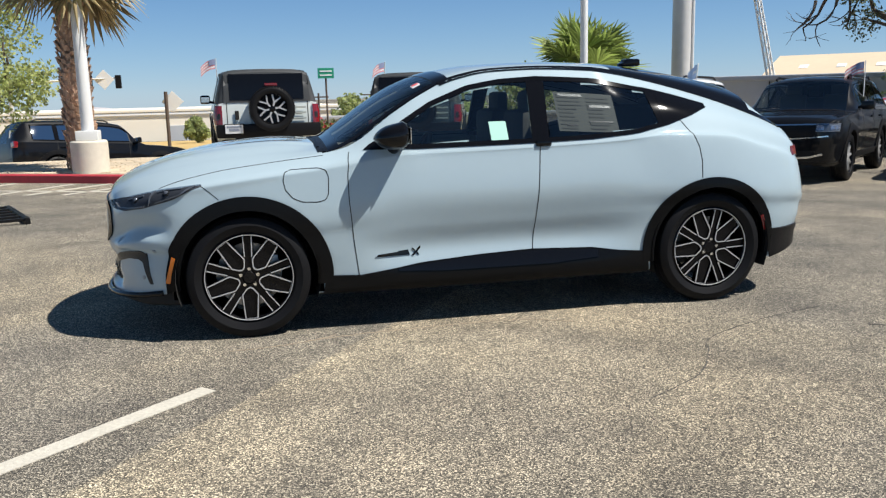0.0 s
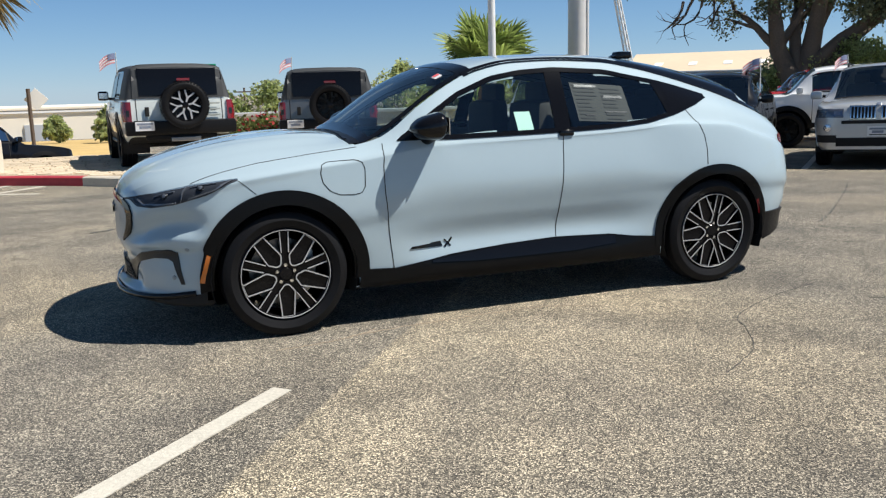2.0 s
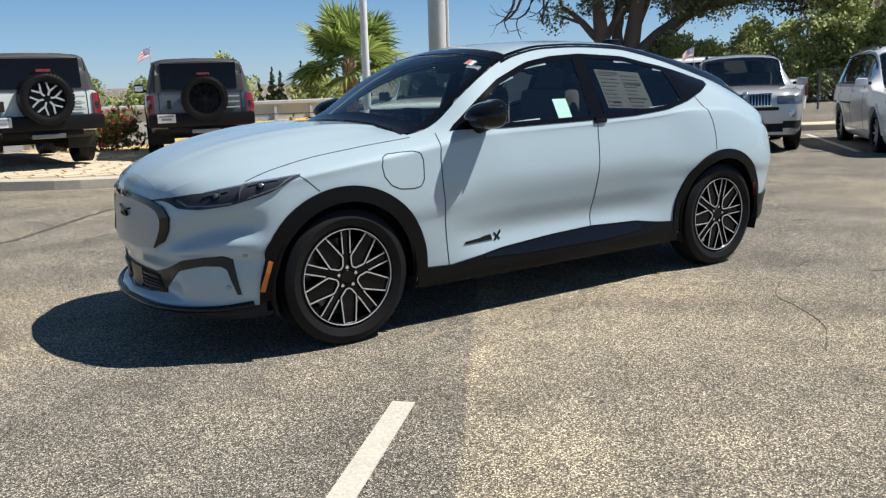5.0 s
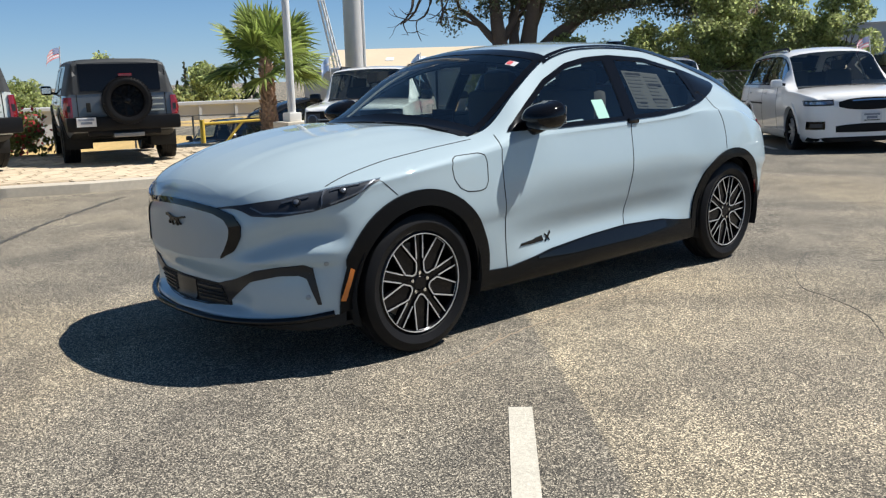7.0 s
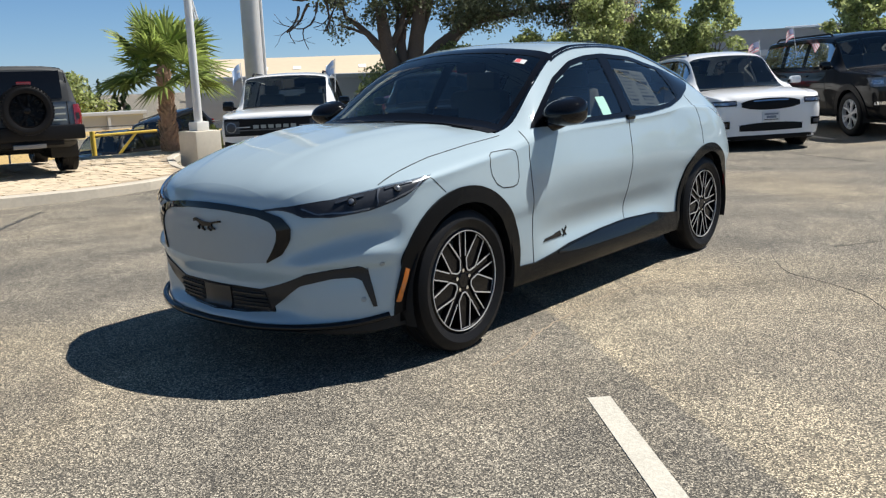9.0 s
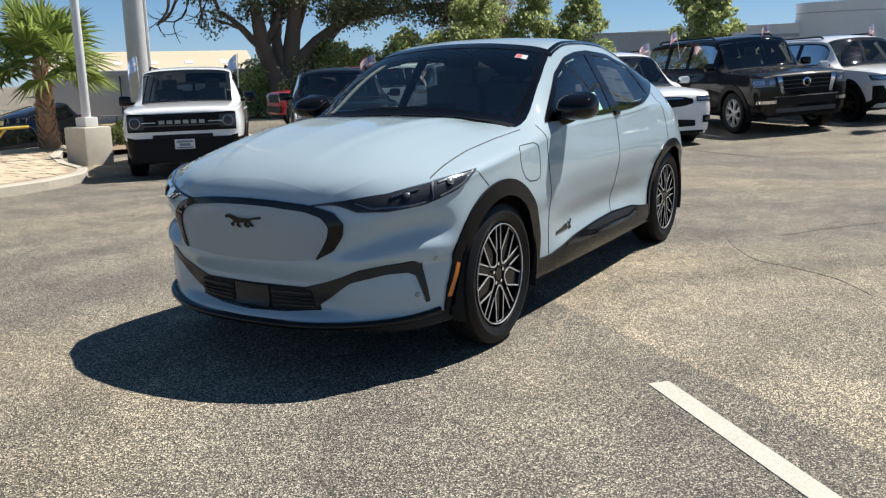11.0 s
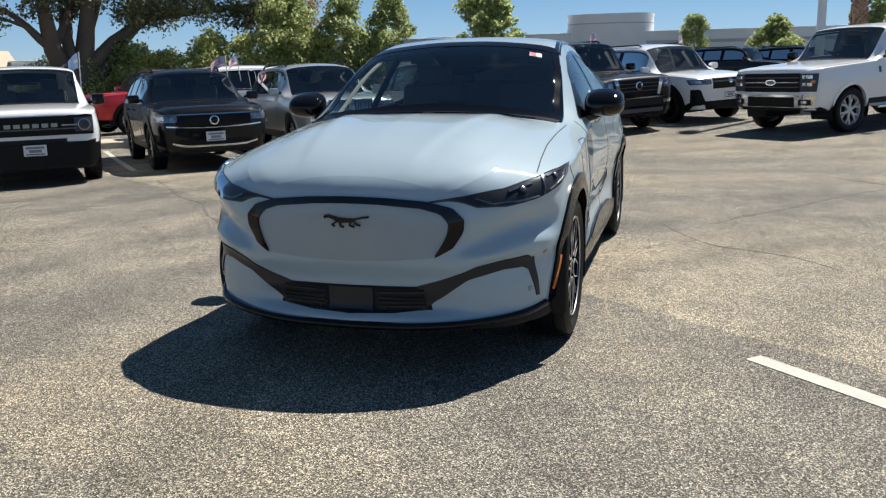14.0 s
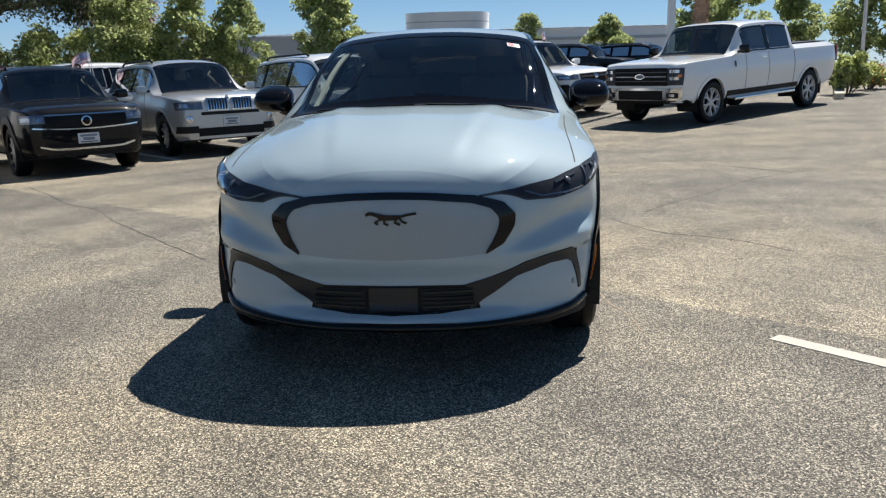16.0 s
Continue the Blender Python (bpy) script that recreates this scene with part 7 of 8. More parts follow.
def fan_palm(x, y, trunk_h, r0, r1, frond, count, label, seed, dz=0.15, down=0.0, lo=-0.55):
    """A fan palm: trunk with leaf bases, stalks with fans of narrow blades."""
    t = thing("fan_palm", pose(x, y, ground_z(x, y) + dz), label, "palm", "palms on the plaza")
    rng = random.Random(seed)
    bm = bmesh.new()
    n = 14
    tube(bm, [(0.02 * math.sin(k), 0.02 * math.cos(k * 1.7), trunk_h * k / n - 0.05) for k in range(n + 1)], [r0 + (r1 - r0) * (k / n) ** 0.7 for k in range(n + 1)], 14)
    part("trunk", bm, M["palm_bark"], t, "", True, 60)
    vs, fs = [], []
    rows = int(trunk_h / 0.075)
    for k in range(rows):
        z = trunk_h * k / rows
        r = r0 + (r1 - r0) * (k / rows) ** 0.7
        for j in range(9):
            a = j * math.tau / 9 + (k % 2) * 0.35 + rng.uniform(-0.08, 0.08)
            w, o, hh = 0.04 + 0.03 * rng.random(), 0.02 + 0.075 * rng.random(), 0.08 + 0.07 * rng.random()
            ca, sa = math.cos(a), math.sin(a)
            b = len(vs)
            for du, dr, dzz in ((-w, -0.01, 0), (w, -0.01, 0), (-w * 0.6, o, hh), (w * 0.6, o, hh), (0, o * 0.55, 0.02), (0, o * 0.4, hh * 1.02)):
                vs.append((ca * (r + dr) - sa * du, sa * (r + dr) + ca * du, z + dzz))
            fs += [(b, b + 4, b + 2), (b + 4, b + 1, b + 3), (b + 4, b + 3, b + 2), (b + 2, b + 3, b + 5), (b, b + 2, b + 5), (b + 1, b + 5, b + 3)]
    tagged(piece("leaf_base", vs, fs, M["palm_bark"], t, "cut leaf bases of the trunk", False), kind="stuff")
    for k in range(count):
        a = k * 2.399 + rng.uniform(-0.2, 0.2)
        lift = rng.uniform(lo - down, 1.3)
        d = Vector((math.cos(a) * math.cos(lift), math.sin(a) * math.cos(lift), math.sin(lift)))
        base = Vector((0, 0, trunk_h - 0.05 + 0.12 * rng.random()))
        stalk = frond * rng.uniform(0.42, 0.55)
        tip = base + d * stalk - Vector((0, 0, 0.08 * frond))
        bm = bmesh.new()
        tube(bm, [base, base + d * stalk * 0.5, tip], [0.022, 0.016, 0.011], 5)
        side = d.cross(Vector((0, 0, 1)))
        side = side.normalized() if side.length > 0.05 else Vector((1, 0, 0))
        side = Matrix.Rotation(rng.uniform(-1.0, 1.0), 3, d) @ side
        up = side.cross(d).normalized()
        blades = 23
        ln = frond - stalk
        for j in range(blades):
            b = radians(-125 + 250 * j / (blades - 1))
            e = (d * math.cos(b) + side * math.sin(b) * (1.0) + up * (0.10 + 0.10 * math.cos(b))).normalized()
            L = ln * (0.72 + 0.28 * math.cos(b * 0.8)) * rng.uniform(0.9, 1.1)
            across = e.cross(up).normalized() * ln * 0.046
            sag = Vector((0, 0, -L * (0.10 + 0.12 * rng.random())))
            p0, p1, p2 = tip, tip + e * L * 0.55 + up * 0.01, tip + e * L + sag
            q = [bm.verts.new(v) for v in (p0, p1 - across, p1 + across, p2, p1 + up * ln * 0.02)]
            bm.faces.new((q[0], q[1], q[4]))
            bm.faces.new((q[0], q[4], q[2]))
            bm.faces.new((q[1], q[3], q[4]))
            bm.faces.new((q[4], q[3], q[2]))
        dead = lift < -0.5
        part("frond", bm, M["frond_dry" if dead else "frond"], t)
    return t


def bush(x, y, rx, ry, h, material, seed, label, leaf=0.06, count=2500, flowers=0, dz=0.0, mat2=None):
    t = thing("bush", pose(x, y, ground_z(x, y) + dz), label, "bush", "shrubs")
    rng = random.Random(seed)
    cs = [(rng.uniform(-rx, rx) * 0.7, rng.uniform(-ry, ry) * 0.7, h * rng.uniform(0.2, 0.78)) for _ in range(22)]
    bm = bmesh.new()
    for c in cs[:9]:
        tube(bm, [(c[0] * 0.2, c[1] * 0.2, -0.05), (c[0] * 0.7, c[1] * 0.7, c[2] * 0.6), c], [0.02, 0.014, 0.006], 5)
    part("stem", bm, M["bark"], t)
    leaf_cloud("foliage", cs, [min(rx, h) * rng.uniform(0.25, 0.42) for _ in cs], count, leaf, material, t, seed)
    if flowers:
        leaf_cloud("flowers", cs, [min(rx, h) * 0.45 for _ in cs], flowers, leaf * 0.9, mat2 or M["flower"], t, seed + 1)
    return t


def conifer(x, y, h, seed):
    t = thing("conifer", pose(x, y, ground_z(x, y)), "dark slender conifer in the distance", "tree", "far conifers")
    rng = random.Random(seed)
    part("trunk", tube(bmesh.new(), [(0, 0, -0.3), (0, 0, h)], [0.18, 0.03], 7), M["bark"], t)
    cs, rs = [], []
    for k in range(26):
        u = k / 25
        a = rng.random() * math.tau
        w = h * 0.16 * (1 - u) * rng.uniform(0.3, 1)
        cs.append((math.cos(a) * w, math.sin(a) * w, h * (0.12 + 0.86 * u)))
        rs.append(h * (0.02 + 0.07 * (1 - u)))
    leaf_cloud("needles", cs, rs, 1500, 0.12, M["leaf_conifer"], t, seed, 0.05)


plaza()
big_oak()
fan_palm(6.5, 14.0, 1.92, 0.19, 0.10, 1.70, 36, "young fan palm with rough brown trunk", 5, lo=-0.42)
fan_palm(-4.66, 11.60, 4.1, 0.26, 0.21, 1.7, 44, "tall fan palm with a thick fibrous trunk", 9, down=0.5)
fan_palm(19.7, -5.75, 4.6, 0.18, 0.15, 1.6, 26, "fan palm behind the pickup", 12, 0.0, 0.6)
for k, (x, y, h, rx, m_, n_) in enumerate(((31.8, 16.9, 5.2, 2.1, "leaf", 9000), (33.2, 14.6, 5.1, 1.7, "leaf", 8000), (34.6, 12.5, 4.8, 1.6, "leaf", 7500), (30.2, 19.8, 3.6, 1.8, "leaf_light", 5000), (28.8, 22.8, 3.2, 1.9, "leaf_light", 5000), (27.4, 25.8, 3.0, 2.0, "leaf_light", 4500), (33.5, 18.4, 3.8, 1.8, "leaf_light", 4500), (32.6, 16.0, 3.4, 1.7, "leaf_light", 4000), (34.4, 14.0, 3.2, 1.5, "leaf_light", 3500))):
    broad_tree(x, y, h, rx, n_, 0.12, M[m_], 20 + k, "leafy green tree beyond the lot", 0.14)
for k in range(9):
    broad_tree(25.6 + 0.95 * k, 25.4 - 1.45 * k, 2.5 + 0.22 * (k % 3) + 0.09 * k, 1.75, 3400, 0.11, M["leaf_light" if k % 2 else "leaf"], 140 + k, "low leafy tree in the hedge beyond the lot", 0.06)
broad_tree(105, 24.5, 11.5, 4.6, 4200, 0.42, M["leaf"], 41, "broad green tree in front of far buildings", 0.25)
broad_tree(101, 21.5, 10.5, 3.6, 3000, 0.42, M["leaf"], 47, "broad green tree in front of far buildings", 0.25)
for k, (x, y, h, rx) in enumerate(((63.8, -7.6, 5.0, 2.4), (63, -14.2, 8.0, 2.6), (62, -17.5, 8.5, 3.2), (61, -21, 7.2, 2.8), (59.4, -25.5, 7.6, 3.4), (60, -30, 8, 3.4), (112, -2, 9.0, 3.2))):
    broad_tree(x, y, h * 0.86, rx * 0.85, 5200, 0.22, M["leaf"], 60 + k, "green street tree in the distance", 0.25)
broad_tree(-10.0, 23.6, 8.4, 2.5, 9500, 0.11, M["leaf_light"], 80, "light green tree by the street", 0.2)
for k, h in enumerate((2.4, 3.3, 2.9, 2.1, 3.6, 2.6, 3.1, 2.3, 2.8, 2.0, 2.5)):
    conifer(26.8 + 0.87 * k + 0.3 * (k % 2), 69.8 - 0.44 * k, h + 0.75, 90 + k)
for k, (x, y, h, rx) in enumerate(((8.5, 55, 4.4, 2.6), (12.5, 53, 3.8, 2.6), (5.5, 56, 3.6, 2.4), (20, 60, 4.6, 2.6), (-5.5, 60, 1.7, 1.2), (-2, 55, 2.2, 1.6), (24, 52, 3.5, 2.2))):
    broad_tree(x, y, h, rx, 1800, 0.24, M["leaf"], 110 + k, "distant green tree across the street", 0.2)
bush(0.75, 14.6, 1.0, 0.7, 0.9, M["bush"], 3, "leafy shrub with red flowers on the plaza", 0.055, 2600, 500, 0.13)
bush(0.3, 15.8, 0.8, 0.6, 0.95, M["bush"], 4, "leafy shrub beside the off-roaders", 0.055, 1800, 160, 0.13)
bush(8.2, 13.9, 1.3, 0.7, 0.6, M["bush"], 7, "low green shrub under the sign pole", 0.05, 2200, 0, 0.05)
bush(17.0, -8.9, 0.55, 0.55, 1.25, M["leaf_light"], 8, "feathery yellow-green shrub by the drive", 0.07, 2400, 0)
bush(18.2, -9.9, 0.5, 0.5, 0.9, M["leaf_light"], 9, "yellow-green shrub with orange flowers", 0.06, 1200, 160, 0, M["amber"])


# ---- poles ----
def lamp_post(x, y, block_r, block_h, r, h, label, dz=0.15, square=False):
    t = thing("lamp_post", pose(x, y, ground_z(x, y) + dz), label, "lamp post", "lamp posts")
    bm = bmesh.new()
    if square:
        box(bm, (0, 0, block_h / 2 - 0.1), (block_r * 2, block_r * 2, block_h + 0.2), 0.03)
    else:
        lathe(bm, [(0.001, -0.1), (block_r, -0.1), (block_r, block_h - 0.03), (block_r - 0.03, block_h), (0.001, block_h)], 28, "z")
    part("base_block", bm, M["block"], t, "", True)
    bm = box(bmesh.new(), (0, 0, block_h + 0.09), (r * 3.4, r * 3.4, 0.18), 0.02)
    part("base_cover", bm, M["white_pole"], t, "", True)
    part("pole", tube(bmesh.new(), [(0, 0, block_h), (0, 0, h)], [r, r * 0.72], 16), M["white_pole"], t, "", True)
    bm = box(bmesh.new(), (0.45, 0, h), (0.7, 0.35, 0.14), 0.03)
    part("lamp_head", bm, M["white_pole"], t, "", True)
    return t


lamp_post(-4.42, 11.0, 0.33, 0.58, 0.115, 8.5, "white lamp post on a round concrete base")
lamp_post(5.45, 11.3, 0.30, 0.58, 0.085, 8.5, "white lamp post on a square concrete base", 0.13, True)
lamp_post(17.5, -4.55, 0.3, 0.5, 0.11, 9.0, "white lamp post behind the pickup", 0.0, True)
t = thing("sign_pole", pose(9.1, 14.0, ground_z(9.1, 14.0)), "thick grey steel sign pole with a slim conduit", "pole")
part("pole", tube(bmesh.new(), [(0, 0, -0.1), (0, 0, 12)], [0.235, 0.225], 28), M["grey_pole"], t, "", True)
part("conduit", tube(bmesh.new(), [(0.22, -0.15, -0.1), (0.22, -0.15, 12)], 0.04, 10), M["white_pole"], t, "", True)
t = thing("lattice_mast", pose(49.5, 70.7, -1.0), "tall white lattice crane mast in the distance", "mast")
for k in range(3):
    a = k * math.tau / 3
    part("mast_leg", tube(bmesh.new(), [(0.42 * math.cos(a), 0.42 * math.sin(a), 0), (-4.3 + 0.2 * math.cos(a), 3.1 + 0.2 * math.sin(a), 26)], [0.11, 0.08], 6), M["white_pole"], t)
bm = bmesh.new()
mast_at = lambda q, j: Vector((-4.3 * q / 26 + (0.42 - 0.22 * q / 26) * math.cos(j * math.tau / 3), 3.1 * q / 26 + (0.42 - 0.22 * q / 26) * math.sin(j * math.tau / 3), q))
for k in range(26):
    for j in range(3):
        tube(bm, [mast_at(k, j), mast_at(k + 1, j + 1)], 0.03, 4, False)
part("mast_lacing", bm, M["white_pole"], t)
part("jib", box(bmesh.new(), (0.6, 0, 3.2), (2.4, 0.5, 0.3), 0.05), M["white_pole"], t)


def flag(p, lean, wide=0.42, high=0.27, kind="stars", turn=0.0, label="small striped flag on a white stick"):
    """A car-window flag: stick, cloth stripes and corner field."""
    t = thing("car_flag", Matrix.Translation(p) @ pose(0, 0, 0, 0, 0, turn) @ pose(0, 0, 0, lean, 0, 0), label, "flag", "flags on the parked cars")
    part("stick", tube(bmesh.new(), [(0, 0, 0), (0, 0, 0.62)], 0.009, 6), M["white_pole"], t)
    wave = lambda u, v: (0.02 + wide * u, 0.035 * math.sin(6 * u + 2 * v) * u, 0.60 - high * (1 - v) - 0.16 * u * u)
    def cloth(name, u0, u1, v0, v1, mt, off=0.0):
        vs, fs, n = [], [], 8
        for s in (0, 1):
            for i in range(n + 1):
                for v in (v0, v1):
                    x, y, z = wave(u0 + (u1 - u0) * i / n, v)
                    vs.append((x, y + off + s * 0.002 * (1 if off >= 0 else -1), z))
        w = 2 * (n + 1)
        for i in range(n):
            fs += [(2 * i, 2 * i + 1, 2 * i + 3, 2 * i + 2), (w + 2 * i, w + 2 * i + 2, w + 2 * i + 3, w + 2 * i + 1)]
        piece(name, vs, fs, M[mt], t)
    if kind == "stars":
        for k in range(7):
            cloth("stripe", 0, 1, k / 7, (k + 1) / 7, "flag_red" if k % 2 == 0 else "flag_white")
        for off in (0.004, -0.004):
            cloth("corner_field", 0, 0.42, 0.43, 1.0, "flag_blue", off)
    else:
        cloth("cloth", 0, 1, 0, 1, "pale_blue_cloth")
        cloth("band", 0, 1, 0.4, 0.6, "flag_white", 0.004)
    return t


def flag_on(name, local, turn, kind="stars", lean=10):
    """A flag clipped to a side window of a parked car."""
    m = bpy.data.objects[name].matrix_world
    text = "small striped flag clipped to a car window" if kind == "stars" else "small pale blue flag clipped to a car window"
    wide, high = (0.29, 0.19) if kind == "stars" else (0.15, 0.25)
    flag(tuple(m @ Vector(local) - Vector((0, 0, 0.13))), lean, wide, high, kind, turn, text)


bpy.context.view_layer.update()
flag_on("off_roader", (0.1, -0.80, 1.62), 186, lean=-6)
flag_on("off_roader.001", (0.1, -0.80, 1.62), 200, lean=-6)
flag_on("compact_suv", (-0.1, -0.84, 1.52), 120, "plain")
flag_on("compact_suv", (-0.1, 0.84, 1.52), 150, "plain")
flag_on("midsize_suv", (0.1, -0.80, 1.42), 140)
flag_on("minivan", (0.0, -0.86, 1.48), 150)
flag_on("full_size_suv", (0.0, -0.86, 1.66), 150)
flag_on("full_size_suv", (0.9, 0.86, 1.66), 160)
flag_on("crossover_suv", (0.0, -0.84, 1.52), 160)
flag_on("pale_pickup", (-0.1, -0.84, 1.58), 160)


# ---- far buildings and street ----
def slab_building(name, a, b, depth, z0, z1, wall, label, bands=(), cat="building"):
    """A long low building from a to b on the plan, with parapet and bands of openings."""
    a, b = Vector((*a, 0)), Vector((*b, 0))
    d = b - a
    L = d.length
    ang = math.degrees(math.atan2(d.y, d.x))
    t = thing(name, pose(a.x, a.y, z0, 0, 0, ang), label, cat, "far buildings")
    part("wall", box(bmesh.new(), (L / 2, depth / 2, (z1 - z0) / 2 - 1), (L, depth, z1 - z0 + 2)), M[wall], t)
    part("roof", box(bmesh.new(), (L / 2, depth / 2, z1 - z0 + 0.1), (L + 0.4, depth + 0.4, 0.25), 0.05), M[wall], t)
    for u0, u1, v0, v1, mt, nm in bands:
        part(nm, box(bmesh.new(), (L * (u0 + u1) / 2, -0.05, (z1 - z0) * (v0 + v1) / 2), (L * (u1 - u0), 0.2, (z1 - z0) * (v1 - v0)), 0.02), M[mt], t)
    return t


tan = slab_building("tan_building", (64, 95.5), (83.2, 78), 26, -1.0, 2.6, "beige_wall", "long tan building with shaded eaves band and white sign strip",
              [(0.02, 0.99, 0.70, 0.97, "beige_shaded", "eaves_band")] + [(0.05 + 0.1 * k, 0.10 + 0.1 * k, 0.02, 0.62, "grey_wall", "shutter") for k in range(9)] + [(0.55, 0.72, 0.72, 0.95, "white_wall", "sign_board"), (0.57, 0.70, 0.80, 0.87, "print", "sign_bar")])
bm = box(bmesh.new(), (13, 6.5, 5.15), (26.8, 15.2, 0.22), 0.03, pose(0, 6.5, 5.15, 11.5, 0, 0) @ pose(0, -6.5, -5.15))
part("sloped_roof", bm, M["beige_wall"], tan, "cream metal roof slope")
for k in range(5):
    part("skylight", box(bmesh.new(), (4 + 4.6 * k, 5.0, 5.0), (1.1, 2.2, 0.06), 0, pose(0, 5.0, 5.0, 11.5, 0, 0) @ pose(0, -5.0, -5.0)), M["white_wall"], tan)
slab_building("white_building", (85, 80.5), (94, 72), 16, -1, 4.0, "white_wall", "small white building with a flat roof", [(0.1, 0.9, 0.55, 0.8, "dark_glass", "window_band")])
slab_building("storage_wall", (20.5, 34.0), (29.0, 28.0), 3, -1.0, 1.75, "blue_wall", "blue-grey storage containers", [(0.32 + 0.01, 0.335, 0.02, 0.98, "under", "joint"), (0.66, 0.67, 0.02, 0.98, "under", "joint")])
slab_building("showroom", (117.5, 36), (118.5, -26), 30, 0, 6.8, "white_wall", "long white showroom with grey bands", [(0.0, 1.0, 0.78, 0.84, "grey_wall", "trim_band"), (0.05, 0.95, 0.10, 0.55, "dark_glass", "window_band")] + [(0.05 + 0.075 * k, 0.06 + 0.075 * k, 0.05, 0.58, "white_wall", "mullion") for k in range(13)])
t = thing("showroom_tower", pose(121, 9.4, 0), "tall white rounded entrance drum of the showroom", "building", "far buildings")
ring = [(4.6 * math.copysign(abs(math.cos(a)) ** 0.7, math.cos(a)), 6.0 * math.copysign(abs(math.sin(a)) ** 0.7, math.sin(a))) for a in [k * math.tau / 56 for k in range(56)]]
for nm, z0, z1, grow, mt in (("wall", -1.0, 9.1, 1.0, "white_wall"), ("parapet", 9.1, 9.45, 1.012, "white_wall"), ("trim_band", 8.1, 8.22, 1.006, "grey_wall")):
    bm = bmesh.new()
    low, high = ([bm.verts.new((x * grow, y * grow, z)) for x, y in ring] for z in (z0, z1))
    for k in range(56):
        bm.faces.new((low[k], low[(k + 1) % 56], high[(k + 1) % 56], high[k]))
    bm.faces.new(high)
    bm.faces.new(low[::-1])
    part(nm, bm, M[mt], t, "", True, 40)
slab_building("grey_building", (108, 48), (114.5, 30), 20, 0, 6.4, "grey_wall", "low dark-roofed grey building", [(0, 1, 0.5, 0.62, "white_wall", "trim_band"), (0.05, 0.95, 0.05, 0.4, "dark_glass", "window_band")])
slab_building("warehouse", (-30, 72.0), (8, 75.5), 25, -2.2, 0.55, "cream", "low cream warehouse across the street", [(0.0, 1.0, 0.9, 0.98, "white_wall", "parapet")] + [(0.08 + 0.16 * k, 0.13 + 0.16 * k, 0.05, 0.55, "grey_wall", "loading_door") for k in range(6)])
slab_building("garden_wall", (2, 50), (26, 47), 0.4, -1.6, 0.02, "grey_wall", "grey wall along the street", [(0.1 * k, 0.1 * k + 0.008, 0, 1, "grey_wall", "wall_joint") for k in range(10)], "wall")


def field(name, pts, material, label, lift=0.02, n=14):
    (xa, ya), (xb, yb) = pts
    vs = [(xa + (xb - xa) * i / n, ya + (yb - ya) * j / n, ground_z(xa + (xb - xa) * i / n, ya + (yb - ya) * j / n) + lift) for i in range(n + 1) for j in range(n + 1)]
    fs = [(i * (n + 1) + j, (i + 1) * (n + 1) + j, (i + 1) * (n + 1) + j + 1, i * (n + 1) + j + 1) for i in range(n) for j in range(n)]
    return tagged(piece(name, vs, fs, material), label, "ground", "", "structure")


field("dry_field", ((-60, 31), (30, 70)), M["dry_grass"], "strip of dry yellow grass across the street")
field("road", ((-60, 25.5), (14, 30.5)), M["road"], "grey street beyond the plaza", 0.03)
field("planting_bed", ((6.2, 12.4), (11.5, 15.4)), M["soil"], "brown soil bed under the sign pole", 0.12)


def island(a, b, width, label):
    a, b = Vector((*a, 0)), Vector((*b, 0))
    d = (b - a).normalized()
    s = Vector((-d.y, d.x, 0)) * width
    kerb_run("kerb", [(a.x, a.y), (b.x, b.y)], M["kerb"], "buff concrete kerb of the planted island")
    vs, fs = [], []
    for i in range(11):
        p = a.lerp(b, i / 10)
        for q in (0.15 / width, 1.0):
            v = p + s * q
            vs.append((v.x, v.y, ground_z(v.x, v.y) + 0.13))
    for i in range(10):
        fs.append((2 * i, 2 * i + 2, 2 * i + 3, 2 * i + 1))
    tagged(piece("planting_strip", vs, fs, M["paver"]), label, "ground", "", "structure")


island((8.6, 13.2), (17.6, 5.3), 1.5, "buff planted strip behind the parked row")
strip_on_lot("drive_kerb", [(15.5, -8.2), (19, -9.4), (24, -11.6), (30, -16)], 0.22, M["kerb"], 0.14, 24, 0, "pale kerb along the drive", "kerb", "structure")
field("drive_bed", ((18.5, -20), (40, -11.8)), M["soil"], "bark-covered bed beyond the drive", 0.06)

# yellow gate, fence, signs, poles by the street
gz = ground_z(6.27, 17.06)
gh = -0.36 - gz
t = thing("barrier_gate", pose(6.27, 17.06, gz, 0, 0, -18), "yellow steel barrier gate by the street", "gate")
part("post", tube(bmesh.new(), [(0, 0, -0.1), (0, 0, gh + 0.80)], 0.065, 12), M["yellow"], t, "", True)
part("arm", tube(bmesh.new(), [(0, 0, gh + 0.69), (1.6, 0, gh + 0.73)], 0.036, 10), M["yellow"], t, "", True)
part("brace", tube(bmesh.new(), [(0.46, 0, gh + 0.02), (1.06, 0, gh + 0.70)], 0.036, 10), M["yellow"], t, "", True)
street_suv(lot(9.4, 21.6, 24), "black car beyond the yellow gate")
street_suv(lot(12.8, 24.2, 20), "dark car beyond the yellow gate")
street_suv(lot(33.5, -3.6, 60), "dark car behind the white crossover")
street_suv(lot(34.5, -6.4, 60), "dark car behind the white pickup")


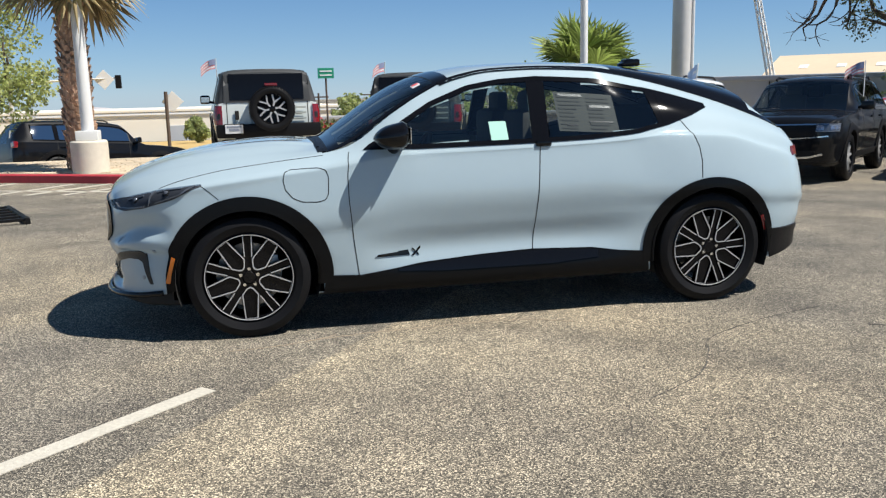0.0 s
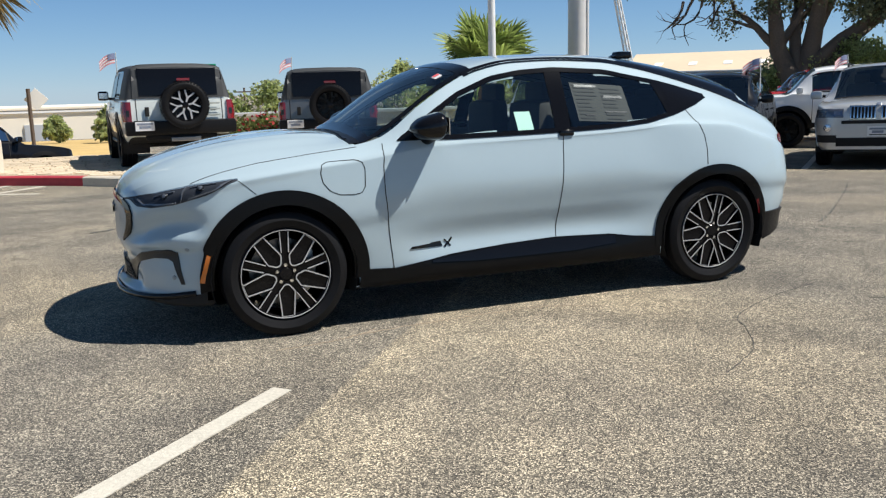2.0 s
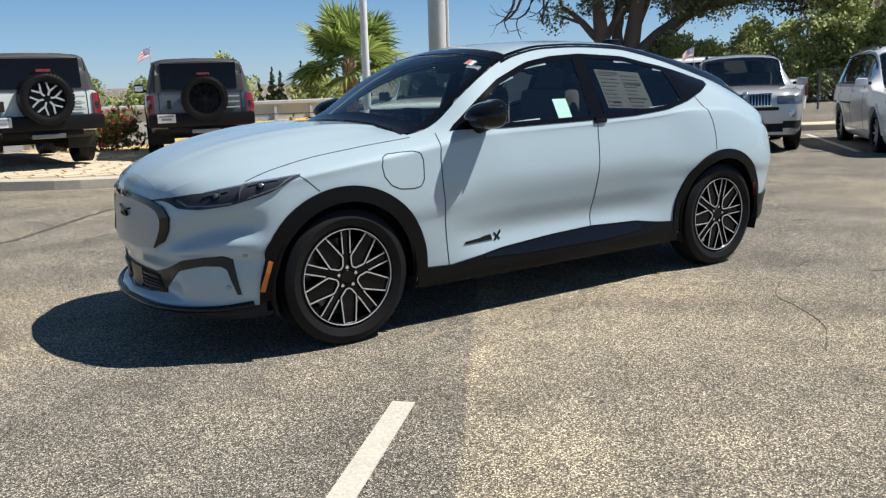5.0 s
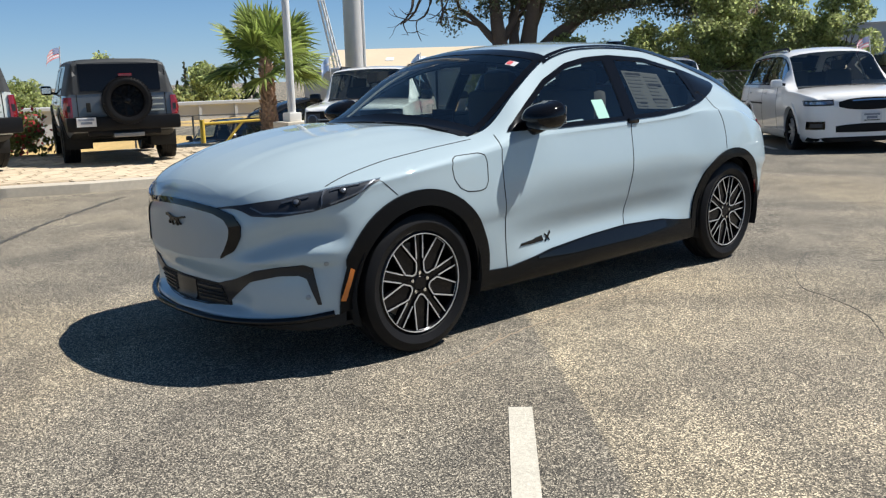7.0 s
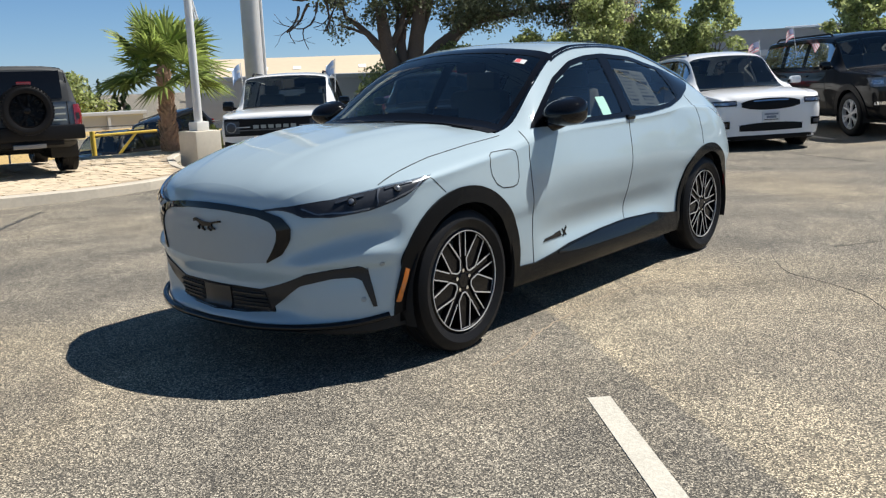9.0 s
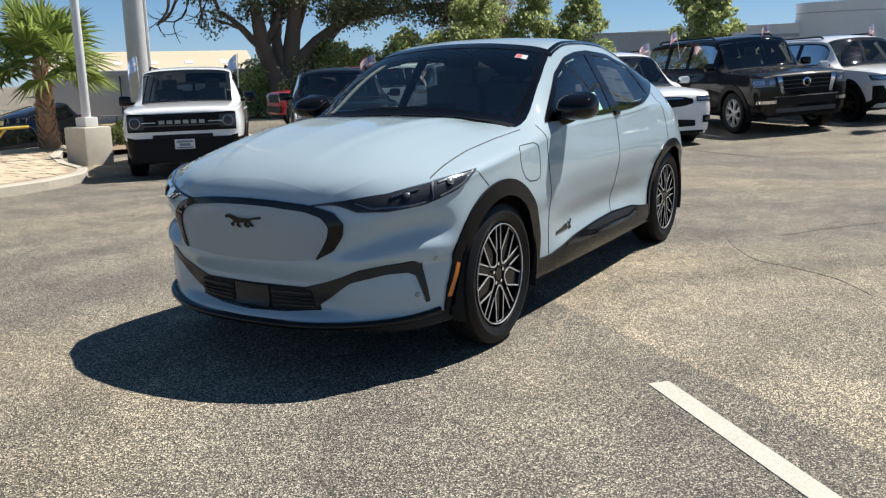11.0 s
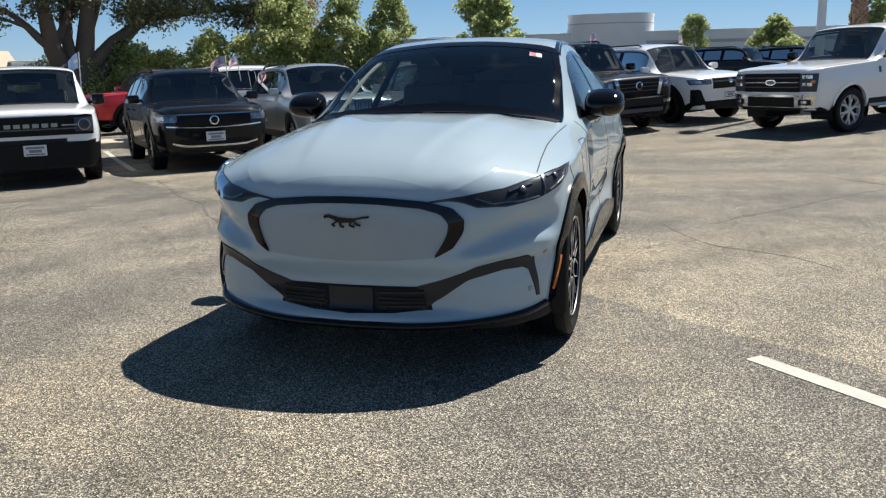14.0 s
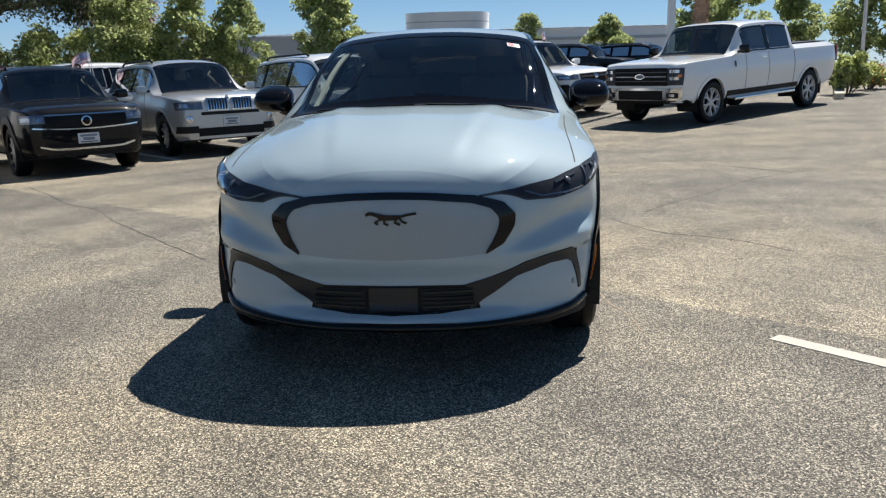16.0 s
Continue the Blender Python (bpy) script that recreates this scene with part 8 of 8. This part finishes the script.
def wire_fence(a, b, h, z, label):
    a, b = Vector((*a, 0)), Vector((*b, 0))
    L = (b - a).length
    t = thing("wire_fence", pose(a.x, a.y, z, 0, 0, math.degrees(math.atan2(b.y - a.y, b.x - a.x))), label, "fence", "fences")
    n = int(L / 2.5) + 1
    for k in range(n + 1):
        part("post", tube(bmesh.new(), [(L * k / n, 0, -0.3), (L * k / n, 0, h)], 0.035, 7), M["fence"], t)
    part("top_rail", tube(bmesh.new(), [(0, 0, h), (L, 0, h)], 0.022, 6), M["fence"], t)
    bm = bmesh.new()
    step = 0.24
    k = 0.0
    while k < L + h:
        x0, x1 = max(0.0, k - h), min(L, k)
        if x1 > x0:
            tube(bm, [(x0, 0, k - x0), (x1, 0, k - x1)], 0.0025, 3, False)
            tube(bm, [(x0, 0.01, h - (k - x0)), (x1, 0.01, h - (k - x1))], 0.0025, 3, False)
        k += step
    tagged(part("wire", bm, M["fence"], t), kind="stuff")


wire_fence((8.5, 27.0), (20.0, 22.0), 1.5, -1.3, "grey chain-link fence beyond the gate")
wire_fence((24.5, 13.0), (28.0, 4.5), 1.2, 0.1, "chain-link fence below the trees")
t = thing("street_sign", pose(1.6, 30, -0.6), "green street name sign with plain bars", "sign")
part("post", tube(bmesh.new(), [(0, 0, 0), (0, 0, 2.95)], 0.04, 8), M["wood"], t)
sg = part("panel", box(bmesh.new(), (0, -0.06, 3.0), (0.66, 0.03, 0.42), 0.01), M["sign_green"], t)
for k in range(2):
    part("panel_bar", box(bmesh.new(), (0, -0.08, 2.92 + 0.16 * k), (0.5, 0.012, 0.05)), M["flag_white"], sg)
t = thing("utility_pole", pose(-5.6, 39, -1.2), "short dark wooden pole with a diamond sign", "pole")
part("pole", tube(bmesh.new(), [(0, 0, -0.2), (0, 0, 3.1)], 0.09, 8), M["wood"], t)
part("sign_back", box(bmesh.new(), (0.3, 0.1, 2.6), (0.75, 0.03, 0.75), 0.01, pose(0.3, 0.1, 2.6, 0, 45, 0) @ pose(-0.3, -0.1, -2.6)), M["white_pole"], t)
for x, y, h in ((-1.5, 58, 3.2), (3.5, 60, 4.0), (7.8, 62, 4.4)):
    t = thing("utility_pole", pose(x, y, ground_z(x, y)), "thin dark utility pole with a cross-arm", "pole", "utility poles")
    part("pole", tube(bmesh.new(), [(0, 0, -0.3), (0, 0, h)], 0.08, 6), M["wood"], t)
    part("cross_arm", box(bmesh.new(), (0, 0, h - 0.3), (1.5, 0.1, 0.1)), M["wood"], t)
t = thing("traffic_signal", pose(-16, 52, ground_z(-16, 52)), "traffic signal mast arm across the street", "traffic light")
part("post", tube(bmesh.new(), [(0, 0, -0.2), (0, 0, 4.6)], 0.12, 10), M["grey_pole"], t, "", True)
part("mast_arm", tube(bmesh.new(), [(0, 0, 4.2), (6.2, 1.4, 4.45)], [0.09, 0.05], 8), M["grey_pole"], t, "", True)
for x in (4.5, 6.2):
    part("signal_head", box(bmesh.new(), (x, x * 0.22, 4.2), (0.36, 0.3, 0.85), 0.04), M["matt_black"], t)
part("sign_back", box(bmesh.new(), (5.35, 1.2, 4.35), (0.9, 0.03, 0.9), 0.01, pose(5.35, 1.2, 4.35, 0, 45, 0) @ pose(-5.35, -1.2, -4.35)), M["white_pole"], t)
t = thing("pole", pose(24.05, -11.9, ground_z(24.05, -11.9)), "slim white pole by the drive", "pole")
part("shaft", tube(bmesh.new(), [(0, 0, -0.1), (0, 0, 5)], 0.06, 10), M["white_pole"], t, "", True)
# low metal ramp lying on the lot
t = thing("ramp_rack", pose(-4.12, 4.95, ground_z(-4.12, 4.95), 0, 0, 22), "low dark metal ramp lying on the asphalt", "ramp")
for k in range(6):
    part("rung", box(bmesh.new(), (-0.42, 0.05 + 0.30 * k, 0.055), (0.86, 0.07, 0.035), 0.008), M["matt_black"], t)
for x in (0.0, -0.84):
    part("side_rail", box(bmesh.new(), (x, 0.78, 0.04), (0.06, 1.62, 0.08), 0.010), M["matt_black"], t)


def ridge():
    vs, fs = [], []
    rng = random.Random(2)
    n = 60
    for i in range(n + 1):
        x = -520 + 1000 * i / n
        top = -7.0 + 3.2 * math.sin(i * 0.35) + 2.0 * math.sin(i * 0.9 + 1) + rng.uniform(-0.8, 0.8)
        vs += [(x, 840, -30), (x, 845 + rng.uniform(-3, 3), (top - 30) / 2), (x, 860, top), (x, 960, -30)]
    for i in range(n):
        for k in range(3):
            fs.append((4 * i + k, 4 * i + 4 + k, 4 * i + 5 + k, 4 * i + 1 + k))
    tagged(piece("backdrop", vs, fs, M["mountain"]), "pale hazy hills on the horizon", "hills", "", "structure")


ridge()


# daylight reaches the cabins through the panes
for ob in bpy.data.objects:
    if ob.type == "MESH" and ob.data.materials and ob.data.materials[0] in (M["glass"], M["half_tint"], M["tint"]):
        ob.visible_shadow = False
